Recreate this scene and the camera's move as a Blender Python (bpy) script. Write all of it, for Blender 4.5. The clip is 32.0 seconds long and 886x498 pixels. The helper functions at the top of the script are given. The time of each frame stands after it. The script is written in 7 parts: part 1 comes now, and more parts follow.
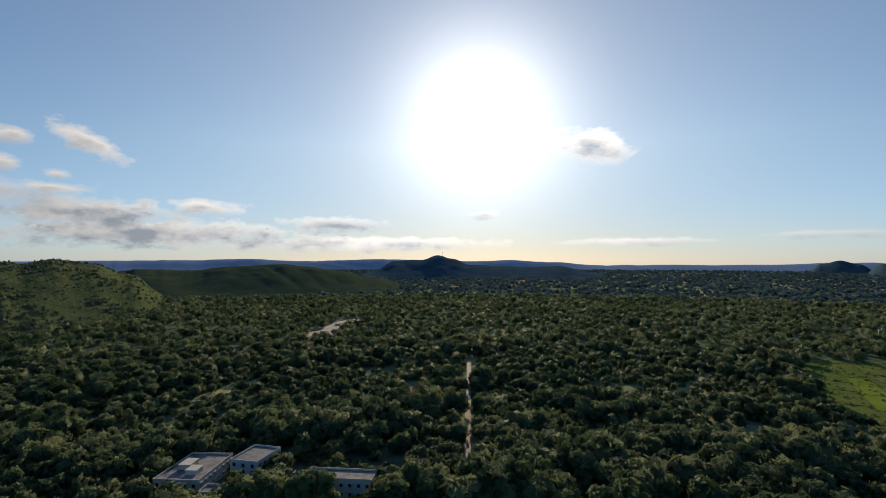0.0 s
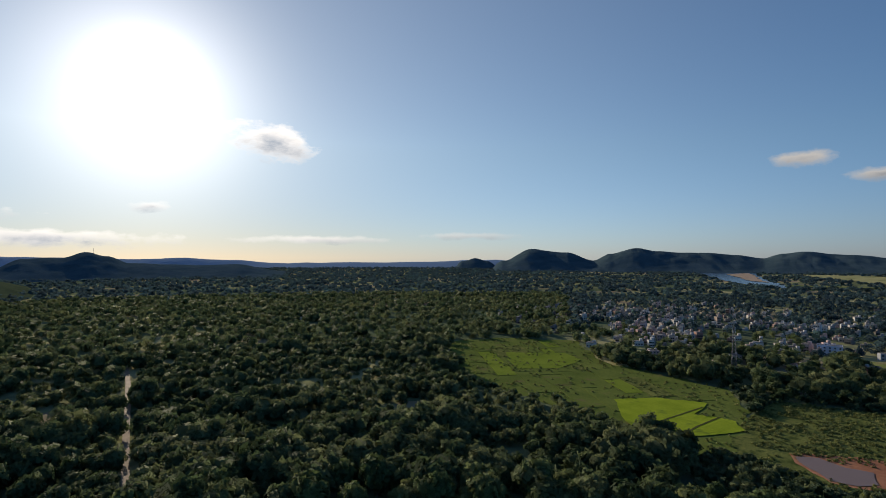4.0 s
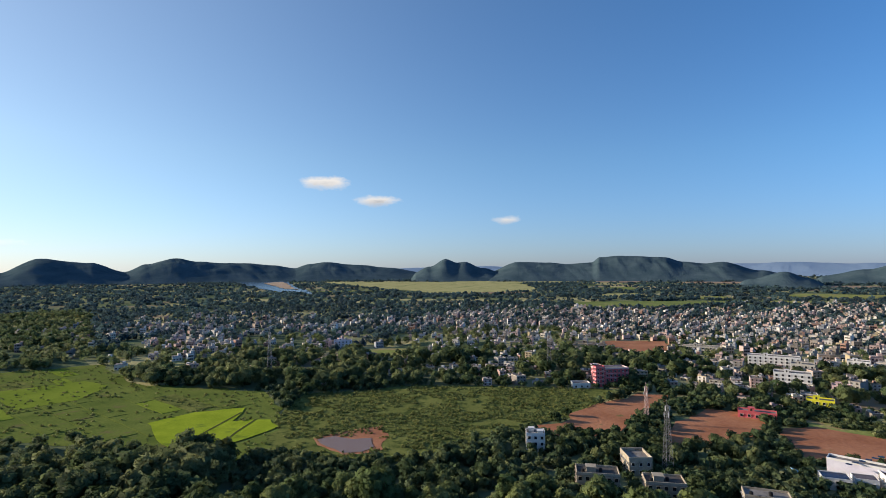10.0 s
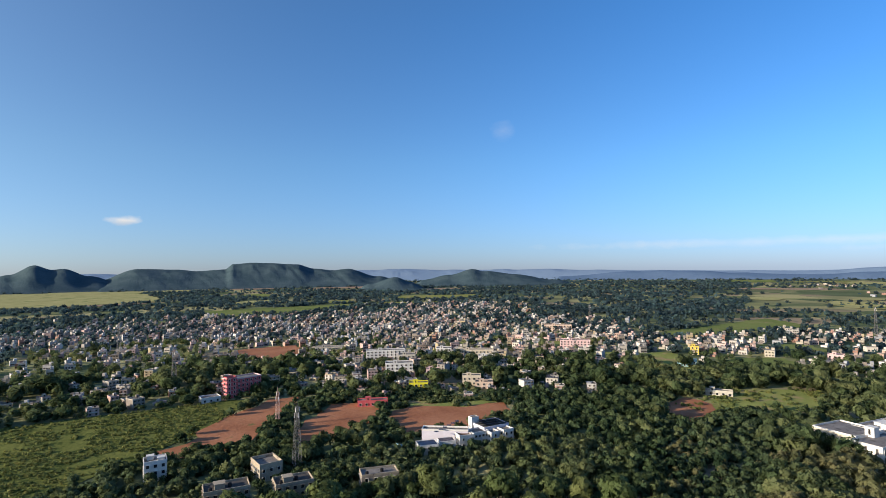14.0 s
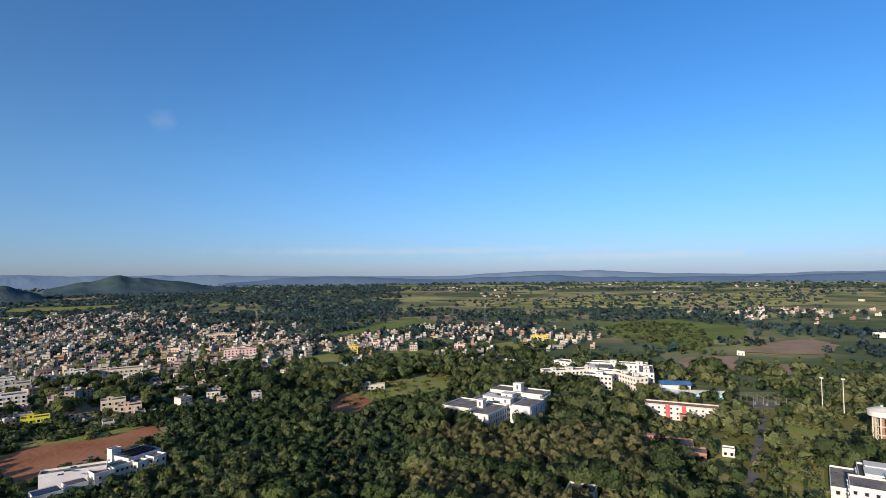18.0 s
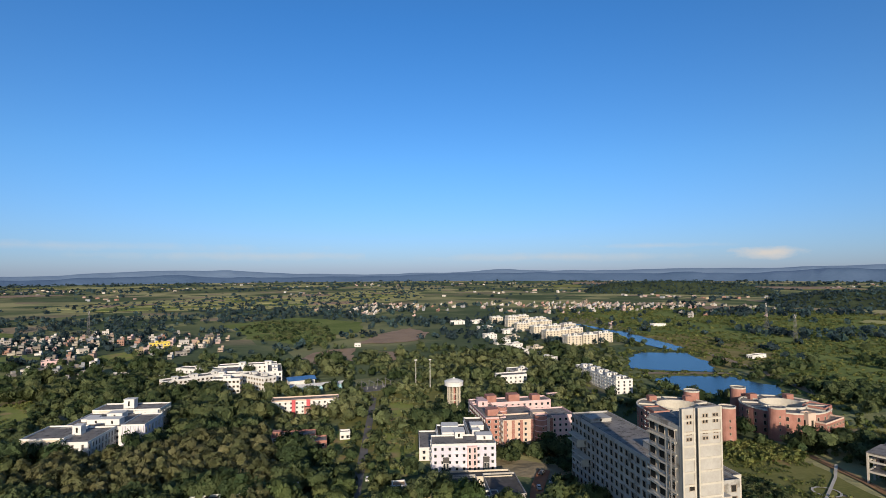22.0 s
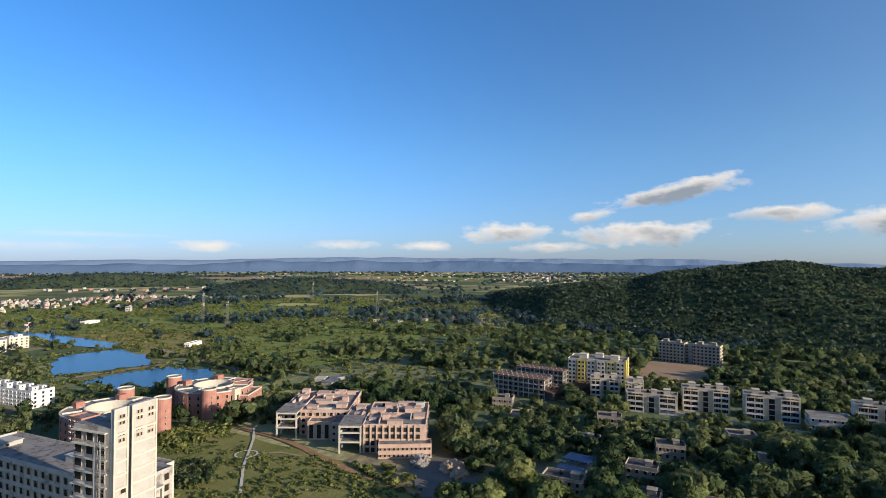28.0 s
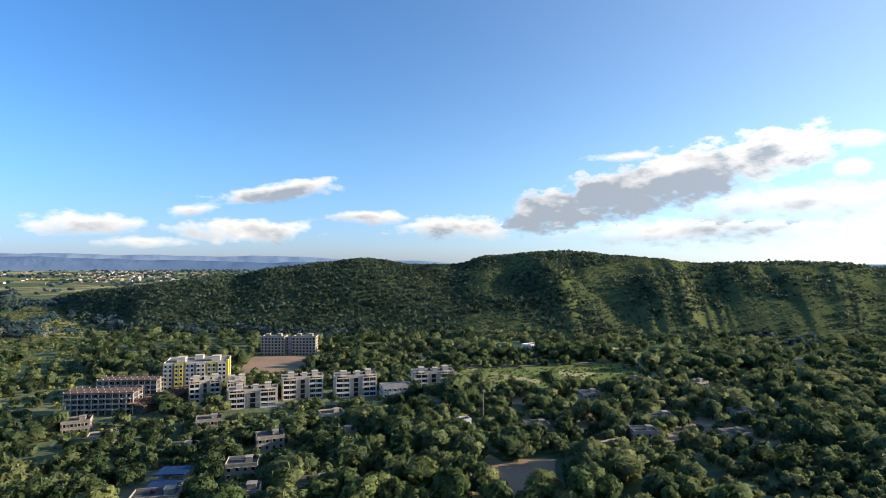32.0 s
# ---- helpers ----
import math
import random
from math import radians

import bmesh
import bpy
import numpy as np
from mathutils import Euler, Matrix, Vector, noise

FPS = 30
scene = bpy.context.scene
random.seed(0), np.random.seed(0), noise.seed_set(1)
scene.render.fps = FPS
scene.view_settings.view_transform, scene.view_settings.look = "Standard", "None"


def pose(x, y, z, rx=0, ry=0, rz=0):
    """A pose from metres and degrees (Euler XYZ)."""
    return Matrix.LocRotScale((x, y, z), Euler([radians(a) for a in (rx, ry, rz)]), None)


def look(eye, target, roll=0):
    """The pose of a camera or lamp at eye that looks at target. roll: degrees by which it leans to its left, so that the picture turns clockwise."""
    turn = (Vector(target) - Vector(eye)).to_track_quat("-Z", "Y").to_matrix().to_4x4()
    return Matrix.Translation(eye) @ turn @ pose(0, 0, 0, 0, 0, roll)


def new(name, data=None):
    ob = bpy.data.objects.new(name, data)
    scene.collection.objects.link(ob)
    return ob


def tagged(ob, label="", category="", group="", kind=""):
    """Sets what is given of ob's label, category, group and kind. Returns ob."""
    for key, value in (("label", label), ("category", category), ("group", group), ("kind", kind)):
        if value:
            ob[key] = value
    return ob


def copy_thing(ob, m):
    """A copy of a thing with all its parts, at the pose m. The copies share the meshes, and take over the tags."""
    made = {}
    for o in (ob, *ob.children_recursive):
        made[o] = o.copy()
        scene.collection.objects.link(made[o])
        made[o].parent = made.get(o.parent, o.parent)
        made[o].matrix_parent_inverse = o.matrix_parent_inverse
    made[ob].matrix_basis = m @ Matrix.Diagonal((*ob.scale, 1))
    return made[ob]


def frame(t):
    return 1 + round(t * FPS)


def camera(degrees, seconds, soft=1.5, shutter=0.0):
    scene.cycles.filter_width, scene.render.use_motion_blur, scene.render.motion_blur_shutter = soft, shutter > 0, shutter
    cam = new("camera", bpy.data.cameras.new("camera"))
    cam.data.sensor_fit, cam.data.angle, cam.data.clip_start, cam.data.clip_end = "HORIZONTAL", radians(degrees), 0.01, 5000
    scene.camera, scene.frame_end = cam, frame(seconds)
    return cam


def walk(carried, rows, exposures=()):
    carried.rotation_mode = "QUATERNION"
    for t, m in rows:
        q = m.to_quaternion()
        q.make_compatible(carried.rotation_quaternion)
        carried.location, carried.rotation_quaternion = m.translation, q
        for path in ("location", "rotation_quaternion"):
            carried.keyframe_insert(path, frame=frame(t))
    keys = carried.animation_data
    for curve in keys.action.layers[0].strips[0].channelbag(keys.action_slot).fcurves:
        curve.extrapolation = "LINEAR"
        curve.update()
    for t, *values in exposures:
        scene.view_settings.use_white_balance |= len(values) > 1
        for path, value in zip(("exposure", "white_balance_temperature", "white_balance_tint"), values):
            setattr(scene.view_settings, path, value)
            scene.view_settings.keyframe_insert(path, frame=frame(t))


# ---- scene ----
# camera: a drone that hovers 100 m up and turns on the spot
EYE = 100.0
cam = camera(78.8, 32.0, soft=0.4)
TURNS = [  # seconds, heading clockwise from +Y, tilt up, lean, in degrees
    (0.0, 0.00, 1.19, 0.03),
    (0.5, 4.45, 1.14, 0.07),
    (1.0, 9.20, 1.09, 0.10),
    (1.5, 12.94, 1.08, 0.20),
    (2.0, 16.39, 0.99, 0.22),
    (2.5, 20.85, 0.96, 0.18),
    (3.0, 25.27, 0.95, 0.13),
    (3.5, 29.06, 0.98, 0.05),
    (4.0, 32.93, 0.96, 0.01),
    (4.5, 38.82, 0.94, 0.02),
    (6.5, 46.19, 1.16, 0.14),
    (7.0, 50.53, 1.30, -0.05),
    (7.5, 55.02, 1.41, -0.06),
    (8.0, 59.98, 1.50, -0.10),
    (8.5, 64.42, 1.61, -0.20),
    (9.0, 68.61, 1.74, -0.26),
    (9.5, 73.16, 1.82, -0.31),
    (10.0, 79.02, 1.89, -0.43),
    (10.5, 83.81, 1.96, -0.43),
    (11.0, 88.89, 2.03, -0.52),
    (11.5, 93.01, 2.11, -0.53),
    (12.0, 97.14, 2.14, -0.45),
    (12.5, 101.39, 2.19, -0.54),
    (13.0, 105.56, 2.23, -0.63),
    (13.5, 110.13, 2.25, -0.62),
    (14.0, 116.44, 2.26, -0.67),
    (14.5, 122.79, 2.25, -0.75),
    (16.5, 137.75, 2.34, -0.67),
    (17.0, 140.50, 2.43, -0.70),
    (17.5, 145.75, 2.44, -0.67),
    (18.0, 150.59, 2.50, -0.66),
    (18.5, 155.28, 2.53, -0.58),
    (19.0, 159.59, 2.55, -0.57),
    (19.5, 164.41, 2.53, -0.55),
    (20.0, 168.82, 2.46, -0.48),
    (20.5, 173.39, 2.43, -0.45),
    (21.0, 178.51, 2.36, -0.43),
    (21.5, 183.16, 2.32, -0.32),
    (22.0, 188.20, 2.23, -0.30),
    (22.5, 191.98, 2.18, -0.23),
    (23.0, 194.60, 2.16, -0.02),
    (23.5, 198.73, 2.06, 0.02),
    (24.0, 203.62, 1.96, -0.01),
    (24.5, 208.44, 1.86, 0.08),
    (25.0, 214.86, 1.79, 0.08),
    (25.5, 220.63, 1.71, 0.15),
    (27.5, 238.47, 1.34, 0.13),
    (28.0, 242.91, 1.29, 0.18),
    (28.5, 247.13, 1.24, 0.26),
    (29.0, 252.73, 1.17, 0.30),
    (29.5, 258.65, 1.17, 0.32),
    (30.0, 264.13, 1.14, 0.44),
    (30.5, 269.35, 1.19, 0.44),
    (31.0, 274.68, 1.15, 0.42),
    (31.5, 279.62, 1.20, 0.47),
    (32.0, 283.20, 1.17, 0.39),
]
EXPO = [(0, -0.15), (4.5, -0.25), (7, 0.1), (9, 0.42), (13, 0.6), (17, 0.4), (19, 0.2), (23, 0.1), (28, 0.55), (32, 1.0)]
walk(cam, [(t, pose(0, 0, EYE, 90 + up, 0, -az) @ pose(0, 0, 0, 0, 0, lean)) for t, az, up, lean in TURNS], EXPO)

# ---- sun and sky ----
SUN_AZ, SUN_EL = radians(4.0), radians(15.6)
SUN_DIR = Vector((math.sin(SUN_AZ) * math.cos(SUN_EL), math.cos(SUN_AZ) * math.cos(SUN_EL), math.sin(SUN_EL)))
sun = new("sun", bpy.data.lights.new("sun", "SUN"))
sun.data.energy, sun.data.angle, sun.data.color = 5.2, radians(0.6), (1.0, 0.85, 0.66)
sun.matrix_world = look(SUN_DIR * 1000, (0, 0, 0))

world = bpy.data.worlds.new("sky")
scene.world = world
world.use_nodes = True
wn, wl = world.node_tree.nodes, world.node_tree.links
wn.clear()


def wmath(op, a, b=None, c=None, clamp=False):
    n = wn.new("ShaderNodeMath")
    n.operation, n.use_clamp = op, clamp
    for i, v in enumerate((a, b, c)):
        if v is None:
            continue
        if isinstance(v, (int, float)):
            n.inputs[i].default_value = v
        else:
            wl.new(v, n.inputs[i])
    return n.outputs[0]


def wmix(fac, a, b, blend="MIX"):
    n = wn.new("ShaderNodeMix")
    n.data_type, n.blend_type = "RGBA", blend
    for sock, v in ((n.inputs[0], fac), (n.inputs[6], a), (n.inputs[7], b)):
        if isinstance(v, (int, float, tuple)):
            sock.default_value = v
        else:
            wl.new(v, sock)
    return n.outputs[2]


sky = wn.new("ShaderNodeTexSky")
sky.sky_type, sky.sun_disc = "NISHITA", False
sky.sun_elevation, sky.sun_rotation = SUN_EL, SUN_AZ
sky.altitude, sky.air_density, sky.dust_density, sky.ozone_density = 300, 1.0, 0.25, 3.0
coord = wn.new("ShaderNodeTexCoord").outputs["Generated"]
sep = wn.new("ShaderNodeSeparateXYZ")
wl.new(coord, sep.inputs[0])
sky_az = wmath("MULTIPLY", wmath("ARCTAN2", sep.outputs[0], sep.outputs[1]), 180 / math.pi)
sky_el = wmath("MULTIPLY", wmath("ARCSINE", sep.outputs[2]), 180 / math.pi)
# clouds: heading, elevation, half width, half height in degrees, thickness, slant, greyness
CLOUDS = [(-33.4, 10.4, 3.4, 1.3, 1.2, -0.35, 0), (-38.8, 10.3, 1.8, 0.9, 0.9, 0, 0), (-39.4, 8.0, 1.6, 0.9, 0.8, 0, 0), (-35.7, 7.4, 1.2, 0.5, 0.7, 0, 0), (-36.0, 6.2, 3.5, 0.6, 0.8, 0, 0),
          (15.4, 11.7, 4.6, 2.2, 1.2, -0.15, 0.15), (4.6, 4.8, 2.2, 0.6, 0.7, 0, 0.6), (-24.0, 5.1, 4.0, 0.9, 1.0, 0, 0.1), (-11.0, 3.6, 7.0, 1.0, 1.0, 0, 0.7), (-33.5, 4.3, 9.0, 1.6, 1.3, 0, 0.4), (-28.0, 2.6, 17.0, 1.7, 1.3, 0, 0.5), (-10.0, 1.7, 18.0, 1.0, 1.0, 0, 0.4),
          (66.6, 8.7, 2.9, 0.9, 0.9, 0, 0), (72.0, 7.0, 2.3, 0.8, 0.85, 0, 0), (85.7, 4.9, 1.6, 0.5, 0.6, 0, 0), (20.0, 1.9, 9.0, 0.5, 0.6, 0, 0.4), (36.0, 2.3, 6.0, 0.5, 0.5, 0, 0.4),
          (-93.5, 6.8, 7.0, 1.15, 1.3, 0.17, 0.45), (-84.5, 4.4, 4.5, 0.9, 1.1, 0, 0.35), (-110.5, 3.0, 5.0, 1.3, 1.1, 0, 0.15), (-97.0, 2.9, 7.5, 1.4, 1.2, 0, 0.25), (-102.0, 4.6, 3.0, 0.8, 1.0, 0.15, 0.2), (-75.0, 3.4, 7.0, 1.5, 1.2, 0, 0.3),
          (-65.5, 5.2, 5.5, 2.6, 2.0, 0.1, 1.2), (-59.0, 6.8, 7.5, 3.1, 2.0, 0.15, 1.0), (-53.0, 8.2, 7.5, 3.2, 2.0, 0.15, 0.7), (-46.0, 9.8, 6.0, 2.5, 1.7, 0.1, 0.0), (-58.0, 10.4, 4.0, 0.6, 0.8, 0, 0), (-43.0, 5.4, 13.0, 1.8, 0.7, 0, 0.5), (-52.0, 3.0, 18.0, 1.6, 0.8, 0, 0.6), (-128.0, 1.7, 4.0, 0.6, 0.6, 0, -0.4), (-119.0, 1.6, 3.5, 0.6, 0.7, 0, -0.3), (-106.0, 1.5, 5.0, 0.7, 0.8, 0, 0.2), (150.0, 2.3, 26.0, 0.5, 0.16, 0, -0.6), (170.0, 1.5, 18.0, 0.5, 0.2, 0, -0.6), (-160.0, 1.3, 17.0, 0.5, 0.22, 0, -0.6), (-141.0, 1.4, 3.2, 0.75, 0.7, 0, -0.5), (-150.0, 2.3, 8.0, 0.35, 0.2, 0, -0.6), (123.0, 14.5, 1.5, 1.2, 0.07, 0, -0.6)]
fine = wn.new("ShaderNodeTexNoise")
fine.inputs["Scale"].default_value, fine.inputs["Detail"].default_value, fine.inputs["Roughness"].default_value = 21.0, 8.0, 0.6
stretch = wn.new("ShaderNodeMapping")
stretch.inputs["Scale"].default_value = (1, 1, 2.2)
wl.new(coord, stretch.inputs[0])
wl.new(stretch.outputs[0], fine.inputs["Vector"])
ragged = wmath("MULTIPLY", wmath("SUBTRACT", fine.outputs[0], 0.5), 1.9)
cover, belly = None, None
for az, el, wide, high, thick, slant, grey in CLOUDS:
    da = wmath("MULTIPLY", wmath("SUBTRACT", sky_az, az), 1 / wide)
    de = wmath("MULTIPLY", wmath("SUBTRACT", wmath("SUBTRACT", sky_el, el), wmath("MULTIPLY", da, slant * wide)), 1 / high)
    far = wmath("SQRT", wmath("ADD", wmath("MULTIPLY", da, da), wmath("MULTIPLY", de, de)))
    dens = wmath("MULTIPLY", wmath("ADD", wmath("SUBTRACT", 0.95, far), ragged), thick)
    low = wmath("ADD", wmath("SUBTRACT", dens, wmath("MULTIPLY", de, 0.9)), grey)
    low = wmath("MINIMUM", low, wmath("MULTIPLY_ADD", dens, 25.0 / thick, 1.5))
    cover = dens if cover is None else wmath("MAXIMUM", cover, dens)
    belly = low if belly is None else wmath("MAXIMUM", belly, low)
cover = wmath("SMOOTH_MIN", wmath("MULTIPLY", wmath("MAXIMUM", cover, 0.0), 1.6), 0.95, 0.15)
puffs = wn.new("ShaderNodeTexNoise")
puffs.inputs["Scale"].default_value, puffs.inputs["Detail"].default_value = 11.0, 5.0
wl.new(stretch.outputs[0], puffs.inputs["Vector"])
belly = wmath("MULTIPLY", wmath("SUBTRACT", belly, 0.35), wmath("MULTIPLY_ADD", puffs.outputs[0], 2.4, -0.5), clamp=True)
toward = wn.new("ShaderNodeVectorMath")
toward.operation = "DOT_PRODUCT"
wl.new(coord, toward.inputs[0])
toward.inputs[1].default_value = SUN_DIR
near_sun = wmath("MAXIMUM", toward.outputs["Value"], 0.0)
side = wmath("MULTIPLY_ADD", toward.outputs["Value"], 0.5, 0.5)
glow = wmath("ADD", wmath("MULTIPLY", wmath("POWER", near_sun, 900.0), 40.0),
             wmath("ADD", wmath("MULTIPLY", wmath("POWER", near_sun, 110.0), 7.0), wmath("ADD", wmath("MULTIPLY", wmath("POWER", near_sun, 14.0), 0.45), wmath("MULTIPLY", wmath("POWER", side, 5.0), 1.1))))
lit = wmath("ADD", 6.0, wmath("MULTIPLY", wmath("POWER", near_sun, 6.0), 9.0))
bright = wmix(1.0, (1.0, 0.94, 0.88, 1), lit, "MULTIPLY")
shade = wmix(1.0, (0.68, 0.75, 0.86, 1), wmath("MULTIPLY", lit, 0.5), "MULTIPLY")
cloud_colour = wmix(belly, bright, shade)
# clear dry air: the blue deepens away from the sun, and the horizon stays cool
cool = wmix(wmath("POWER", side, 1.25), wmix(wmath("MULTIPLY", wmath("SUBTRACT", sky_el, 3.0), 0.045, clamp=True), (0.6, 0.9, 1.24, 1), (0.36, 0.92, 1.42, 1)), (0.95, 0.93, 0.9, 1))
low_air = wmath("SUBTRACT", 1.0, wmath("MULTIPLY", sky_el, 0.085), clamp=True)
cool = wmix(wmath("POWER", low_air, 1.5), cool, wmix(wmath("POWER", side, 2.4), (0.46, 0.6, 1.12, 1), (0.76, 0.91, 1.3, 1)))
thin = wmath("SUBTRACT", 1.0, wmath("MULTIPLY", wmath("MULTIPLY", wmath("POWER", near_sun, 6.0), low_air), 0.72))
clear_sky = wmix(1.0, wmix(1.0, wmix(1.0, sky.outputs[0], cool, "MULTIPLY"), thin, "MULTIPLY"), wmix(1.0, (1.0, 0.96, 0.9, 1), glow, "MULTIPLY"), "ADD")
bg = wn.new("ShaderNodeBackground")
wl.new(wmix(cover, clear_sky, cloud_colour), bg.inputs[0])
bg.inputs[1].default_value = 0.105
wl.new(bg.outputs[0], wn.new("ShaderNodeOutputWorld").inputs[0])

# ---- materials ----


def surface(name, dark, light, scale=0.5, rough=0.85, bump=0.25, grain=6.0, spread=0.0, palette=None, tint=False, metal=0.0, island=0.0, through_light=0.0, spec=0.1, blotch=None, gaps=0.0):
    """Two-scale mottled colour. spread: how far an object's own chance shifts its value; palette: colours drawn by object."""
    m = bpy.data.materials.new(name)
    m.use_nodes = True
    n, l = m.node_tree.nodes, m.node_tree.links
    p = n["Principled BSDF"]
    p.inputs["Roughness"].default_value, p.inputs["Metallic"].default_value = rough, metal
    p.inputs["Specular IOR Level"].default_value = spec
    tc = n.new("ShaderNodeTexCoord").outputs["Object"]
    geo = n.new("ShaderNodeNewGeometry")
    big, small = n.new("ShaderNodeTexNoise"), n.new("ShaderNodeTexNoise")
    big.inputs["Scale"].default_value, big.inputs["Detail"].default_value = scale, 5
    small.inputs["Scale"].default_value, small.inputs["Detail"].default_value = scale * grain, 4
    l.new(tc, big.inputs["Vector"]), l.new(tc, small.inputs["Vector"])
    mix = n.new("ShaderNodeMix")
    mix.data_type = "RGBA"
    add = n.new("ShaderNodeMath")
    add.operation, add.use_clamp = "MULTIPLY_ADD", True
    l.new(small.outputs[0], add.inputs[0])
    add.inputs[1].default_value = 0.7
    sub = n.new("ShaderNodeMath")
    sub.operation = "MULTIPLY_ADD"
    l.new(big.outputs[0], sub.inputs[0])
    sub.inputs[1].default_value, sub.inputs[2].default_value = 1.5, -0.6
    l.new(sub.outputs[0], add.inputs[2])
    l.new(add.outputs[0], mix.inputs[0])
    mix.inputs[6].default_value, mix.inputs[7].default_value = (*dark, 1), (*light, 1)
    out = mix.outputs[2]
    if blotch:
        colour, size, share = blotch
        bn, bt, bx = n.new("ShaderNodeTexNoise"), n.new("ShaderNodeMath"), n.new("ShaderNodeMix")
        bn.inputs["Scale"].default_value, bn.inputs["Detail"].default_value, bn.inputs["Roughness"].default_value = size, 6, 0.65
        l.new(tc, bn.inputs["Vector"])
        bt.operation, bt.use_clamp = "MULTIPLY_ADD", True
        l.new(bn.outputs[0], bt.inputs[0])
        bt.inputs[1].default_value, bt.inputs[2].default_value = 9.0, -9.0 * (1 - share)
        bx.data_type = "RGBA"
        l.new(bt.outputs[0], bx.inputs[0]), l.new(out, bx.inputs[6])
        bx.inputs[7].default_value = (*colour, 1)
        out = bx.outputs[2]
    if palette:
        info = n.new("ShaderNodeAttribute") if tint else n.new("ShaderNodeObjectInfo")
        if tint:
            info.attribute_name = "tint"
        ramp = n.new("ShaderNodeValToRGB")
        ramp.color_ramp.interpolation = "CONSTANT"
        while len(ramp.color_ramp.elements) < len(palette):
            ramp.color_ramp.elements.new(0.5)
        for i, c in enumerate(palette):
            ramp.color_ramp.elements[i].position, ramp.color_ramp.elements[i].color = i / len(palette), (*c, 1)
        l.new(info.outputs["Fac"] if tint else info.outputs["Random"], ramp.inputs[0])
        mul = n.new("ShaderNodeMix")
        mul.data_type, mul.blend_type = "RGBA", "MULTIPLY"
        mul.inputs[0].default_value = 1
        l.new(out, mul.inputs[6]), l.new(ramp.outputs[0], mul.inputs[7])
        out = mul.outputs[2]
    elif tint or spread or island:
        hsv = n.new("ShaderNodeHueSaturation")
        val = None
        for sock, k in ((n.new("ShaderNodeAttribute") if tint else None, spread), (n.new("ShaderNodeObjectInfo") if spread and not tint else None, spread), (geo if island else None, island)):
            if sock is None:
                continue
            if sock is geo:
                o = geo.outputs["Random Per Island"]
            elif tint:
                sock.attribute_name = "tint"
                o = sock.outputs["Fac"]
            else:
                o = sock.outputs["Random"]
            q = n.new("ShaderNodeMath")
            q.operation = "MULTIPLY_ADD"
            l.new(o, q.inputs[0])
            q.inputs[1].default_value = k
            if val is None:
                q.inputs[2].default_value = 1 - 0.5 * (spread + island)
            else:
                l.new(val, q.inputs[2])
            if sock is not geo:
                h = n.new("ShaderNodeMath")
                h.operation = "MULTIPLY_ADD"
                l.new(o, h.inputs[0])
                h.inputs[1].default_value, h.inputs[2].default_value = -0.1 * min(1, spread), 0.5 + 0.04 * min(1, spread)
                l.new(h.outputs[0], hsv.inputs["Hue"])
            val = q.outputs[0]
        l.new(val, hsv.inputs["Value"])
        l.new(out, hsv.inputs["Color"])
        out = hsv.outputs[0]
    l.new(out, p.inputs["Base Color"])
    if bump:
        b = n.new("ShaderNodeBump")
        b.inputs["Strength"].default_value, b.inputs["Distance"].default_value = bump, 1.0 / max(scale * grain, 0.05) * 0.3
        l.new(small.outputs[0], b.inputs["Height"])
        l.new(b.outputs[0], p.inputs["Normal"])
    if through_light:
        tr = n.new("ShaderNodeBsdfTranslucent")
        ms = n.new("ShaderNodeMixShader")
        ms.inputs[0].default_value = through_light
        l.new(out, tr.inputs[0])
        l.new(p.outputs[0], ms.inputs[1]), l.new(tr.outputs[0], ms.inputs[2])
        l.new(ms.outputs[0], n["Material Output"].inputs[0])
        if gaps:
            # ragged leaf edges: small holes between the leaves of each clump
            hole, cut, tp, mg = n.new("ShaderNodeTexNoise"), n.new("ShaderNodeMath"), n.new("ShaderNodeBsdfTransparent"), n.new("ShaderNodeMixShader")
            hole.inputs["Scale"].default_value, hole.inputs["Detail"].default_value = gaps, 2
            l.new(tc, hole.inputs["Vector"])
            cut.operation, cut.inputs[1].default_value = "GREATER_THAN", 0.46
            l.new(hole.outputs[0], cut.inputs[0]), l.new(cut.outputs[0], mg.inputs[0])
            l.new(tp.outputs[0], mg.inputs[1]), l.new(ms.outputs[0], mg.inputs[2])
            l.new(mg.outputs[0], n["Material Output"].inputs[0])
    return m


def glassy(name, colour, rough=0.08):
    m = bpy.data.materials.new(name)
    m.use_nodes = True
    p = m.node_tree.nodes["Principled BSDF"]
    p.inputs["Base Color"].default_value, p.inputs["Roughness"].default_value = (*colour, 1), rough
    return m


WHITE = surface("white painted plaster", (0.539, 0.522, 0.496), (0.696, 0.687, 0.670), 0.18, bump=0.1, blotch=((0.46, 0.44, 0.41), 0.2, 0.4))
LILAC = surface("pale lilac painted plaster", (0.479, 0.461, 0.539), (0.626, 0.609, 0.679), 0.18, bump=0.1)
CREAM = surface("cream painted plaster", (0.461, 0.400, 0.313), (0.609, 0.548, 0.444), 0.18, bump=0.1, blotch=((0.36, 0.3, 0.22), 0.25, 0.4))
PINK = surface("pink painted plaster", (0.539, 0.365, 0.365), (0.652, 0.479, 0.470), 0.2, bump=0.1)
PEACH = surface("peach painted plaster", (0.487, 0.365, 0.287), (0.626, 0.496, 0.409), 0.2, bump=0.1)
CRIMSON = surface("crimson painted plaster", (0.44, 0.075, 0.095), (0.6, 0.15, 0.155), 0.2, bump=0.1)
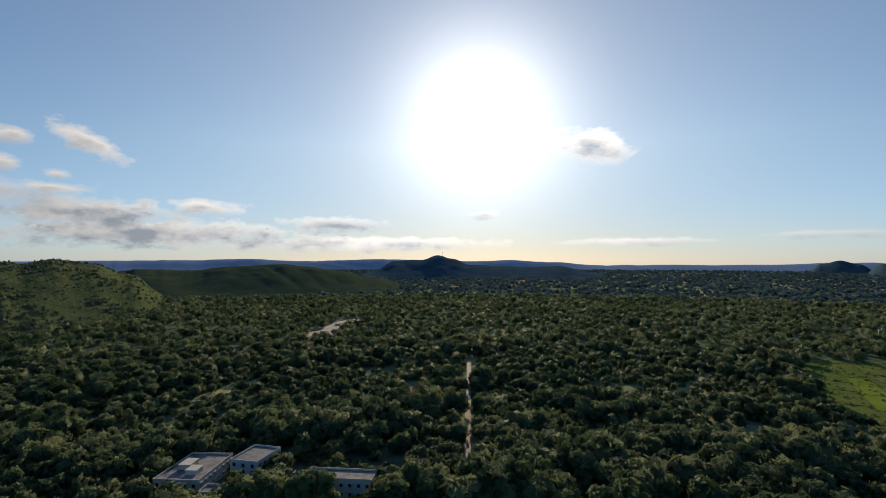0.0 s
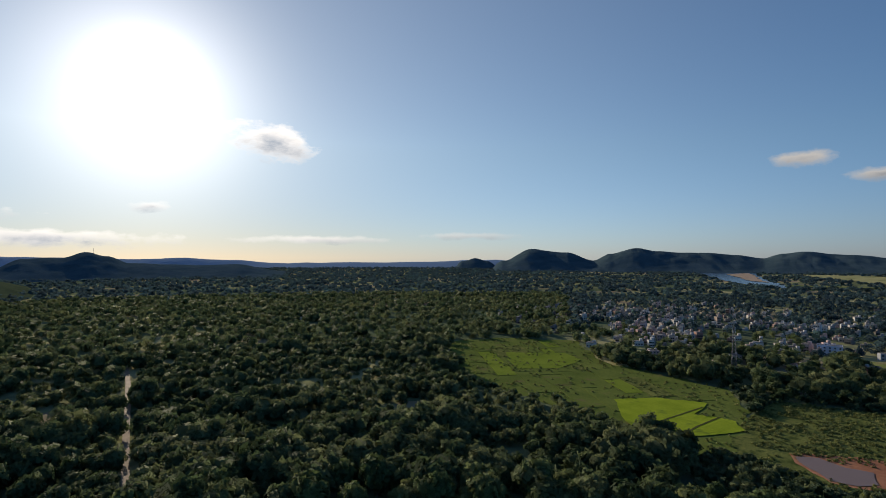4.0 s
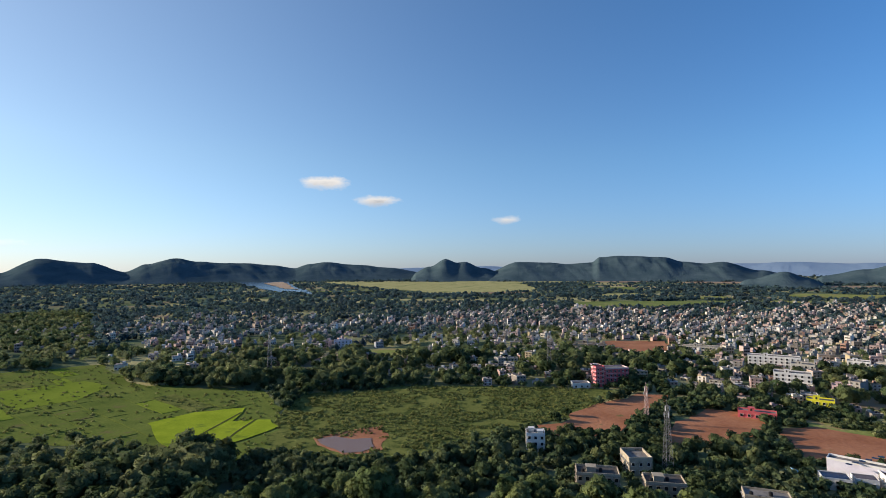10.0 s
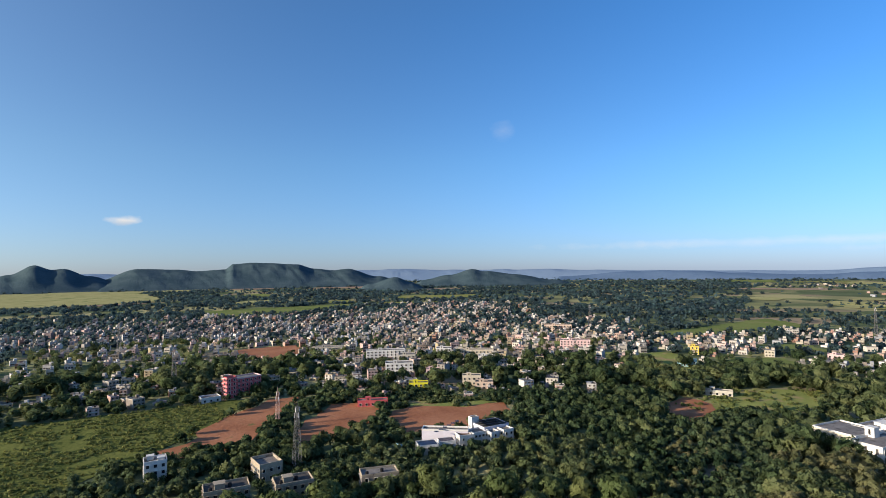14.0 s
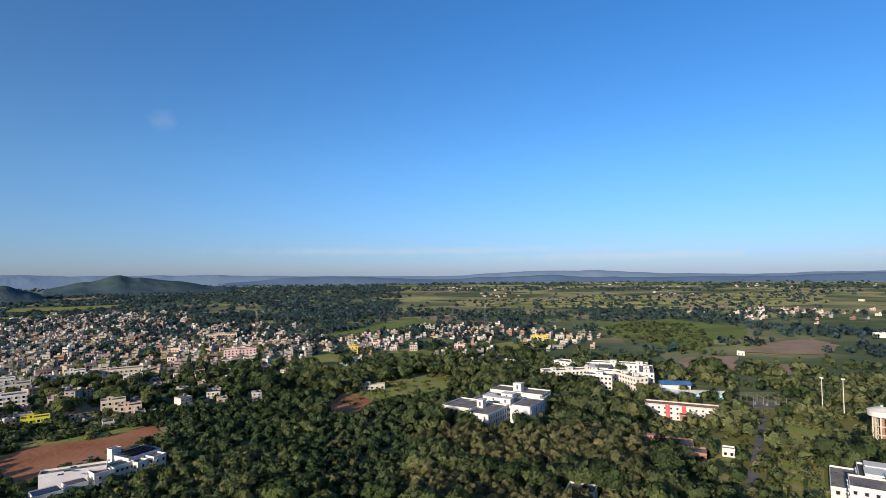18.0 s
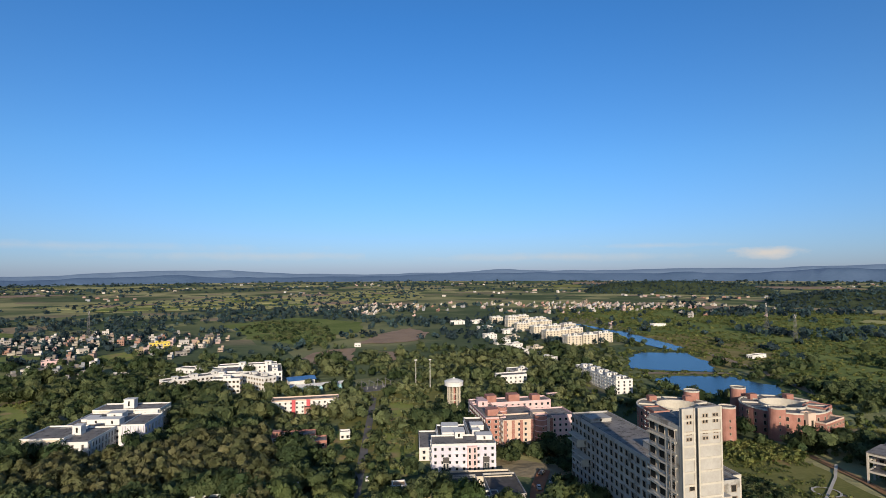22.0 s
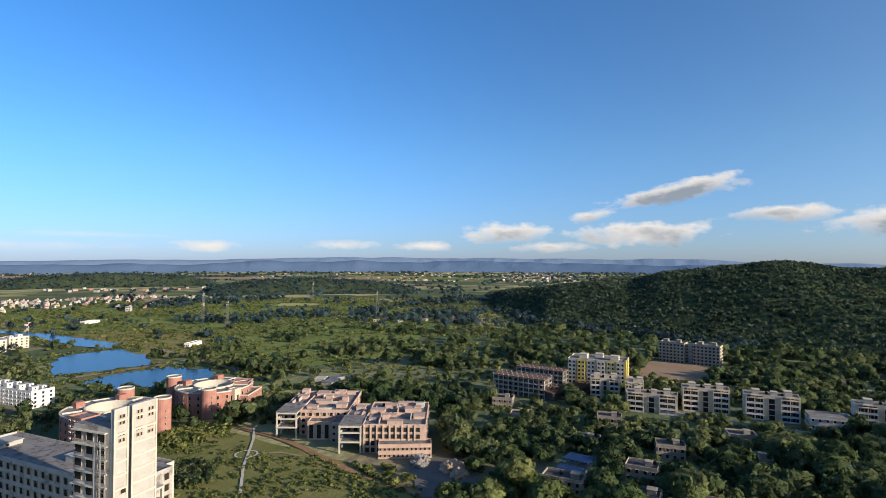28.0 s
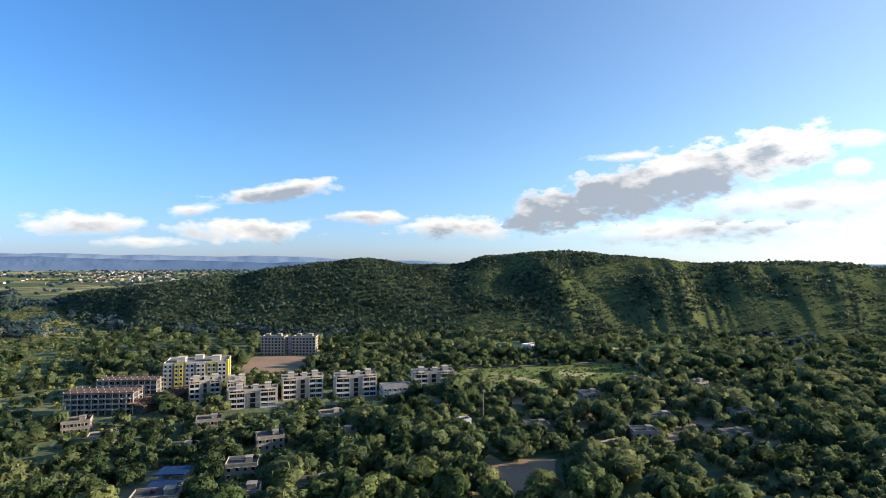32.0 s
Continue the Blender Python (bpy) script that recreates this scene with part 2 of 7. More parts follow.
SALMON = surface("salmon brick cladding", (0.25, 0.115, 0.09), (0.42, 0.22, 0.18), 0.25, bump=0.2, grain=20)
SANDY = surface("bare sand-coloured concrete", (0.4, 0.275, 0.222), (0.575, 0.425, 0.355), 0.12, bump=0.25, blotch=((0.3, 0.22, 0.17), 0.25, 0.45))
CONCRETE = surface("raw grey concrete", (0.27, 0.258, 0.24), (0.47, 0.455, 0.43), 0.14, bump=0.25, blotch=((0.2, 0.185, 0.165), 0.22, 0.46))
PALE_CONC = surface("pale concrete", (0.400, 0.365, 0.313), (0.557, 0.522, 0.452), 0.14, bump=0.25, blotch=((0.36, 0.33, 0.29), 0.25, 0.42))
ROOF = surface("weathered flat roof", (0.13, 0.12, 0.115), (0.3, 0.28, 0.26), 0.12, bump=0.2, blotch=((0.09, 0.085, 0.08), 0.35, 0.48))
DARKROOF = surface("dark stained roof slab", (0.05, 0.048, 0.046), (0.13, 0.12, 0.115), 0.12, bump=0.2, blotch=((0.17, 0.16, 0.15), 0.3, 0.42))
YELLOW = surface("yellow painted plaster", (0.5, 0.38, 0.07), (0.66, 0.52, 0.13), 0.2, bump=0.1)
LIME = surface("lime yellow painted plaster", (0.55, 0.5, 0.03), (0.74, 0.68, 0.06), 0.2, bump=0.1)
BLUE = surface("blue painted sheet metal", (0.03, 0.1, 0.27), (0.08, 0.2, 0.42), 0.2, rough=0.45, bump=0.1)
AQUA = surface("aqua painted wall", (0.24, 0.45, 0.52), (0.4, 0.6, 0.66), 0.2, bump=0.1)
SOLAR = surface("dark solar panel", (0.008, 0.012, 0.035), (0.02, 0.028, 0.07), 1.0, rough=0.2, bump=0)
RUST = surface("rusty steel shuttering", (0.095, 0.056, 0.042), (0.21, 0.13, 0.095), 0.4, bump=0.4)
STEEL = surface("galvanised steel", (0.14, 0.14, 0.145), (0.26, 0.255, 0.25), 0.6, rough=0.6, metal=0.2, bump=0)
REDSTEEL = surface("red and white mast paint", (0.4, 0.2, 0.16), (0.6, 0.5, 0.46), 0.6, rough=0.5, bump=0)
GLASS = glassy("dark window glass", (0.02, 0.024, 0.03))
# Near-black paint stands for the shade inside openings; walls stay solid.
HOLE_SHADE = surface("painted shade of unglazed openings", (0.015, 0.014, 0.013), (0.04, 0.037, 0.034), 0.4, rough=0.95, bump=0)
TRIM = surface("pale window trim", (0.479, 0.461, 0.435), (0.644, 0.626, 0.600), 0.5, bump=0)
REVEAL = surface("plain plaster reveal", (0.3, 0.25, 0.2), (0.44, 0.37, 0.3), 0.5, bump=0)
TANK = surface("black plastic tank", (0.012, 0.012, 0.013), (0.03, 0.03, 0.032), 1.0, rough=0.5, bump=0)
BARK = surface("grey-brown bark", (0.06, 0.045, 0.03), (0.16, 0.125, 0.09), 1.2, bump=0.4)
HOUSE = surface("mixed house paint", (0.55, 0.53, 0.5), (0.9, 0.88, 0.86), 0.25, bump=0.1,
                palette=[(0.66, 0.63, 0.6), (0.52, 0.42, 0.35), (0.56, 0.54, 0.52), (0.52, 0.38, 0.34), (0.6, 0.56, 0.48), (0.4, 0.43, 0.48), (0.33, 0.3, 0.28), (0.58, 0.45, 0.43), (0.7, 0.69, 0.68), (0.42, 0.26, 0.21), (0.38, 0.37, 0.36), (0.3, 0.27, 0.24), (0.52, 0.44, 0.3), (0.8, 0.77, 0.75), (0.7, 0.52, 0.5), (0.76, 0.72, 0.66)])
HOUSE_FAR = surface("mixed distant house paint", (0.55, 0.53, 0.5), (0.9, 0.88, 0.86), 0.25, bump=0, tint=True,
                    palette=[(0.66, 0.63, 0.6), (0.52, 0.42, 0.35), (0.56, 0.54, 0.52), (0.52, 0.38, 0.34), (0.6, 0.56, 0.48), (0.4, 0.43, 0.48), (0.33, 0.3, 0.28), (0.58, 0.45, 0.43), (0.7, 0.69, 0.68), (0.42, 0.26, 0.21), (0.38, 0.37, 0.36), (0.3, 0.27, 0.24), (0.52, 0.44, 0.3), (0.8, 0.77, 0.75), (0.7, 0.52, 0.5), (0.76, 0.72, 0.66)])
LEAF = surface("green foliage", (0.066, 0.102, 0.042), (0.17, 0.217, 0.082), 0.3, rough=0.75, bump=0.45, grain=4.5, spread=0.7, island=0.5, through_light=0.42, spec=0.06, gaps=1.9)
LEAF_FAR = surface("distant green foliage", (0.058, 0.09, 0.042), (0.142, 0.182, 0.08), 0.22, rough=0.75, bump=0.4, grain=5, spread=1.0, island=0.4, tint=True, through_light=0.42, spec=0.06, gaps=1.2)
ROUGHLAWN = surface("rough olive site grass", (0.11, 0.125, 0.04), (0.23, 0.215, 0.085), 0.04, bump=0.5, grain=12, spec=0.0, blotch=((0.27, 0.17, 0.085), 0.05, 0.42))
CLAY = surface("worn orange-brown clay", (0.2, 0.12, 0.065), (0.36, 0.22, 0.13), 0.1, bump=0.4, grain=8, spec=0.0, blotch=((0.13, 0.14, 0.05), 0.16, 0.45))
DARKLEAF = surface("deep green thicket foliage", (0.038, 0.068, 0.036), (0.1, 0.14, 0.066), 0.22, rough=0.6, bump=0.8, grain=5, spread=0.9, island=0.4, tint=True, through_light=0.3, spec=0.06, gaps=1.2)
OLIVE = surface("pale olive foliage", (0.085, 0.112, 0.052), (0.19, 0.22, 0.104), 0.22, rough=0.6, bump=0.8, grain=5, spread=0.8, island=0.4, tint=True, through_light=0.3, spec=0.06, gaps=1.2)
TEAK = surface("olive brown foliage", (0.095, 0.108, 0.052), (0.195, 0.195, 0.092), 0.3, rough=0.6, bump=0.8, grain=4.5, spread=0.5, island=0.5, tint=True, through_light=0.32, spec=0.06, gaps=1.7)
SHRUB = surface("bright scrub foliage", (0.1, 0.13, 0.042), (0.22, 0.25, 0.085), 0.3, rough=0.6, bump=0.5, grain=5, spread=0.6, island=0.4, tint=True, through_light=0.32, spec=0.06, gaps=2.2)
GRASS = surface("rough green grass", (0.14, 0.175, 0.05), (0.29, 0.31, 0.1), 0.03, bump=0.6, grain=14, spec=0.0, blotch=((0.3, 0.23, 0.12), 0.045, 0.5))
PADDY = surface("bright green paddy", (0.17, 0.235, 0.02), (0.31, 0.375, 0.035), 0.06, bump=0.5, grain=9, spec=0.0, blotch=((0.13, 0.18, 0.03), 0.05, 0.42))
STRAW = surface("ripening yellow-green field", (0.26, 0.26, 0.11), (0.42, 0.39, 0.19), 0.02, bump=0.4, grain=14, spec=0.0, blotch=((0.17, 0.2, 0.08), 0.012, 0.45))
SOIL = surface("red laterite soil", (0.23, 0.085, 0.04), (0.45, 0.21, 0.115), 0.03, bump=0.4, grain=12, blotch=((0.12, 0.12, 0.04), 0.06, 0.4))
BROWN = surface("brown ploughed soil", (0.22, 0.15, 0.095), (0.38, 0.27, 0.18), 0.03, bump=0.4, grain=12)
SAND = surface("pale sand and gravel", (0.27, 0.185, 0.12), (0.46, 0.34, 0.24), 0.1, bump=0.4, grain=8)
ROAD = surface("worn asphalt", (0.09, 0.085, 0.08), (0.18, 0.17, 0.16), 0.1, bump=0.2, grain=14)
DIRT = surface("pale dirt track", (0.2, 0.15, 0.1), (0.36, 0.28, 0.2), 0.1, bump=0.3, grain=10)
WATER = glassy("still pond water", (0.01, 0.024, 0.045), 0.22)
MUD = glassy("muddy pink pond water", (0.19, 0.125, 0.1), 0.5)
# Foliage copy for far trees, with distance haze painted into its blue tint.
LEAF_HAZE = surface("distant foliage with painted blue haze", (0.042, 0.074, 0.082), (0.084, 0.126, 0.138), 0.03, rough=0.8, bump=0, grain=5, spread=0.6, island=0.4, tint=True, through_light=0.42, spec=0.0, gaps=0.6)
BUND = surface("dark weedy bank", (0.05, 0.06, 0.02), (0.12, 0.12, 0.045), 0.05, bump=0.4, grain=10, spec=0.0)
HILL = surface("wooded hillside", (0.048, 0.066, 0.03), (0.125, 0.14, 0.055), 0.03, bump=1.0, grain=6, spec=0.0)
# Distance haze is painted into the colours of hills and ranges below.
FARHILL_HAZE = surface("distant hill with painted blue-green haze", (0.036, 0.066, 0.082), (0.082, 0.118, 0.134), 0.012, bump=0.9, grain=9, spec=0.0)
# Paler blue for more painted haze on the horizon ranges.
RANGE_HAZE = surface("distant range with painted blue haze", (0.17, 0.25, 0.36), (0.21, 0.29, 0.4), 0.003, bump=0.3, grain=12, spec=0.0)
MIDRANGE_HAZE = surface("middle range with painted blue haze", (0.09, 0.148, 0.24), (0.13, 0.195, 0.3), 0.004, bump=0.5, grain=12, spec=0.0)
DARKWOOD = surface("dark wooded slope", (0.035, 0.05, 0.03), (0.08, 0.1, 0.055), 0.02, bump=1.0, grain=8, spec=0.0)
FIELDG = surface("green field grass", (0.075, 0.11, 0.026), (0.17, 0.2, 0.05), 0.03, bump=0.6, grain=14, spec=0.0, blotch=((0.15, 0.13, 0.06), 0.05, 0.42))
DARKBLUE = surface("weathered dark blue sheet", (0.012, 0.03, 0.085), (0.03, 0.07, 0.16), 0.3, rough=0.9, bump=0.1, spec=0.0)
RIDGELEAF = surface("dark forest foliage on the ridge", (0.037, 0.064, 0.046), (0.092, 0.126, 0.077), 0.22, rough=0.6, bump=0.8, grain=5, spread=1.0, island=0.4, tint=True, through_light=0.32, spec=0.06, gaps=1.2)
WEEDY = surface("rank weedy meadow grass", (0.085, 0.105, 0.03), (0.19, 0.2, 0.062), 0.05, bump=0.8, grain=10, spec=0.0, blotch=((0.06, 0.08, 0.025), 0.09, 0.5))
PADDY_DULL = surface("dull green paddy", (0.12, 0.17, 0.025), (0.21, 0.26, 0.04), 0.03, bump=0.5, grain=18, spec=0.0)

# ---- building blocks ----


class Geo:
    """Collects boxes, prisms and rods into one mesh; each primitive may have its own material slot."""

    def __init__(self):
        self.v, self.f, self.m = [], [], []

    def raw(self, verts, faces, slot=0):
        k = len(self.v)
        self.v += [tuple(v) for v in verts]
        self.f += [tuple(i + k for i in f) for f in faces]
        self.m += [slot] * len(faces)
        return self

    def box(self, x, y, z, sx, sy, sz, slot=0, turn=0.0):
        """A box whose base centre is x, y, z."""
        c, s = math.cos(turn), math.sin(turn)
        vs = []
        for dz in (0, sz):
            for dx, dy in ((-1, -1), (1, -1), (1, 1), (-1, 1)):
                px, py = dx * sx / 2, dy * sy / 2
                vs.append((x + c * px - s * py, y + s * px + c * py, z + dz))
        return self.raw(vs, [(3, 2, 1, 0), (4, 5, 6, 7), (0, 1, 5, 4), (1, 2, 6, 5), (2, 3, 7, 6), (3, 0, 4, 7)], slot)

    def tube(self, x, y, z0, z1, r0, r1, n=16, slot=0, cap=True):
        vs = [(x + r * math.cos(6.28319 * i / n), y + r * math.sin(6.28319 * i / n), z) for z, r in ((z0, r0), (z1, r1)) for i in range(n)]
        fs = [(i, (i + 1) % n, n + (i + 1) % n, n + i) for i in range(n)]
        if cap:
            fs += [tuple(range(n, 2 * n)), tuple(range(n - 1, -1, -1))]
        return self.raw(vs, fs, slot)

    def lathe(self, rings, n=32):
        """A turned shell: rings are radius, height and the slot of the band up to the next ring."""
        k = len(self.v)
        for r, z, _ in rings:
            self.v += [(r * math.cos(6.283185 * i / n), r * math.sin(6.283185 * i / n), z) for i in range(n)]
        for q in range(len(rings) - 1):
            self.f += [(k + q * n + i, k + q * n + (i + 1) % n, k + (q + 1) * n + (i + 1) % n, k + (q + 1) * n + i) for i in range(n)]
            self.m += [rings[q][2]] * n
        return self

    def rod(self, a, b, w, slot=0):
        a, b = Vector(a), Vector(b)
        d = (b - a).normalized()
        p = d.orthogonal().normalized() * w / 2
        q = d.cross(p)
        vs = [e + o for e in (a, b) for o in (p + q, p - q, -p - q, q - p)]
        return self.raw(vs, [(0, 1, 5, 4), (1, 2, 6, 5), (2, 3, 7, 6), (3, 0, 4, 7), (3, 2, 1, 0), (4, 5, 6, 7)], slot)

    def mesh(self, name, *mats):
        me = bpy.data.meshes.new(name)
        me.from_pydata(self.v, [], self.f)
        for m in mats:
            me.materials.append(m)
        if len(mats) > 1:
            me.polygons.foreach_set("material_index", self.m)
        me.update()
        return me


def part(name, me, parent, at=(0, 0, 0), turn=0.0, label=""):
    ob = new(name, me)
    ob.parent = parent
    ob.location, ob.rotation_euler = at, (0, 0, turn)
    return tagged(ob, label)


def thing(name, label, category, x=0.0, y=0.0, z=0.0, turn=0.0, group="", kind=""):
    ob = new(name)
    ob.location, ob.rotation_euler = (x, y, z), (0, 0, turn)
    return tagged(ob, label, category, group, kind)


def bulk(name, V, F, mats, label, category, tint=None, kind="stuff"):
    """One large mesh from arrays of vertices and quads (or triangles)."""
    me = bpy.data.meshes.new(name)
    n, k = F.shape
    me.vertices.add(len(V))
    me.vertices.foreach_set("co", np.ascontiguousarray(V, dtype=np.float32).ravel())
    me.loops.add(n * k)
    me.loops.foreach_set("vertex_index", np.ascontiguousarray(F, dtype=np.int32).ravel())
    me.polygons.add(n)
    me.polygons.foreach_set("loop_start", np.arange(0, n * k, k, dtype=np.int32))
    if tint is not None:
        at = me.attributes.new("tint", "FLOAT", "POINT")
        at.data.foreach_set("value", np.ascontiguousarray(tint, dtype=np.float32))
    for m in mats:
        me.materials.append(m)
    me.update(calc_edges=True)
    me.validate()
    return tagged(new(name, me), label, category, kind=kind)


def inside(px, py, poly):
    hit = np.zeros(px.shape, bool)
    for (x0, y0), (x1, y1) in zip(poly, poly[1:] + poly[:1]):
        hit ^= ((y0 > py) != (y1 > py)) & (px < (x1 - x0) * (py - y0) / ((y1 - y0) or 1e-9) + x0)
    return hit


def smooth_noise(x, y, size, seed=0):
    """Value noise on arrays, about 0 to 1."""
    x, y = x / size, y / size
    i, j = np.floor(x).astype(np.int64), np.floor(y).astype(np.int64)
    u, v = x - i, y - j
    u, v = u * u * (3 - 2 * u), v * v * (3 - 2 * v)

    def h(a, b):
        q = (a * 374761393 + b * 668265263 + seed * 974711) & 0x7FFFFFFF
        q = ((q ^ (q >> 13)) * 1274126177) & 0x7FFFFFFF
        return ((q ^ (q >> 16)) & 0xFFFF) / 65535.0

    return (h(i, j) * (1 - u) + h(i + 1, j) * u) * (1 - v) + (h(i, j + 1) * (1 - u) + h(i + 1, j + 1) * u) * v


def heading(x, y):
    return np.degrees(np.arctan2(x, y)) % 360


def at(az, d):
    return d * math.sin(radians(az)), d * math.cos(radians(az))


# ---- ground and hills ----


def rise(r):
    """The plain lifts gently towards the horizon."""
    return 34 * np.clip((r - 2300) / 2600, 0, 1) ** 1.35


def polar_sheet(name, az0, az1, naz, radii, height, mat, label, category, wrap=False):
    a = np.radians(np.linspace(az0, az1, naz, endpoint=not wrap))
    R, A = np.meshgrid(radii, a)
    X, Y = R * np.sin(A), R * np.cos(A)
    V = np.stack([X, Y, height(X, Y, R, np.degrees(A))], -1).reshape(-1, 3)
    nr = len(radii)
    i, j = np.meshgrid(np.arange(naz if wrap else naz - 1), np.arange(nr - 1), indexing="ij")
    i2 = (i + 1) % naz
    F = np.stack([i * nr + j, i2 * nr + j, i2 * nr + j + 1, i * nr + j + 1], -1).reshape(-1, 4)[:, ::-1]
    ob = bulk(name, V, F, [mat], label, category, kind="structure")
    ob.data.polygons.foreach_set("use_smooth", np.ones(len(F), bool))
    return ob


def plain_material():
    m = surface("mixed scrub and farmland", (0.06, 0.088, 0.05), (0.14, 0.168, 0.095), 0.006, bump=0.6, grain=16, spec=0.0)
    n, l = m.node_tree.nodes, m.node_tree.links
    base = n["Principled BSDF"].inputs["Base Color"]
    old = base.links[0].from_socket
    tc = n.new("ShaderNodeTexCoord").outputs["Object"]
    cell = n.new("ShaderNodeTexVoronoi")
    cell.inputs["Scale"].default_value = 0.011
    l.new(tc, cell.inputs["Vector"])
    ramp = n.new("ShaderNodeValToRGB")
    ramp.color_ramp.interpolation = "CONSTANT"
    for i, c in enumerate(((0.16, 0.18, 0.09), (0.27, 0.27, 0.13), (0.1, 0.13, 0.07), (0.36, 0.33, 0.17), (0.19, 0.21, 0.09), (0.3, 0.24, 0.16))):
        if i > 1:
            ramp.color_ramp.elements.new(0.5)
        ramp.color_ramp.elements[i].position, ramp.color_ramp.elements[i].color = i / 6, (*c, 1)
    s = n.new("ShaderNodeSeparateColor")
    l.new(cell.outputs["Color"], s.inputs[0])
    l.new(s.outputs[0], ramp.inputs[0])
    mask = n.new("ShaderNodeTexNoise")
    mask.inputs["Scale"].default_value, mask.inputs["Detail"].default_value = 0.0022, 3
    l.new(tc, mask.inputs["Vector"])
    sharp = n.new("ShaderNodeMath")
    sharp.operation, sharp.use_clamp = "MULTIPLY_ADD", True
    sharp.inputs[1].default_value, sharp.inputs[2].default_value = 7.0, -2.9
    l.new(mask.outputs[0], sharp.inputs[0])
    mix = n.new("ShaderNodeMix")
    mix.data_type = "RGBA"
    l.new(sharp.outputs[0], mix.inputs[0])
    l.new(old, mix.inputs[6]), l.new(ramp.outputs[0], mix.inputs[7])
    l.new(mix.outputs[2], base)
    return m


PLAIN = plain_material()
polar_sheet("ground", 0, 360, 720, np.concatenate([np.linspace(0, 2300, 24), np.linspace(2400, 4940, 60)]), lambda X, Y, R, A: rise(R), PLAIN,
            "wide green plain of scrub, woods and small fields", "ground", wrap=True)


def profile(points, az):
    a = np.array([p[0] for p in points], float)
    e = np.array([p[1] for p in points], float)
    x = np.clip(az, a[0], a[-1])
    k = np.clip(np.searchsorted(a, x) - 1, 0, len(a) - 2)
    u = (x - a[k]) / (a[k + 1] - a[k])
    return e[k] + (e[k + 1] - e[k]) * (u * u * (3 - 2 * u))


def hill(name, points, crest, front, back, mat, label, gully=0.055, wander=0.0, steps=(10, 40), bases=None, bumps=0.1, fade=999.0, wave=1.0):
    """A hill or range; points give the crest's elevation as seen from above the plain, heading by heading."""
    a0, a1 = points[0][0], points[-1][0]
    naz = int((a1 - a0) * steps[0]) + 2
    s = np.linspace(-1, 1, steps[1])

    a = np.linspace(a0, a1, naz)
    S, A = np.meshgrid(s, a)
    ends = np.clip((A - a0) / 1.2, 0, 1) * np.clip((a1 - A) / 1.2, 0, 1)
    dc = crest + wander * np.sin(A * 0.35) + (0 if bases is None else profile(bases, A))
    top = EYE + dc * np.tan(np.radians(profile(points, A) + (smooth_noise(A * 1.0, A * 0, 2.6 * wave, 17) - 0.5) * bumps + (smooth_noise(A * 1.0, A * 0, 0.7 * wave, 19) - 0.5) * bumps * 0.4))
    D = dc + np.where(S < 0, S * front, S * back)
    foot = rise(D)
    top = top - rise(dc + 0 * A) + foot
    X, Y = D * np.sin(np.radians(A)), D * np.cos(np.radians(A))
    lobe = np.cos(np.clip(np.abs(S), 0, 1) * math.pi / 2) ** 1.5
    run = A * dc / 57.3
    shade = np.abs(smooth_noise(run + S * 210, S * 60 + run * 0.1, 95, 3) - 0.5) * 2 + 0.45 * np.abs(smooth_noise(run + S * 170, S * 160, 60, 5) - 0.5) * 2
    cut = gully * np.clip((fade - A) / 16, 0.15, 1) * (shade - 0.5) * np.sin(np.clip(np.abs(S), 0, 1) * math.pi) ** 0.8
    rough = ((smooth_noise(X, Y, 22, 9) - 0.5) * 0.04 + (smooth_noise(X, Y, 75, 11) - 0.5) * 0.12) * (top - foot) * np.minimum(1, np.abs(S) * 3)
    Z = foot + (top - foot) * np.clip(lobe * (1 + 0 * S) + cut, -0.1, 1.02) * np.minimum(1, ends * 2 + 0.05) + rough * lobe - np.where(np.abs(S) > 0.97, 14, 2)
    V = np.stack([X, Y, Z], -1).reshape(-1, 3)
    nr = len(s)
    i, j = np.meshgrid(np.arange(naz - 1), np.arange(nr - 1), indexing="ij")
    F = np.stack([i * nr + j, (i + 1) * nr + j, (i + 1) * nr + j + 1, i * nr + j + 1], -1).reshape(-1, 4)[:, ::-1]
    ob = bulk(name, V, F, [mat], label, "hill", kind="structure")
    ob.data.polygons.foreach_set("use_smooth", np.ones(len(F), bool))
    return V.reshape(naz, nr, 3)


RIDGE_CREST = [(234, -5.2), (240, -4.6), (246, -3.9), (251.8, -2.84), (261.3, -1.8), (266.6, -0.95), (271, -0.35), (275.2, 0.05), (280.6, -0.55), (284.2, -0.5), (288.4, 0.5), (296.2, 1.05), (304.2, 0.35), (309.2, -0.15), (316, 0.15), (320.6, -0.05), (322, -0.25), (324, 0.05), (326.8, -0.3), (329.9, -1.3), (333, -3.6)]
RIDGE_BASE = [(234, 520), (246, 330), (256, 30), (272, -40), (290, -60), (302, -30), (316, 40), (333, 260)]
ridge_pts = hill("wooded_ridge", RIDGE_CREST, 1180, 470, 500, HILL, "long wooded ridge with grassy spurs and gullies", gully=0.1, bases=RIDGE_BASE, steps=(10, 64), fade=325.0)
hill("far_ridge", [(328, -2.2), (330.3, -0.8), (334, -0.95), (339, -0.6), (343.4, -0.32), (346, -0.6), (349, -1.05), (353, -1.9), (356, -2.6)], 2100, 600, 500, DARKWOOD, "low dark wooded ridge behind the forest", gully=0.05)
# Wooded hills in haze-tinted blue-green; the haze is only in their colour.
hill("mast_hill", [(350, -1.7), (352.3, -1.3), (355, -0.07), (356.6, 0.05), (357.6, 0.0), (359.5, 0.5), (361, 0.2), (362.8, -0.4), (366, -0.55), (368.7, -0.62), (372, -0.6), (377, -1.4)], 3300, 600, 500, FARHILL_HAZE, "dark rocky hill with a mast on its top")
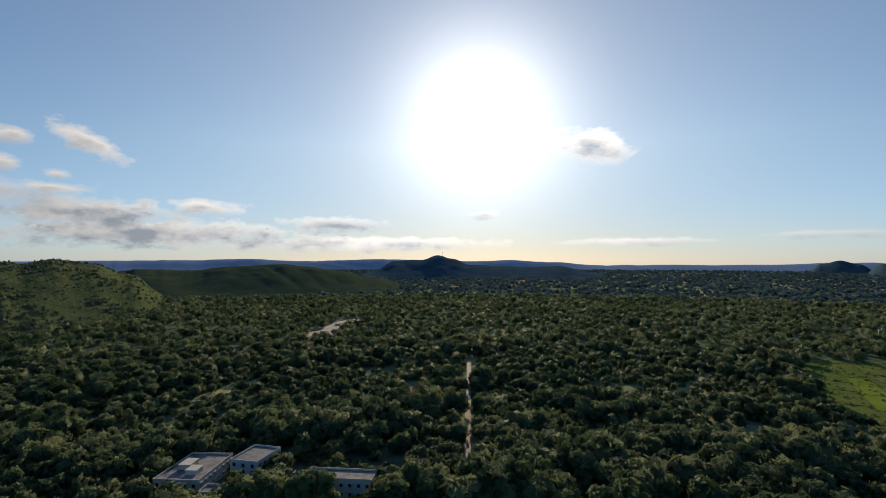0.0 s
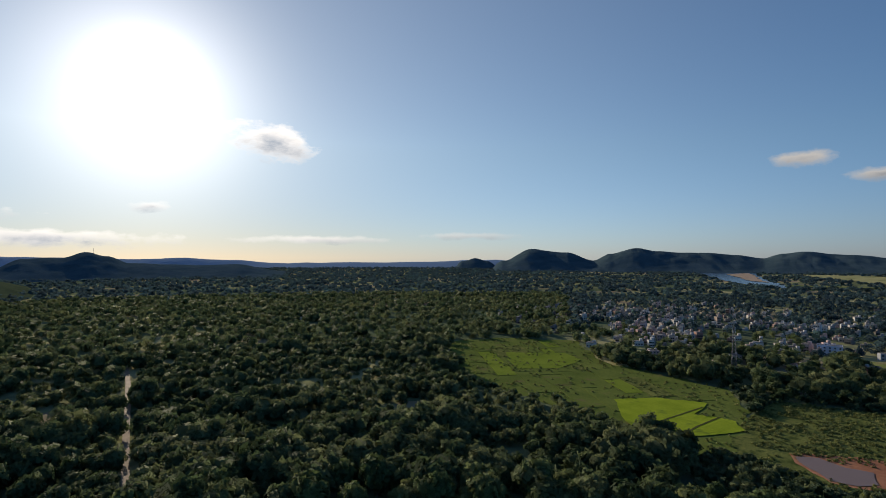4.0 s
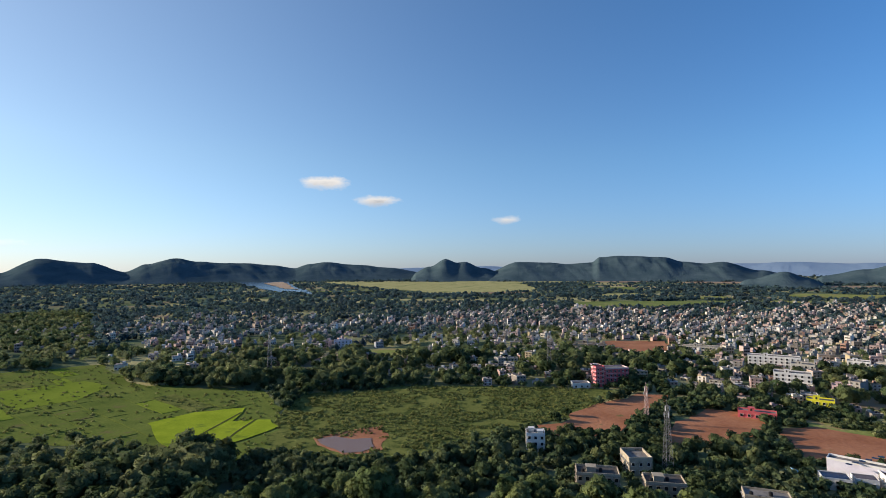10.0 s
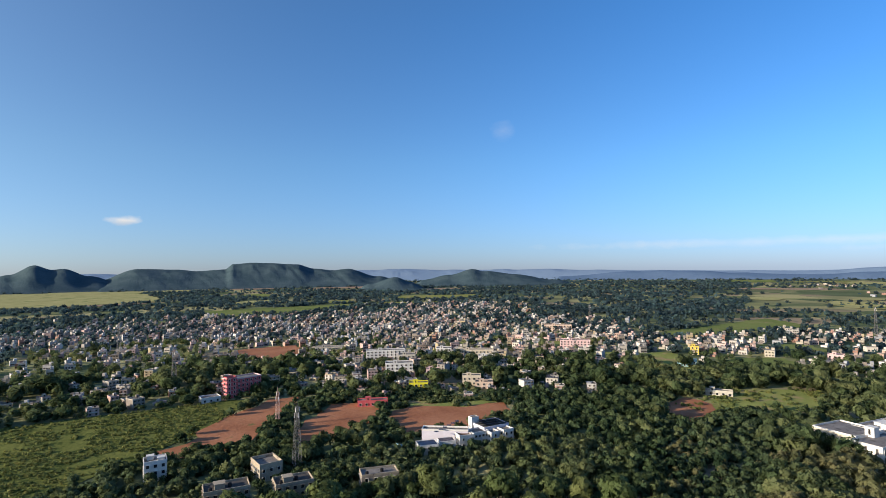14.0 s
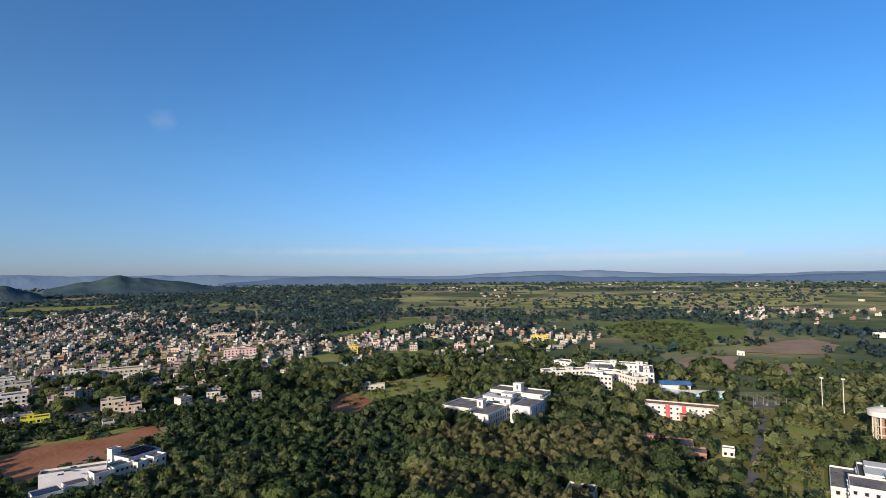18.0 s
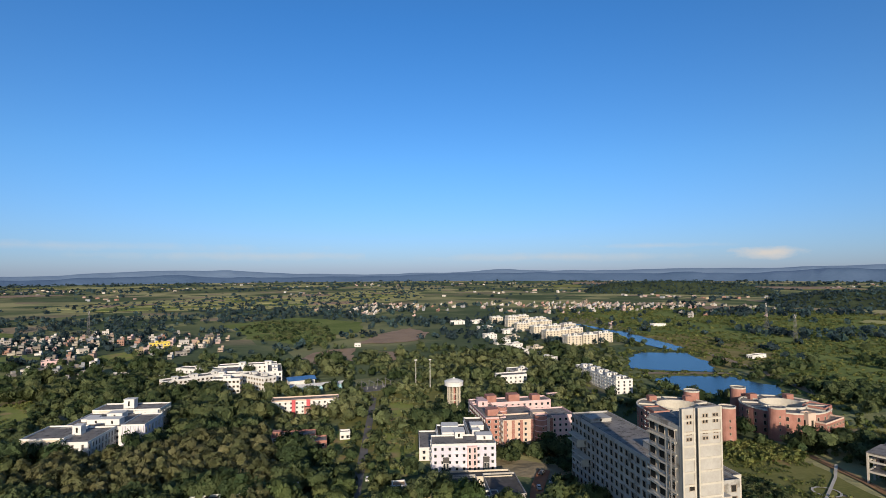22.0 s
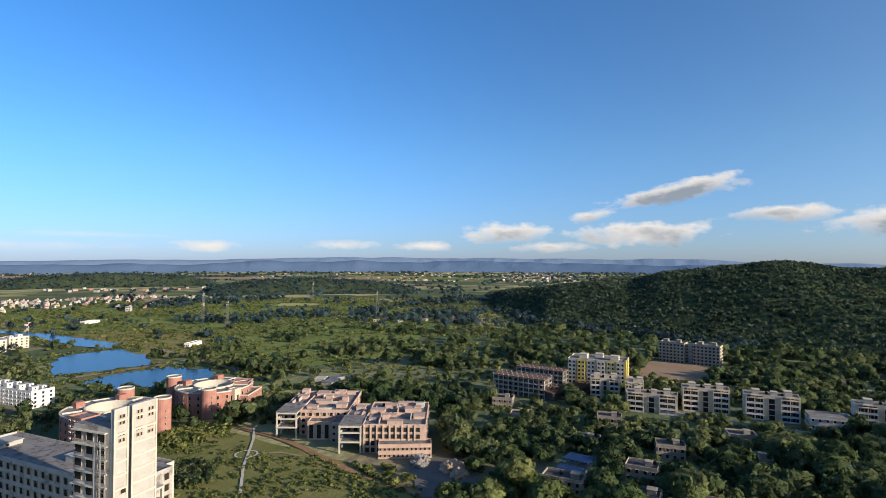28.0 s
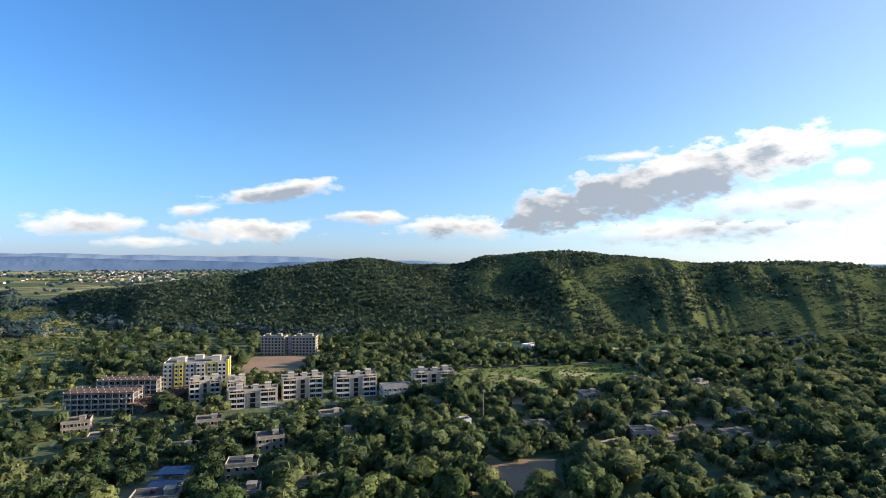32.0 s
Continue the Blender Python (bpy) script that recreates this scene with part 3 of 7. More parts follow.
hill("small_hill", [(34, -0.9), (35, -0.28), (36.3, 0.04), (37.6, -0.28), (38.8, -0.9)], 4300, 300, 300, FARHILL_HAZE, "small lone hill on the horizon")
hill("river_hills", [(38, -0.9), (39.3, -0.3), (42.2, 0.94), (45.7, 0.6), (48.5, -0.2), (50.2, 0.5), (52.6, 1.05), (54.6, 0.75), (56.5, 0.62), (59, 0.58), (61.5, 0.35), (63.6, 0.05), (65.2, 0.45), (66.6, 0.58), (69.8, 0.25), (73.2, 0.0), (78, -0.7)], 4100, 600, 500, FARHILL_HAZE, "row of rounded wooded hills beyond the river")
hill("cone_hill", [(75.5, -0.7), (77.6, 0.05), (79.3, 0.84), (80.5, 0.42), (81.4, 0.5), (83.1, -0.05), (85.5, -0.7)], 3700, 420, 400, FARHILL_HAZE, "cone-shaped wooded hill with a smaller shoulder")
hill("mesa_hill", [(83.5, -0.6), (86.9, 0.49), (90, 0.4), (92.2, 0.22), (94.4, 0.35), (95.2, 0.86), (97, 0.98), (101.3, 0.84), (103, 0.38), (105, 0.2), (106.5, 0.28), (109.5, -0.5), (112, -1.0)], 3800, 600, 500, FARHILL_HAZE, "flat-topped wooded hill with long slopes")
hill("knoll", [(107.5, -1.6), (108.8, -1.25), (111.3, -0.65), (113, -1.2), (114.5, -1.7)], 2850, 260, 250, FARHILL_HAZE, "low round wooded knoll")
hill("peak_hill", [(113.5, -1.1), (117.1, -0.5), (119.5, 0.15), (121, -0.12), (124, -0.45), (128.1, -1.1), (131, -1.6)], 3500, 450, 450, FARHILL_HAZE, "pointed wooded hill at the edge of the plain")
spur_one = hill("low_spur", [(203, -1.8), (206, -1.35), (211, -1.15), (216, -1.35), (220, -1.9)], 2500, 220, 220, DARKWOOD, "low wooded rise in the plain")
spur_two = hill("grey_spur", [(219, -2.6), (224, -1.95), (229, -1.75), (235, -2.1), (240, -2.7)], 1850, 220, 220, DARKWOOD, "low scrubby rise in the plain")
# Horizon ranges carry their distance haze in the blue base colour.
hill("range_east", [(14, -0.6), (24, -0.35), (40, -0.3), (70, -0.15), (84, 0.1), (92, 0.1), (110, 0.12), (126, 0.12), (136, -0.05), (150, -0.25), (159, 0.03), (165, -0.03), (172, -0.3), (188, -0.28), (196, 0.0), (199, 0.05), (216, 0.08), (233, 0.32), (242, 0.36), (248, 0.44), (255, 0.26), (264, 0.34), (271, 0.02), (286, -0.3)], 4650, 500, 250, RANGE_HAZE, "long low range on the horizon", steps=(12, 20), gully=0.0, bumps=0.26, wave=2.4)
hill("range_front", [(128, -0.7), (136, -0.4), (150, -0.55), (166, -0.45), (178, -0.6), (192, -0.4), (204, -0.3), (214, -0.35), (226, -0.12), (238, -0.05), (247, 0.05), (256, -0.15), (266, -0.3), (276, -0.6)], 4250, 300, 250, MIDRANGE_HAZE, "low wooded hills in front of the far range", steps=(12, 20), gully=0.0, bumps=0.3, wave=2.0)
hill("range_west", [(284, -0.4), (310, -0.2), (330, -0.05), (340, 0.12), (346, -0.05), (352, 0.1), (364, -0.05), (367, 0.08), (372, -0.2), (378, -0.6)], 4650, 500, 250, RANGE_HAZE, "range behind the ridge, haze in its colour", steps=(8, 20), gully=0.0, bumps=0.1)

SCRUBG = surface("rough scrub grass", (0.105, 0.145, 0.048), (0.215, 0.245, 0.088), 0.012, bump=0.6, grain=14, spec=0.0, blotch=((0.27, 0.22, 0.115), 0.025, 0.42))

STRAW_DRY = surface("dry tan grass", (0.17, 0.16, 0.06), (0.32, 0.25, 0.13), 0.03, bump=0.5, grain=12, spec=0.0, blotch=((0.15, 0.18, 0.055), 0.03, 0.5))
# ---- fields, soil, ponds, roads ----
POLY = {
    "field": [(295, 446), (366, 543), (436, 526), (489, 461), (411, 349), (409, 273), (405, 226), (364, 191), (268, 141), (254, 165), (258, 200), (266, 222), (262, 291), (256, 357)],
    "bright": [(309, 255), (336, 242), (356, 213), (341, 208), (322, 203), (330, 182), (316, 168), (280, 178), (268, 206), (280, 226)],
    "bright2": [(367, 443), (414, 406), (401, 370), (353, 354), (321, 372), (337, 402)],
    "meadow": [(404, 190), (420, 147), (448, 115), (451, 49), (456, -12), (455, -61), (399, -31), (369, -9), (335, 16), (314, 40), (292, 56), (272, 72), (270, 92), (268, 128), (276, 148), (328, 176), (370, 186)],
    "redpond": [(297, 133), (304, 126), (300, 112), (303, 101), (291, 96), (281, 101), (279, 112), (284, 123)],
    "redbank": [(299, 137), (311, 126), (325, 118), (330, 103), (310, 93), (286, 91), (276, 101), (280, 122)],
    "soil1": [(376, -12), (399, -27), (425, -57), (444, -67), (444, -90), (415, -79), (383, -61), (364, -49), (340, -40), (328, -19), (326, 9), (347, 13), (352, -9)],
    "soil2": [(368, -78), (390, -99), (406, -107), (397, -133), (367, -130), (348, -118), (328, -90), (312, -71), (336, -65)],
    "soil3": [(366, -138), (370, -160), (356, -190), (346, -222), (322, -215), (300, -156), (306, -127), (342, -129)],
    "soil4": [(281, -309), (293, -352), (279, -356), (252, -337), (238, -303), (255, -292)],
    "farf": [(3140, 1400), (3194, 173), (2193, 18), (1950, 399)],
    "plainf": [(900, -1620), (596, -2066), (10, -2580), (-250, -2560), (-200, -1900), (100, -1480), (400, -1450), (700, -1430)],
    "plaing": [(219, -979), (197, -1123), (81, -1053), (38, -805), (79, -741), (170, -830)],
    "plough": [(73, -651), (45, -700), (14, -700), (15, -605), (64, -588)],
    "plough2": [(11, -748), (-28, -865), (-78, -932), (-101, -855), (-72, -765), (-36, -745)],
    "pond1": [(-262, -513), (-290, -570), (-322, -608), (-376, -594), (-362, -530), (-333, -484), (-300, -494)],
    "pond2": [(-256, -457), (-285, -472), (-331, -461), (-345, -415), (-328, -391), (-292, -379), (-262, -408)],
    "canal": [(-373, -938), (-385, -940), (-407, -795), (-400, -640), (-376, -614), (-366, -660), (-370, -716), (-385, -800)],
    "campus": [(-130, -205), (-152, -262), (-196, -276), (-226, -268), (-222, -215), (-215, -160), (-205, -105), (-170, -140), (-150, -165)],
    "bushbank": [(-214, -296), (-224, -288), (-233, -261), (-225, -254), (-208, -258), (-193, -255), (-187, -266)],
    "bushmass": [(-172, -235), (-183, -230), (-184, -218), (-171, -203), (-158, -208)],
    "bushtrack": [(-217, -160), (-220, -147), (-224, -136), (-215, -123), (-205, -130), (-210, -150)],
    "yard": [(-237, -142), (-250, -118), (-211, -85), (-190, -108)],
    "parkland": [(14, -270), (-22, -270), (-40, -330), (-68, -372), (-74, -470), (-26, -480), (10, -440), (16, -360)],
    "meadow3": [(-515, 318), (-528, 345), (-548, 384), (-505, 366), (-488, 325)],
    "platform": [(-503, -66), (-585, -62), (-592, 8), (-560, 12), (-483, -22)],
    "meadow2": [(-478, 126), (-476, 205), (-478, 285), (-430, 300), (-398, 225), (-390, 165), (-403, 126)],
    "clearing": [(-256, 82), (-255, 121), (-213, 99), (-219, 73)],
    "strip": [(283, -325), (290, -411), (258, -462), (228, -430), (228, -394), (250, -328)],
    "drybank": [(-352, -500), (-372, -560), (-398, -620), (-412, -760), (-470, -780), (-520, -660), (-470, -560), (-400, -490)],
    "garden1": [(-8, -262), (-26, -266), (-30, -330), (-9, -338)],
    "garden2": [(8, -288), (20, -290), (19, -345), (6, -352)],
    "garden3": [(-12, -345), (-34, -350), (-36, -415), (-14, -418)],
    "scrubland": [(-395, -575), (-420, -700), (-440, -950), (-560, -1450), (-1010, -1250), (-1120, -760), (-800, -420), (-520, -300), (-400, -330), (-350, -400)],
    "river": [(3392, 2192), (3420, 1900), (3100, 1581), (2420, 1180), (1905, 862), (1960, 960), (2141, 1177), (2900, 1800)],
    "plough3": [(-14, -668), (-54, -662), (-28, -594)],
    "redcommon": [(694, -66), (760, -150), (676, -140), (640, -84)],
    "weeds": [(372, -142), (392, -165), (372, -215), (352, -228), (350, -190), (368, -160)],
    "green1": [(455, -470), (462, -515), (430, -520), (392, -458), (415, -445)],
    "green2": [(255, -1045), (140, -1180), (5, -1050), (5, -895), (95, -800), (190, -880)],
    "green3": [(584, -580), (655, -1015), (525, -940), (550, -690)],
    "green5": [(1530, -45), (1640, -560), (1348, -300), (1330, -90)],
    "hutground": [(-186, 700), (-140, 712), (-146, 840), (-118, 925), (-152, 935), (-176, 832)],
    "hutground2": [(132, 900), (190, 902), (188, 935), (136, 938)],
    "sandbar": [(2900, 1640), (3080, 1600), (2380, 1190), (2230, 1080), (2300, 1190)],
}
OPEN = ["field", "meadow", "soil1", "soil2", "soil3", "soil4", "farf", "plainf", "plaing", "plough", "plough2", "pond1", "pond2", "canal", "campus", "yard", "platform", "meadow2", "meadow3", "clearing", "river", "redbank", "strip", "hutground", "hutground2", "plough3", "redcommon", "weeds", "green1", "green2", "green3", "green5", "garden1", "garden2", "garden3"]


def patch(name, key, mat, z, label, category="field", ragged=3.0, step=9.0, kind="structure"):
    poly, pts = POLY[key], []
    for (x0, y0), (x1, y1) in zip(poly, poly[1:] + poly[:1]):
        n = max(1, int(math.hypot(x1 - x0, y1 - y0) / step))
        n = min(n, 60)
        for i in range(n):
            u = i / n
            x, y = x0 + (x1 - x0) * u, y0 + (y1 - y0) * u
            w = noise.noise_vector((x / 17, y / 17, 3.1))
            pts.append((x + w.x * ragged, y + w.y * ragged, 0))
    bm = bmesh.new()
    vs = [bm.verts.new((p[0], p[1], z + float(rise(np.array(math.hypot(p[0], p[1])))))) for p in pts]
    f = bm.faces.new(vs)
    if f.normal.z < 0:
        f.normal_flip()
    bmesh.ops.triangulate(bm, faces=[f])
    me = bpy.data.meshes.new(name)
    bm.normal_update()
    bm.to_mesh(me)
    bm.free()
    me.materials.append(mat)
    return tagged(new(name, me), label, category, kind=kind)


patch("field", "field", FIELDG, 0.2, "green farm field of small plots beside the forest", ragged=8)


def plots(key, turn, w, d, label, mats, group, chance=0.9, seed=1, z=0.42):
    """Small farm plots, side by side with weedy banks between them."""
    rg = random.Random(seed)
    poly = POLY[key]
    cx, cy = sum(p[0] for p in poly) / len(poly), sum(p[1] for p in poly) / len(poly)
    c, s = math.cos(radians(turn)), math.sin(radians(turn))
    us = [(p[0] - cx) * c + (p[1] - cy) * s for p in poly]
    vs = [-(p[0] - cx) * s + (p[1] - cy) * c for p in poly]
    v = min(vs)
    while v < max(vs):
        dv, u = d * rg.uniform(0.7, 1.5), min(us) + rg.uniform(-w, 0)
        while u < max(us):
            du = w * rg.uniform(0.6, 1.7)
            quad = [(u + 0.9, v + 0.9), (u + du - 0.9, v + 0.9), (u + du - 0.9, v + dv - 0.9), (u + 0.9, v + dv - 0.9)]
            pts = [(cx + a * c - b * s, cy + a * s + b * c) for a, b in quad]
            if rg.random() < chance and all(bool(inside(np.array([p[0]]), np.array([p[1]]), poly)[0]) for p in pts):
                edge = []
                for (x0, y0), (x1, y1) in zip(pts, pts[1:] + pts[:1]):
                    for k in range(6):
                        q = noise.noise_vector((x0 / 9 + k, y0 / 9, 1.7)) * 0.9
                        edge.append((x0 + (x1 - x0) * k / 6 + q.x, y0 + (y1 - y0) * k / 6 + q.y, z + 0.15 * rg.random()))
                me = bpy.data.meshes.new("field_plot")
                n = len(edge)
                me.from_pydata(edge + [(x, y, 0.1) for x, y, _ in edge], [], [tuple(range(n))] + [(i, i + n, (i + 1) % n + n, (i + 1) % n) for i in range(n)])
                me.materials.append(rg.choice(mats))
                tagged(new("field_plot", me), label, "field", group, "structure")
            u += du
        v += dv


plots("field", 62, 48, 15, "small farm plot with weedy banks", [FIELDG, FIELDG, WEEDY, FIELDG, PADDY_DULL, FIELDG, FIELDG], "farm plots beside the forest", 0.85, 4)
plots("meadow2", 40, 40, 22, "yellow-green grass plot below the ridge", [STRAW, SCRUBG, GRASS, SCRUBG], "plots below the ridge", 0.7, 7)
plots("plainf", 12, 170, 60, "pale farm plot far out on the plain", [STRAW, GRASS, STRAW, SCRUBG, BROWN], "plots on the plain", 0.8, 9, 1.6)
plots("plaing", 20, 60, 34, "green pasture plot beyond the campus", [STRAW, SCRUBG, SCRUBG, STRAW, GRASS], "pasture plots", 0.8, 5, 0.7)
patch("paddy_field", "bright", PADDY, 0.64, "bright yellow-green paddy field with earth bunds")
patch("paddy_field", "bright2", PADDY_DULL, 0.64, "light green paddy plot among rough grass")
patch("meadow", "meadow", WEEDY, 0.28, "rough green meadow with scattered bushes", ragged=8)
patch("pond_bank", "redbank", SOIL, 0.4, "bare red earth bank round a muddy pond", "soil", ragged=7, step=5)
patch("muddy_pond", "redpond", MUD, 0.6, "shallow muddy pink pond in red earth", "pond", ragged=4, step=4)
patch("playground", "soil1", SOIL, 0.4, "bare red laterite playing ground", "ground", ragged=6)
patch("bare_ground", "soil2", SOIL, 0.4, "bare reddish ground behind the masts", "ground", ragged=6)
patch("bare_ground", "soil3", SOIL, 0.4, "bare red soil field at the edge of the town", "ground", ragged=4)
patch("bare_ground", "soil4", SOIL, 0.4, "small bare red clearing by sheds", "ground", ragged=4)
patch("far_field", "farf", STRAW, 2.0, "wide pale green field across the river plain", ragged=60, step=60)
patch("far_field", "plainf", STRAW, 1.0, "wide yellow-green fields on the plain", ragged=60, step=40)
patch("pasture", "plaing", SCRUBG, 0.4, "open green pasture beyond the campus", ragged=20, step=20)
patch("ploughed_field", "plough", BROWN, 0.6, "brown ploughed field beyond the campus", ragged=8)
patch("ploughed_field", "plough2", BROWN, 0.6, "brown field with low scrub", ragged=8)
patch("bare_ground", "hutground", DIRT, 0.5, "bare trodden ground round forest huts", "ground", ragged=12)
patch("bare_ground", "hutground2", DIRT, 0.5, "small bare clearing with huts", "ground", ragged=8)
patch("ploughed_field", "plough3", BROWN, 0.6, "small brown ploughed field among trees", ragged=5)
patch("bare_ground", "redcommon", SOIL, 0.5, "bare red ground with grass among town houses", "ground", ragged=6)
patch("meadow", "weeds", GRASS, 0.45, "strip of lush green weeds behind the playing ground", ragged=4)
for key, lab in (("green1", "open green common below the town"), ("green2", "smooth green pasture beyond the plough land"), ("green3", "pale green common between house rows"), ("green5", "long pale green field beyond the town")):
    patch("pasture", key, SCRUBG if key != "green1" else GRASS, 0.62 + 0.04 * int(key[-1]), lab, ragged=10, step=14)
patch("scrubland", "scrubland", SCRUBG, 0.25, "open rolling grassland dotted with bushes", ragged=25, step=25)
patch("dry_bank", "drybank", STRAW_DRY, 0.35, "dry tan grass and bare earth beside the ponds", ragged=22, step=14)
patch("pond", "pond1", WATER, 0.5, "blue pond with grassy banks", "pond", ragged=6)
patch("pond", "pond2", WATER, 0.5, "blue pond behind the round buildings", "pond", ragged=6)
patch("canal", "canal", WATER, 0.5, "long narrow blue water channel", "pond", ragged=5)
patch("campus_lawn", "campus", ROUGHLAWN, 0.3, "overgrown green lawn on the building site", "lawn", ragged=5)
for key, lab in (("garden1", "clipped green lawn beside the campus road"), ("garden2", "green lawn plot between road and houses"), ("garden3", "worn green lawn with bare patches")):
    patch("garden_lawn", key, GRASS, 0.3, lab, "lawn", ragged=2)
patch("meadow", "strip", GRASS, 0.3, "long green meadow strip between wood and town", ragged=7)
patch("site_yard", "yard", ROAD, 0.4, "grey builders' yard with heaps", "yard", ragged=4)
patch("cleared_ground", "platform", BROWN, 0.4, "bare red cleared ground by the flats", "ground", ragged=5)
patch("parkland", "parkland", ROUGHLAWN, 0.22, "open olive grass of the campus gardens", "lawn", ragged=6)
patch("meadow", "meadow3", SCRUBG, 0.4, "small yellow-green meadow by the ridge foot", ragged=7)
patch("meadow", "meadow2", SCRUBG, 0.4, "yellow-green meadow below the ridge", ragged=10)
patch("clearing", "clearing", BROWN, 0.4, "dry bare clearing among trees", "ground", ragged=5)
patch("river", "river", WATER, 2.0, "wide river seen across the plain", "river", ragged=30, step=60)
patch("sandbar", "sandbar", SAND, 3.5, "pale pink sandbar in the river", "sand", ragged=25, step=60)


def lane(name, pts, width, mat, label, z=0.55, category="road"):
    g = Geo()
    left, right = [], []
    for i, (x, y) in enumerate(pts):
        (x0, y0), (x1, y1) = pts[max(0, i - 1)], pts[min(len(pts) - 1, i + 1)]
        d = Vector((x1 - x0, y1 - y0, 0)).normalized()
        left.append((x - d.y * width / 2, y + d.x * width / 2, z))
        right.append((x + d.y * width / 2, y - d.x * width / 2, z))
    n = len(pts)
    g.raw(left + right, [(i + n, i + n + 1, i + 1, i) for i in range(n - 1)])
    ob = new(name, g.mesh(name, mat))
    return tagged(ob, label, category, kind="structure")


fr = random.Random(23)
for i in range(46):
    az, d = fr.choice((fr.uniform(128, 236), fr.uniform(62, 128), fr.uniform(200, 262))), 1150 + 2400 * fr.random() ** 0.8
    wide, deep = fr.uniform(1.5, 5.0), fr.uniform(50, 170) * d / 1800
    if 236 < az < 262 and d < 1900:
        d += 900
    key = "far%d" % i
    POLY[key] = [at(az - wide, d), at(az - wide * fr.uniform(0.5, 0.9), d + deep), at(az + wide * fr.uniform(0.4, 0.9), d + deep * fr.uniform(0.7, 1.3)), at(az + wide, d + deep * 0.3), at(az + wide * 0.3, d - deep * 0.2)]
    OPEN.append(key)
    mat, lab = fr.choice(((STRAW, "distant yellow-green field between tree belts"), (GRASS, "distant green pasture between tree belts"), (SCRUBG, "distant rough grassland"), (STRAW, "distant ripening field"), (BROWN, "distant brown ploughed field")))
    patch("far_field", key, mat, 0.9 + 0.02 * i, lab + " on the plain", ragged=20, step=30)
for i, (az, d, wide, deep) in enumerate(((140, 560, 2.2, 26), (147, 640, 3.0, 40), (133, 640, 1.6, 30), (152, 560, 2.4, 24), (128, 720, 1.8, 40), (149, 760, 3.0, 50), (157, 700, 1.8, 60), (98, 700, 3.0, 50), (72, 620, 4.0, 40))):
    key = "common%d" % i
    POLY[key] = [at(az - wide, d), at(az - wide * 0.8, d + deep), at(az + wide * 0.5, d + deep * 1.3), at(az + wide, d + deep * 0.4), at(az + wide * 0.2, d - deep * 0.25)]
    OPEN.append(key)
    patch("common", key, (GRASS, SCRUBG, SOIL)[2 if i == 7 else i % 2], 0.4, "bare red ground among town houses" if i == 7 else "open green common among town houses and trees", ragged=8)
lane("road", [(5, -235), (1, -300), (-5, -401), (-7, -440)], 4.4, ROAD, "straight grey campus road between lawns")
for pts in ([(262, 200), (300, 206), (342, 209)], [(276, 182), (300, 187), (329, 190)]):
    lane("field_bund", pts, 1.3, BUND, "dark weedy earth bank between paddy plots", 0.78, "bank")
lane("dyke", [(-262, -486), (-300, -480), (-345, -470)], 7, DIRT, "low earth dyke between two ponds", 0.9)
lane("dyke", [(-352, -380), (-380, -480), (-400, -600)], 9, DIRT, "earth bank along the ponds", 0.7)
lane("path", [(-168, -183), (-190, -205), (-221, -231), (-236, -246)], 1.3, PALE_CONC, "pale concrete path across the lawn", z=0.7)
lane("path", [(-203 + 5.5 * math.cos(k * 0.5236), -217 + 5.5 * math.sin(k * 0.5236)) for k in range(13)], 1.0, PALE_CONC, "ring-shaped concrete path on the lawn", z=0.62)
lane("path", [(-206, -213), (-213, -204), (-214, -190)], 1.8, DIRT, "worn side path across the lawn", z=0.58)
lane("path", [(-234, -262), (-233, -250), (-231.5, -238), (-230.5, -224), (-227.5, -211), (-224, -198), (-219, -185), (-216, -172), (-211, -160), (-209, -148), (-206, -137), (-205, -126), (-202, -114)], 4.2, CLAY, "reddish dirt track along the building site")
lane("forest_track", [(12, 262), (15, 330), (20, 419), (24, 500), (26, 567)], 3.6, DIRT, "pale dirt road cut straight through the forest")
lane("forest_track", [(92, 255), (93, 300), (95, 332)], 6, GRASS, "grassy track through the forest")
lane("forest_track", [(-172, 380), (-170, 400), (-158, 430), (-140, 470)], 16, STRAW, "yellow grassy clearing in the forest")
lane("dirt_road", [(279, 966), (273, 900), (330, 862), (345, 850)], 12, SAND, "pale bare earth beside forest huts")
lane("road", [(-486, 60), (-484, 118), (-481, 205), (-485, 284), (-490, 345)], 4, DIRT, "narrow pale road along the meadow")

# ---- buildings ----
FOOT = []  # footprints: x, y, half diagonal
WINDOWS = {}


def window_mesh(w, h, pane, hood=0.45):
    key = (round(w, 1), round(h, 1), pane.name, hood)
    if key not in WINDOWS:
        e, o, p = 0.14, -0.14, -0.03
        vs = [(x, y, z) for y, k in ((0.05, e), (o, e), (o, 0), (p, 0)) for x, z in ((-w / 2 - k, -k), (w / 2 + k, -k), (w / 2 + k, h + k), (-w / 2 - k, h + k))]
        for i in (6, 7):
            vs[i] = (vs[i][0] * 1.08, o - hood, vs[i][2] + 0.05)
        g = Geo()
        for r in range(3):
            g.raw([], [], 1)
            g.f += [(4 * r + i, 4 * r + (i + 1) % 4, 4 * r + 4 + (i + 1) % 4, 4 * r + 4 + i) for i in range(4)]
            g.m += [1] * 4
        g.v = vs
        g.f.append((12, 13, 14, 15))
        g.m.append(0)
        WINDOWS[key] = g.mesh("window", pane, REVEAL if pane is HOLE_SHADE else TRIM)
    return WINDOWS[key]


def facing(x, y, nx, ny):
    return -(x * nx + y * ny) / (math.hypot(x, y) or 1) > 0.06


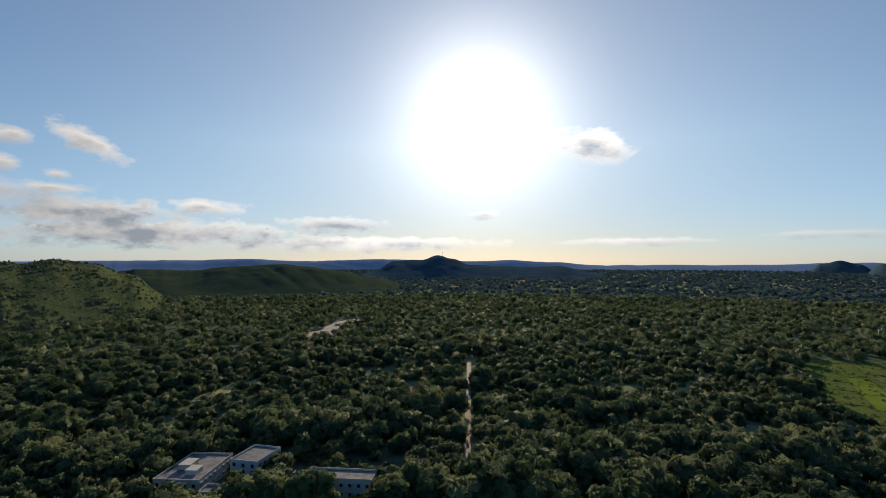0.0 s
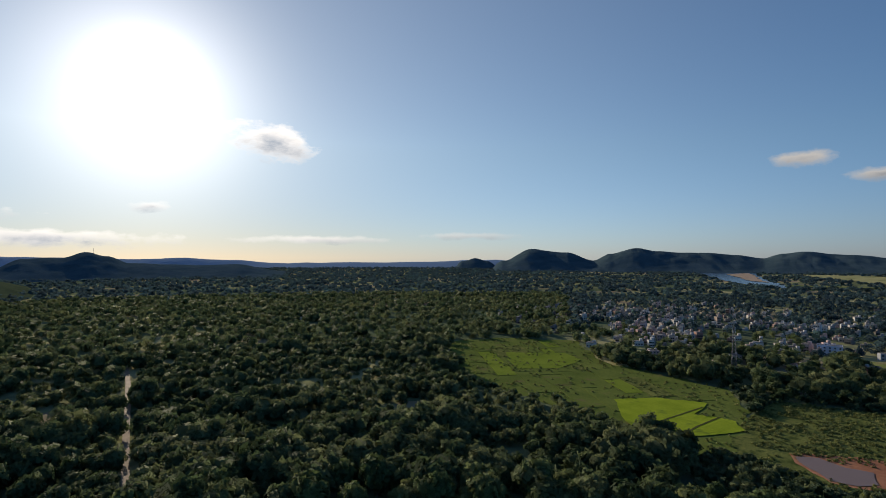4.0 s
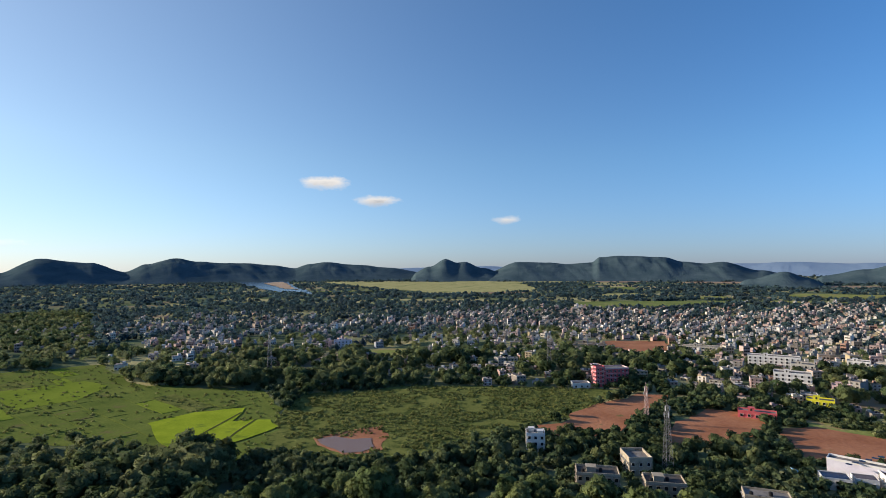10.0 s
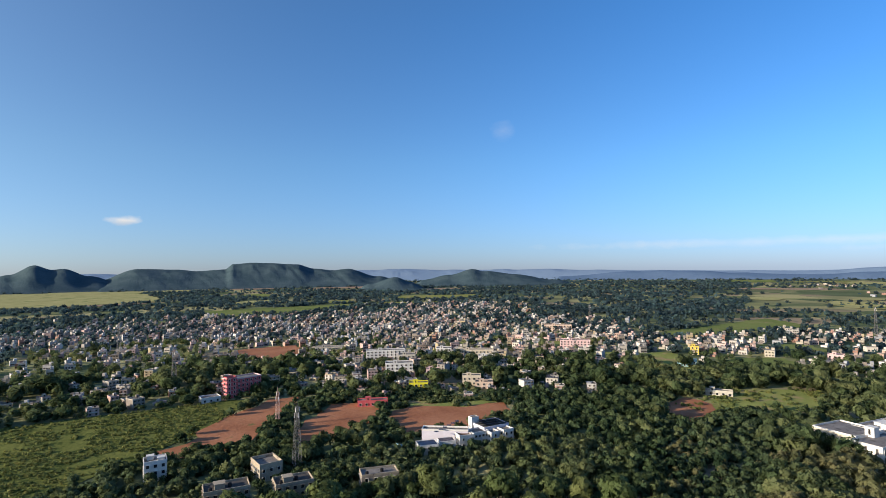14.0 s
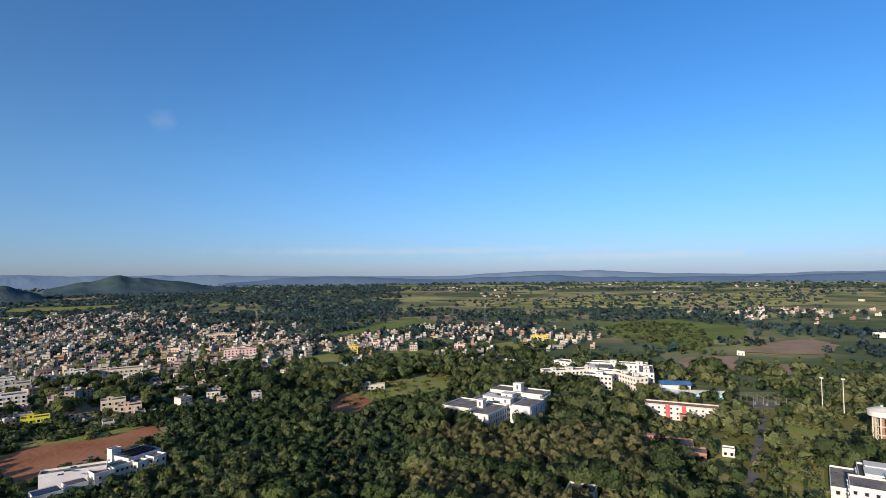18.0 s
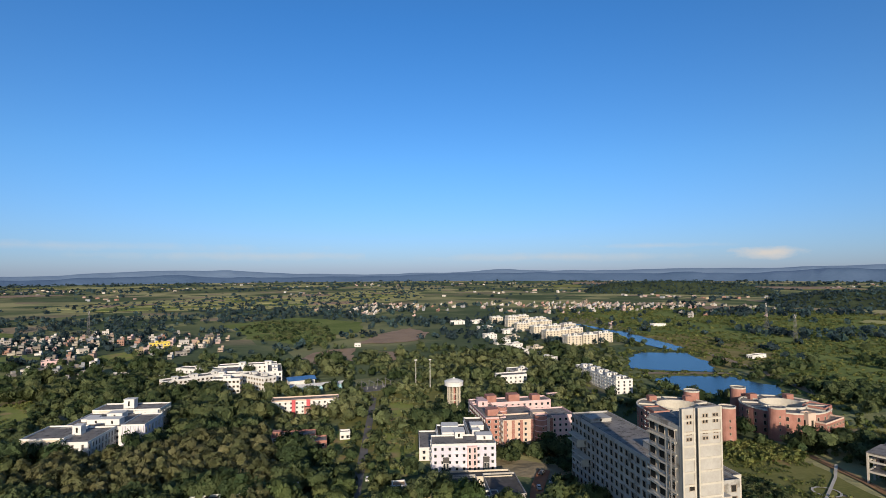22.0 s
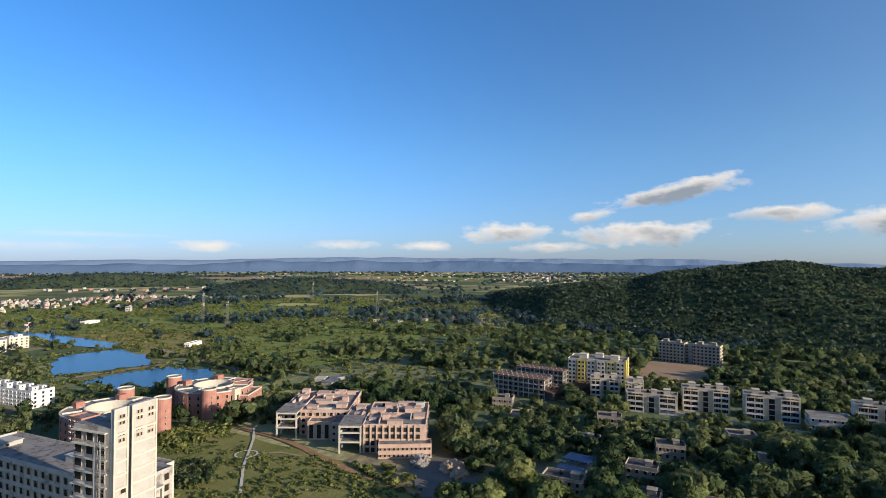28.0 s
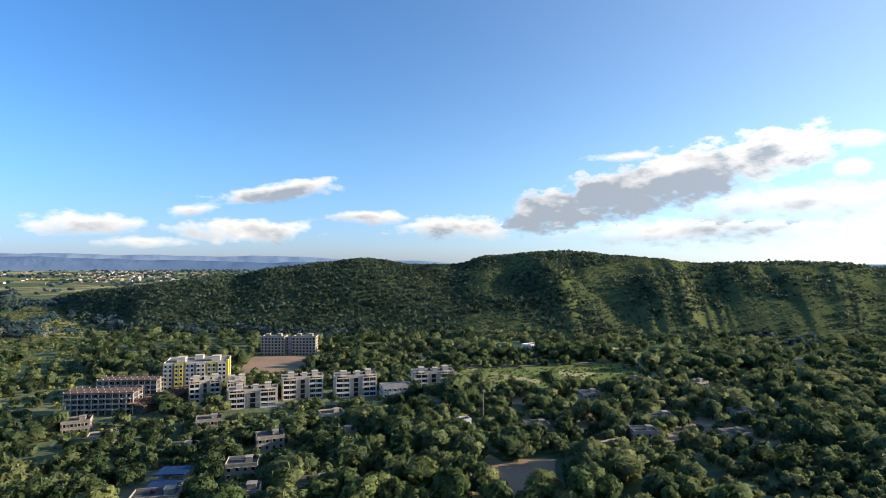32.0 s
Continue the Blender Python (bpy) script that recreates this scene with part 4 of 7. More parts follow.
def wing(root, cx, cy, w, d, h, wall=WHITE, roof=ROOF, storeys=None, cols=None, side_cols=None, win=(1.3, 1.5), pane=GLASS, turn=0.0, z=0.0, parapet=0.9, heads=(), bands=None, hood=0.45, tanks=0, edge=None):
    """One block of a building under root: wall, roof, parapet, windows on the sides that can be seen, stair heads and tanks."""
    t = radians(turn)
    storeys = storeys or max(1, round(h / 3.4))
    sh = h / storeys
    cols = max(1, round(w / 4)) if cols is None else cols
    side_cols = max(1, round(d / 4)) if side_cols is None else side_cols
    body = part("wall", Geo().box(0, 0, -0.3, w, d, h + 0.3).mesh("wall", wall), root, (cx, cy, z), t)
    part("roof", Geo().box(0, 0, h, w - 0.6, d - 0.6, 0.12).mesh("roof", roof), body)
    if parapet:
        g = Geo()
        for sx, sy, bw, bd in ((0, -1, w + 0.1, 0.3), (0, 1, w + 0.1, 0.3), (-1, 0, 0.3, d - 0.5), (1, 0, 0.3, d - 0.5)):
            g.box(sx * (w / 2 - 0.1), sy * (d / 2 - 0.1), h, bw, bd, parapet)
        part("parapet", g.mesh("parapet", edge or wall), body)
    if bands:
        g = Geo()
        for k in range(1, storeys + 1):
            g.box(0, 0, k * sh - 0.25, w + 0.5, d + 0.5, 0.25)
        part("floor_band", g.mesh("floor_band", bands), body)
    rt = root.rotation_euler.z + t
    c0, s0 = math.cos(root.rotation_euler.z), math.sin(root.rotation_euler.z)
    wx, wy = root.location.x + c0 * cx - s0 * cy, root.location.y + s0 * cx + c0 * cy
    FOOT.append((wx, wy, rt, w / 2, d / 2))
    me = window_mesh(win[0], win[1], pane, hood)
    for k, (nx, ny, length, off, n) in enumerate(((0, -1, w, d / 2, cols), (1, 0, d, w / 2, side_cols), (0, 1, w, d / 2, cols), (-1, 0, d, w / 2, side_cols))):
        gx, gy = math.cos(rt) * nx - math.sin(rt) * ny, math.sin(rt) * nx + math.cos(rt) * ny
        if not n or not facing(wx, wy, gx, gy):
            continue
        for i in range(n):
            for s in range(storeys):
                u = (i + 0.5) / n * length - length / 2
                px, py = nx * (off + 0.01) - ny * u, ny * (off + 0.01) + nx * u
                part("window", me, body, (px, py, s * sh + (sh - win[1]) * 0.45), k * math.pi / 2)
    for fx, fy, sx, sy, hh in heads:
        hd = part("stair_head", Geo().box(0, 0, 0, sx, sy, hh).box(0, 0, hh, sx + 0.5, sy + 0.5, 0.2).box(0, sy / 2 + 0.02, hh * 0.25, min(1.0, sx * 0.3), 0.1, hh * 0.55, 1).mesh("stair_head", edge or wall, HOLE_SHADE), body, (fx * w / 2, fy * d / 2, h + 0.1))
    for i in range(tanks):
        part("water_tank", Geo().tube(0, 0, 0, 1.4, 0.8, 0.8, 10).tube(0, 0, 1.4, 1.7, 0.8, 0.25, 10).mesh("water_tank", TANK), body, ((-0.6 + 1.2 * ((i * 0.37) % 1)) * w / 2, (0.5 - (i * 0.61) % 1) * d * 0.7, h + 0.12))
    return body


def building(name, label, x, y, turn, *wings, category="building", group=""):
    root = thing(name, label, category, x, y, 0, radians(turn), group)
    for kw in wings:
        wing(root, *kw[0], **(kw[1] if len(kw) > 1 else {}))
    if name in ("old_house", "old_flats", "concrete_flats"):
        for k in range(len(wings)):
            fx, fy, rt, fa, fb = FOOT[-1 - k]
            FOOT[-1 - k] = (fx, fy, rt, fa - 3.0, fb - 3.0)
    return root


# teaching hospital block among the brown trees
building("institute_building", "white and cream institute block with flat grey roofs and stair towers", 150, -346, -3,
         ((18, 18, 22, 25, 11), dict(wall=CREAM, storeys=3, cols=5, win=(1.5, 1.2), edge=WHITE)),
         ((-2, 24, 15, 29, 11), dict(wall=WHITE, storeys=3, cols=3, side_cols=9, win=(1.1, 2.6), pane=DARKROOF, hood=0.1, heads=((0.85, -0.2, 4.5, 4.5, 5),))),
         ((-18.5, -3, 13, 25, 11.5), dict(wall=LILAC, storeys=2, cols=0, side_cols=6, win=(1.2, 3.4), pane=DARKROOF, hood=0.1, edge=WHITE)),
         ((1, -33, 41, 17, 12), dict(wall=CREAM, storeys=3, edge=WHITE, heads=((0.05, 0.1, 6.5, 5, 5.6),))),
         ((5, -8, 33, 33, 10.4), dict(wall=WHITE, storeys=3, heads=((-0.55, 0.5, 8, 6, 3.4), (0.1, 0.3, 10, 6, 2.6), (-0.2, -0.4, 9, 7, 3.2), (0.55, -0.1, 7, 9, 1.6)))),
         ((-12, -24, 14, 4, 11.6), dict(wall=WHITE, storeys=3, cols=0)))
for k in range(9):
    part("fin", Geo().box(-24.2 + k * 1.42, 9.75, 5.2, 0.5, 0.5, 6.2).mesh("fin", WHITE), bpy.data.objects["institute_building"], label="white upright fin on the lilac front")
# large white residential complex
building("hostel_complex", "large white hostel complex built round courtyards", 122, -500, 0,
         ((22, 14, 50, 12, 10.6), dict(turn=38, storeys=3, cols=14, win=(1.5, 1.5), pane=HOLE_SHADE, heads=((-0.7, 0, 4, 4, 2.4), (0.0, 0, 6, 4, 2.4), (0.6, 0, 4, 4, 2.4)))),
         ((-9, 29, 22, 12, 11.4), dict(turn=2, storeys=3, cols=7, win=(1.5, 1.5), pane=HOLE_SHADE, heads=((0, 0, 6, 5, 2.2),))),
         ((-31, 16, 34, 12, 11), dict(turn=-44, storeys=3, cols=9, win=(1.4, 1.5), pane=HOLE_SHADE, heads=((-0.5, 0, 4, 4, 2.4), (0.4, 0, 6, 4, 2)))),
         ((-40, -14, 12, 40, 11), dict(turn=10, storeys=3, side_cols=10, heads=((0, 0.6, 5, 5, 2.4), (0, -0.3, 5, 5, 2.4)))),
         ((-12, -36, 52, 12, 11.4), dict(turn=8, storeys=3, cols=12, heads=((0.2, 0, 6, 5, 2.4), (-0.7, 0, 6, 5, 2.4)))),
         ((28, -24, 40, 12, 11), dict(turn=-20, storeys=3, cols=9, heads=((0, 0, 6, 5, 2.6),))),
         ((-4, 2, 30, 10, 10), dict(turn=4, storeys=3, cols=8, heads=((0.4, 0, 5, 5, 2.2),))),
         ((-2, -16, 11, 26, 10.6), dict(turn=4, storeys=3, cols=2)))
building("annex_building", "small white hostel annex with roof steps", 178, -506, 40, ((0, 0, 34, 10, 7.4), dict(storeys=2, cols=9, win=(1.4, 1.6), pane=HOLE_SHADE)), ((-10, 11, 9, 7, 4),))
building("hostel_kitchen", "low brown-roofed kitchen block behind trees", 150, -474, 8, ((0, 0, 22, 12, 4), dict(roof=BROWN, wall=WHITE, cols=4)), ((14, 8, 7, 6, 5.5), dict(wall=WHITE, cols=2)))
building("department_building", "white two-storey block with red bands and porches", 42, -398, 4,
         ((0, 0, 46, 11, 9), dict(storeys=3, cols=12, win=(1.1, 1.2), edge=PEACH)), ((-4, 9, 9, 8, 5), dict(wall=SALMON, roof=DARKROOF, cols=2)), ((-19, 9, 8, 10, 6), dict(wall=SALMON, roof=DARKROOF, cols=2)), ((8, 5.8, 2.5, 1.5, 9), dict(wall=CRIMSON, cols=0, side_cols=0)), ((-2, 5.8, 2.5, 1.5, 9), dict(wall=CRIMSON, cols=0, side_cols=0)))
building("department_building", "low white block with red brick trim", 40, -318, 5,
         ((0, 0, 24, 10, 7.5), dict(wall=WHITE, storeys=2, cols=6, edge=SALMON, heads=((0.75, 0.2, 4, 4, 2.5),))), ((14, 6, 12, 12, 4.5), dict(wall=CONCRETE)), ((-14, 8, 8, 10, 6), dict(wall=SALMON, cols=2)))
building("staff_house", "small white house with a dark flat roof", 33, -243, 6, ((0, 0, 9, 8, 6.5), dict(roof=DARKROOF, cols=2)))
building("staff_house", "white house with a red painted roof terrace", 47, -240, 6, ((0, 0, 13, 8, 5), dict(roof=CRIMSON, cols=3)), ((7, 5, 5, 5, 4),))
building("staff_house", "low white house with a dark stained roof", 66, -238, 6, ((0, 0, 12, 9, 5), dict(roof=DARKROOF, cols=3, tanks=2)))
building("gate_lodge", "small white lodge with a brown roof", -15, -247, 4, ((0, 0, 6, 6, 3.6), dict(roof=BROWN, cols=2)))
building("gate_lodge", "small white booth beside the campus road", 12, -330, 4, ((0, 0, 6, 5, 4), dict(cols=2)))
# sports hall sheds
sh = thing("sports_shed", "long aqua shed with a white roof", "shed", 42, -468, 0, radians(18))
part("wall", Geo().box(0, 0, 0, 54, 9, 4.2).mesh("wall", AQUA), sh)
part("roof", Geo().raw([(-28, -6, 4.2), (28, -6, 4.2), (28, 6, 4.2), (-28, 6, 4.2), (-28, 0, 5.6), (28, 0, 5.6)], [(0, 1, 5, 4), (2, 3, 4, 5), (0, 4, 3), (1, 2, 5)]).mesh("roof", WHITE), sh)
sh = thing("sports_shed", "shed with a bright blue sheet roof", "shed", 56, -492, 0, radians(18))
part("wall", Geo().box(0, 0, 0, 22, 12, 5).mesh("wall", WHITE), sh)
part("roof", Geo().raw([(-12, -7.5, 5), (12, -7.5, 5), (12, 7.5, 5), (-12, 7.5, 5), (-12, 0, 7.4), (12, 0, 7.4)], [(0, 1, 5, 4), (2, 3, 4, 5), (0, 4, 3), (1, 2, 5)]).mesh("roof", BLUE), sh)
FOOT += [(42, -468, 0.31, 28, 7), (56, -492, 0.31, 12, 8)]
# white college block
building("college_building", "white college block with lilac front and dark tall windows", -50.6, -291, -5,
         ((0, 16.5, 32, 15, 13), dict(wall=LILAC, storeys=4, cols=9, side_cols=3, win=(1.1, 1.3), edge=WHITE, heads=((-0.7, -0.4, 8, 6, 2.2), (0.1, -0.7, 4, 4, 3)))),
         ((-10.5, -9, 12, 36, 12), dict(storeys=4, roof=DARKROOF, heads=((0.4, 0.75, 4, 4, 3), (0.1, 0.1, 7, 7, 2.5)))),
         ((4, -4, 16, 26, 11), dict(storeys=3, roof=DARKROOF, heads=((0, 0.5, 12, 9, 3.2), (0.1, -0.6, 9, 7, 2.2)))),
         ((17, -8, 10, 30, 6), dict(storeys=2)),
         ((-4, 24.6, 5, 1.4, 12.5), dict(wall=PINK, cols=2, win=(0.9, 2.2), storeys=4, side_cols=0, hood=0, parapet=0.3)),
         ((9, 24.6, 3, 1.4, 7), dict(wall=DARKROOF, cols=2, win=(0.8, 3.0), storeys=1, side_cols=0, hood=0, parapet=0.3)),
         ((-11, 24.6, 3, 1.4, 7), dict(wall=DARKROOF, cols=2, win=(0.8, 3.0), storeys=1, side_cols=0, hood=0, parapet=0.3)))
# pink hostel with round stair towers
pk = building("pink_hostel", "pink and peach hostel with round brick stair towers", -90, -320, 3,
              ((0, 16, 30, 13, 15), dict(wall=PEACH, storeys=5, cols=8, side_cols=3, win=(1.2, 1.4), heads=((-0.5, 0, 7, 5, 3),))),
              ((17, -4, 12, 38, 15), dict(wall=SALMON, storeys=5, cols=3, side_cols=9, edge=PINK, heads=((0, 0.5, 6, 6, 3.2), (0, -0.6, 6, 6, 3.2)))),
              ((-4, -24, 52, 12, 15), dict(wall=PINK, storeys=5, heads=((0.75, 0, 4, 5, 2.5),))),
              ((-22, 2, 22, 18, 13), dict(wall=PINK, storeys=4, roof=ROOF)),
              ((2, -4, 26, 24, 13), dict(wall=PINK, storeys=4)))
for x in (-13.5, -9.6, -2.2, 4.4, 9.2, 13.8):
    part("pilaster", Geo().box(x, 22.65, 0, 1.7, 0.5, 15.6).mesh("pilaster", SALMON), pk, label="salmon brick pilaster")
for x, y, sx, sy, hh in ((9, -24, 6.4, 6.4, 4.4), (-6, -24, 7.4, 6.4, 4.4), (-21, -24, 5.4, 5.4, 3.4), (17, 6, 6.4, 6.4, 3.6)):
    part("stair_head", Geo().box(x, y, 15.1, sx, sy, hh).mesh("stair_head", SALMON), pk, label="salmon brick stair head on the roof")
for px, py, r, hh in ((-7, 23, 3.6, 18), (9, 0, 3.4, 18)):
    rings = []
    for k in range(5):
        rings += [(r, 3.2 * k, 0), (r, 3.2 * k + 2.8, 2), (r + 0.14, 3.2 * k + 2.8, 2), (r + 0.14, 3.2 * k + 3.2, 2)]
    rings += [(r, 16, 0), (r, hh, 2), (r - 0.4, hh, 2), (r - 0.4, hh - 0.8, 1), (0.01, hh - 0.8, 1)]
    st = part("stair_tower", Geo().lathe(rings, 20).mesh("stair_tower", SALMON, ROOF, PINK), pk, (px, py, 0))
    for k in range(4):
        part("window", window_mesh(0.6, 1.0, HOLE_SHADE, 0), st, (0, r + 0.02, 1.2 + 3.2 * k), math.pi)
building("workshop", "low dark-roofed workshop round an open court", -52, -241, -3,
         ((8, 4, 12, 24, 4.5), dict(roof=DARKROOF, wall=CONCRETE)), ((-9, 3, 15, 24, 4.5), dict(roof=DARKROOF, wall=CONCRETE)), ((0, -10, 30, 8, 4.2), dict(roof=DARKROOF, wall=CREAM)), ((-1, 12, 8, 6, 4), dict(roof=DARKROOF)))

FOOT.append((-58, -263, 0, 24, 7))
PANEL = surface("grey rendered wall panel", (0.31, 0.295, 0.27), (0.46, 0.44, 0.41), 0.25, bump=0.2)
# tall block under construction, with its lower slab
tw = thing("tower_block", "unfinished pale concrete tower with a windowless front and bare floors", "tower", -90.2, -145.6, 0, radians(6.4))
body = part("wall", Geo().box(0, 0, 0, 12.4, 13.6, 57).mesh("wall", CONCRETE), tw)
part("roof", Geo().box(0, -0.5, 57, 11.8, 12.4, 0.15).mesh("roof", ROOF), tw)
g = Geo()
for x0, x1 in ((-6.3, 1.2), (2.4, 6.3)):
    g.box((x0 + x1) / 2, 7.4, 0, x1 - x0, 1.2, 62)
# Dark strip paints the shade at the bottom of the gap.
part("slit", Geo().box(1.8, 6.6, 0, 1.1, 0.6, 60).mesh("slit", HOLE_SHADE), tw, label="recessed slit between the halves, painted dark as shade")
part("front_wall", g.mesh("front_wall", PANEL), tw, label="smooth pale concrete front slab in two halves")
g = Geo()
for k in range(17):
    z = 3.5 * k + 2.6
    for x0, x1 in ((-6.35, 1.25), (2.35, 6.35)):
        g.box((x0 + x1) / 2, 8.08, z, x1 - x0, 0.22, 0.55)
for x in (-6.2, 1.1, 2.5, 6.2):
    g.box(x, 8.08, 0, 0.5, 0.2, 62)
part("beam", g.mesh("beam", PALE_CONC), tw, label="pale floor beams across the front")
for z in (59.4, 57.8, 54.9, 53.3):
    for x in (-4.9, -3.9, -1.5, -0.5, 3.7, 4.7):
        part("window", window_mesh(0.55, 0.8, HOLE_SHADE, 0), tw, (x, 8.02, z), math.pi)
part("window", window_mesh(1.5, 1.6, HOLE_SHADE, 0), tw, (3.6, 8.02, 40), math.pi)
g = Geo()
for k in range(16):
    g.box(6.5, -0.6, 3.5 * k + 3.1, 1.3, 12.4, 0.3)
part("floor_edge", g.mesh("floor_edge", PALE_CONC), tw, label="bare floor slab edges")
for k in range(16):
    for j in range(3):
        part("window", window_mesh(2.4, 2.1, HOLE_SHADE, 0), tw, (6.22, -5.0 + 4.2 * j, 3.5 * k + 0.7), math.pi / 2)
g = Geo()
for k in range(40):
    z = 5 + k * 1.2
    g.rod((7.3, 4.2, z), (7.3, 6.4, z), 0.12).rod((8.7, 4.2, z), (8.7, 6.4, z), 0.12).rod((7.3, 4.2, z), (8.7, 6.4, z + 1.2), 0.1)
for x, y in ((7.3, 4.2), (7.3, 6.4), (8.7, 4.2), (8.7, 6.4)):
    g.rod((x, y, 0), (x, y, 54), 0.22)
part("scaffold", g.mesh("scaffold", STEEL), tw, label="thin scaffold hoist up the side")
g = Geo()
for k in range(10):
    w = 2.0 + 0.35 * k
    g.box(-6.2 - w / 2, 2.5, 3.6 * k + 3, w, 6.5, 0.6, 0).box(-6.2 - w + 0.3, 5.2, 3.6 * k, 0.7, 0.8, 3.2, 0).box(-6.2 - w + 0.3, 0.0, 3.6 * k, 0.6, 0.6, 3.2, 0)
part("balcony", g.mesh("balcony", PALE_CONC), tw, label="stepped open concrete balconies")
FOOT.append((-90, -146, 0.1, 8, 9))
lb = building("slab_block", "long grey unfinished slab block with rows of bare windows", -107, -202, 3,
              ((0, 0, 18, 86, 32), dict(wall=CONCRETE, storeys=9, cols=4, side_cols=22, win=(1.6, 2.0), pane=HOLE_SHADE, hood=0.3, heads=((-0.2, 0.3, 8, 14, 2.4), (0.2, -0.75, 10, 8, 1.5)))),
              ((-15, 8, 14, 40, 27), dict(wall=PALE_CONC, storeys=7, side_cols=0)))
for z, y in ((22, -34), (15, -30)):
    part("canopy", Geo().box(10.6, y, z, 3.2, 13, 0.5).box(10.6, y, z + 2.6, 3.2, 13, 0.5).box(12.0, y + 6.4, z, 3.4, 0.5, 3.1).mesh("canopy", PALE_CONC), lb, label="projecting pale concrete balcony box")


def round_building(name, label, x, y, turn, towers, annex):
    root = thing(name, label, "building", x, y, 0, radians(turn))
    n, ro, ri, h = 40, 24, 13, 14.5
    g = Geo().lathe([(ro, 0, 0), (ro, h, 1), (ro + 0.4, h, 1), (ro + 0.4, h + 0.8, 1), (ro - 0.3, h + 0.8, 1), (ro - 0.3, h + 0.1, 2), (ri, h + 0.1, 1), (ri, h + 1.4, 1), (ri - 0.7, h + 1.4, 1), (ri - 0.7, 0, 1)], n)
    body = part("wall", g.mesh("wall", SALMON, PALE_CONC, ROOF), root)
    for k in range(10):
        a = 2 * math.pi * k / 10 + 0.2
        part("roof_rib", Geo().box(0, 0, h + 0.1, 9.5, 0.5, 0.9).mesh("roof_rib", PALE_CONC), root, (18.2 * math.cos(a), 18.2 * math.sin(a), 0), a)
    for k in range(26):
        a = 2 * math.pi * k / 26
        wa = a + radians(turn)
        if facing(x, y, math.cos(wa), math.sin(wa)):
            for s in range(3):
                part("window", window_mesh(1.4, 2.2, HOLE_SHADE, 0), body, ((ro + 0.02) * math.cos(a), (ro + 0.02) * math.sin(a), 2 + 4.2 * s), a + math.pi / 2)
    for tx, ty, r, hh in towers:
        g = Geo().lathe([(r, 0, 0), (r, hh - 0.4, 1), (r + 0.15, hh - 0.4, 1), (r + 0.15, hh + 0.5, 1), (r - 0.3, hh + 0.5, 1), (r - 0.3, hh - 0.2, 2), (0.01, hh - 0.2, 2)], 24)
        st = part("stair_tower", g.mesh("stair_tower", SALMON, PALE_CONC, ROOF), root, (tx, ty, 0), label="round red brick stair tower")
        for k in range(4):
            a = math.atan2(-y - ty, -x - tx) - radians(turn) + 0.35
            part("window", window_mesh(0.6, 1.2, HOLE_SHADE, 0), st, ((r + 0.02) * math.cos(a), (r + 0.02) * math.sin(a), 2.5 + 3.6 * k), a + math.pi / 2)
    for kw in annex:
        wing(root, *kw[0], **kw[1])
    for tx, ty in ((8, -17), (-14, -12)):
        part("stair_head", Geo().box(tx, ty, h, 5, 4, 3.5).mesh("stair_head", SALMON), root)
    FOOT.append((x, y, 0, 30, 30))
    return root


round_building("round_building", "red brick drum building with an open ring roof", -259, -308, 0, ((20, 19, 4.6, 18.5), (9, -29, 4.8, 19.5)),
               (((-10, 20, 24, 12, 10.5), dict(turn=25, wall=SALMON, storeys=3, cols=6, pane=HOLE_SHADE, edge=PEACH)), ((3, 23, 6, 5, 15), dict(turn=10, wall=PEACH, cols=1, win=(1.6, 9), storeys=1, pane=HOLE_SHADE, hood=0)), ((-17, 8, 12, 12, 15), dict(turn=30, wall=SALMON))))
round_building("round_building", "red brick drum building with curved white roof beams", -192, -314, 0, ((-13, 28, 4.6, 21), (-20, -17, 4.8, 20)),
               (((20, 10, 10, 12, 16), dict(wall=SALMON, cols=2)),))

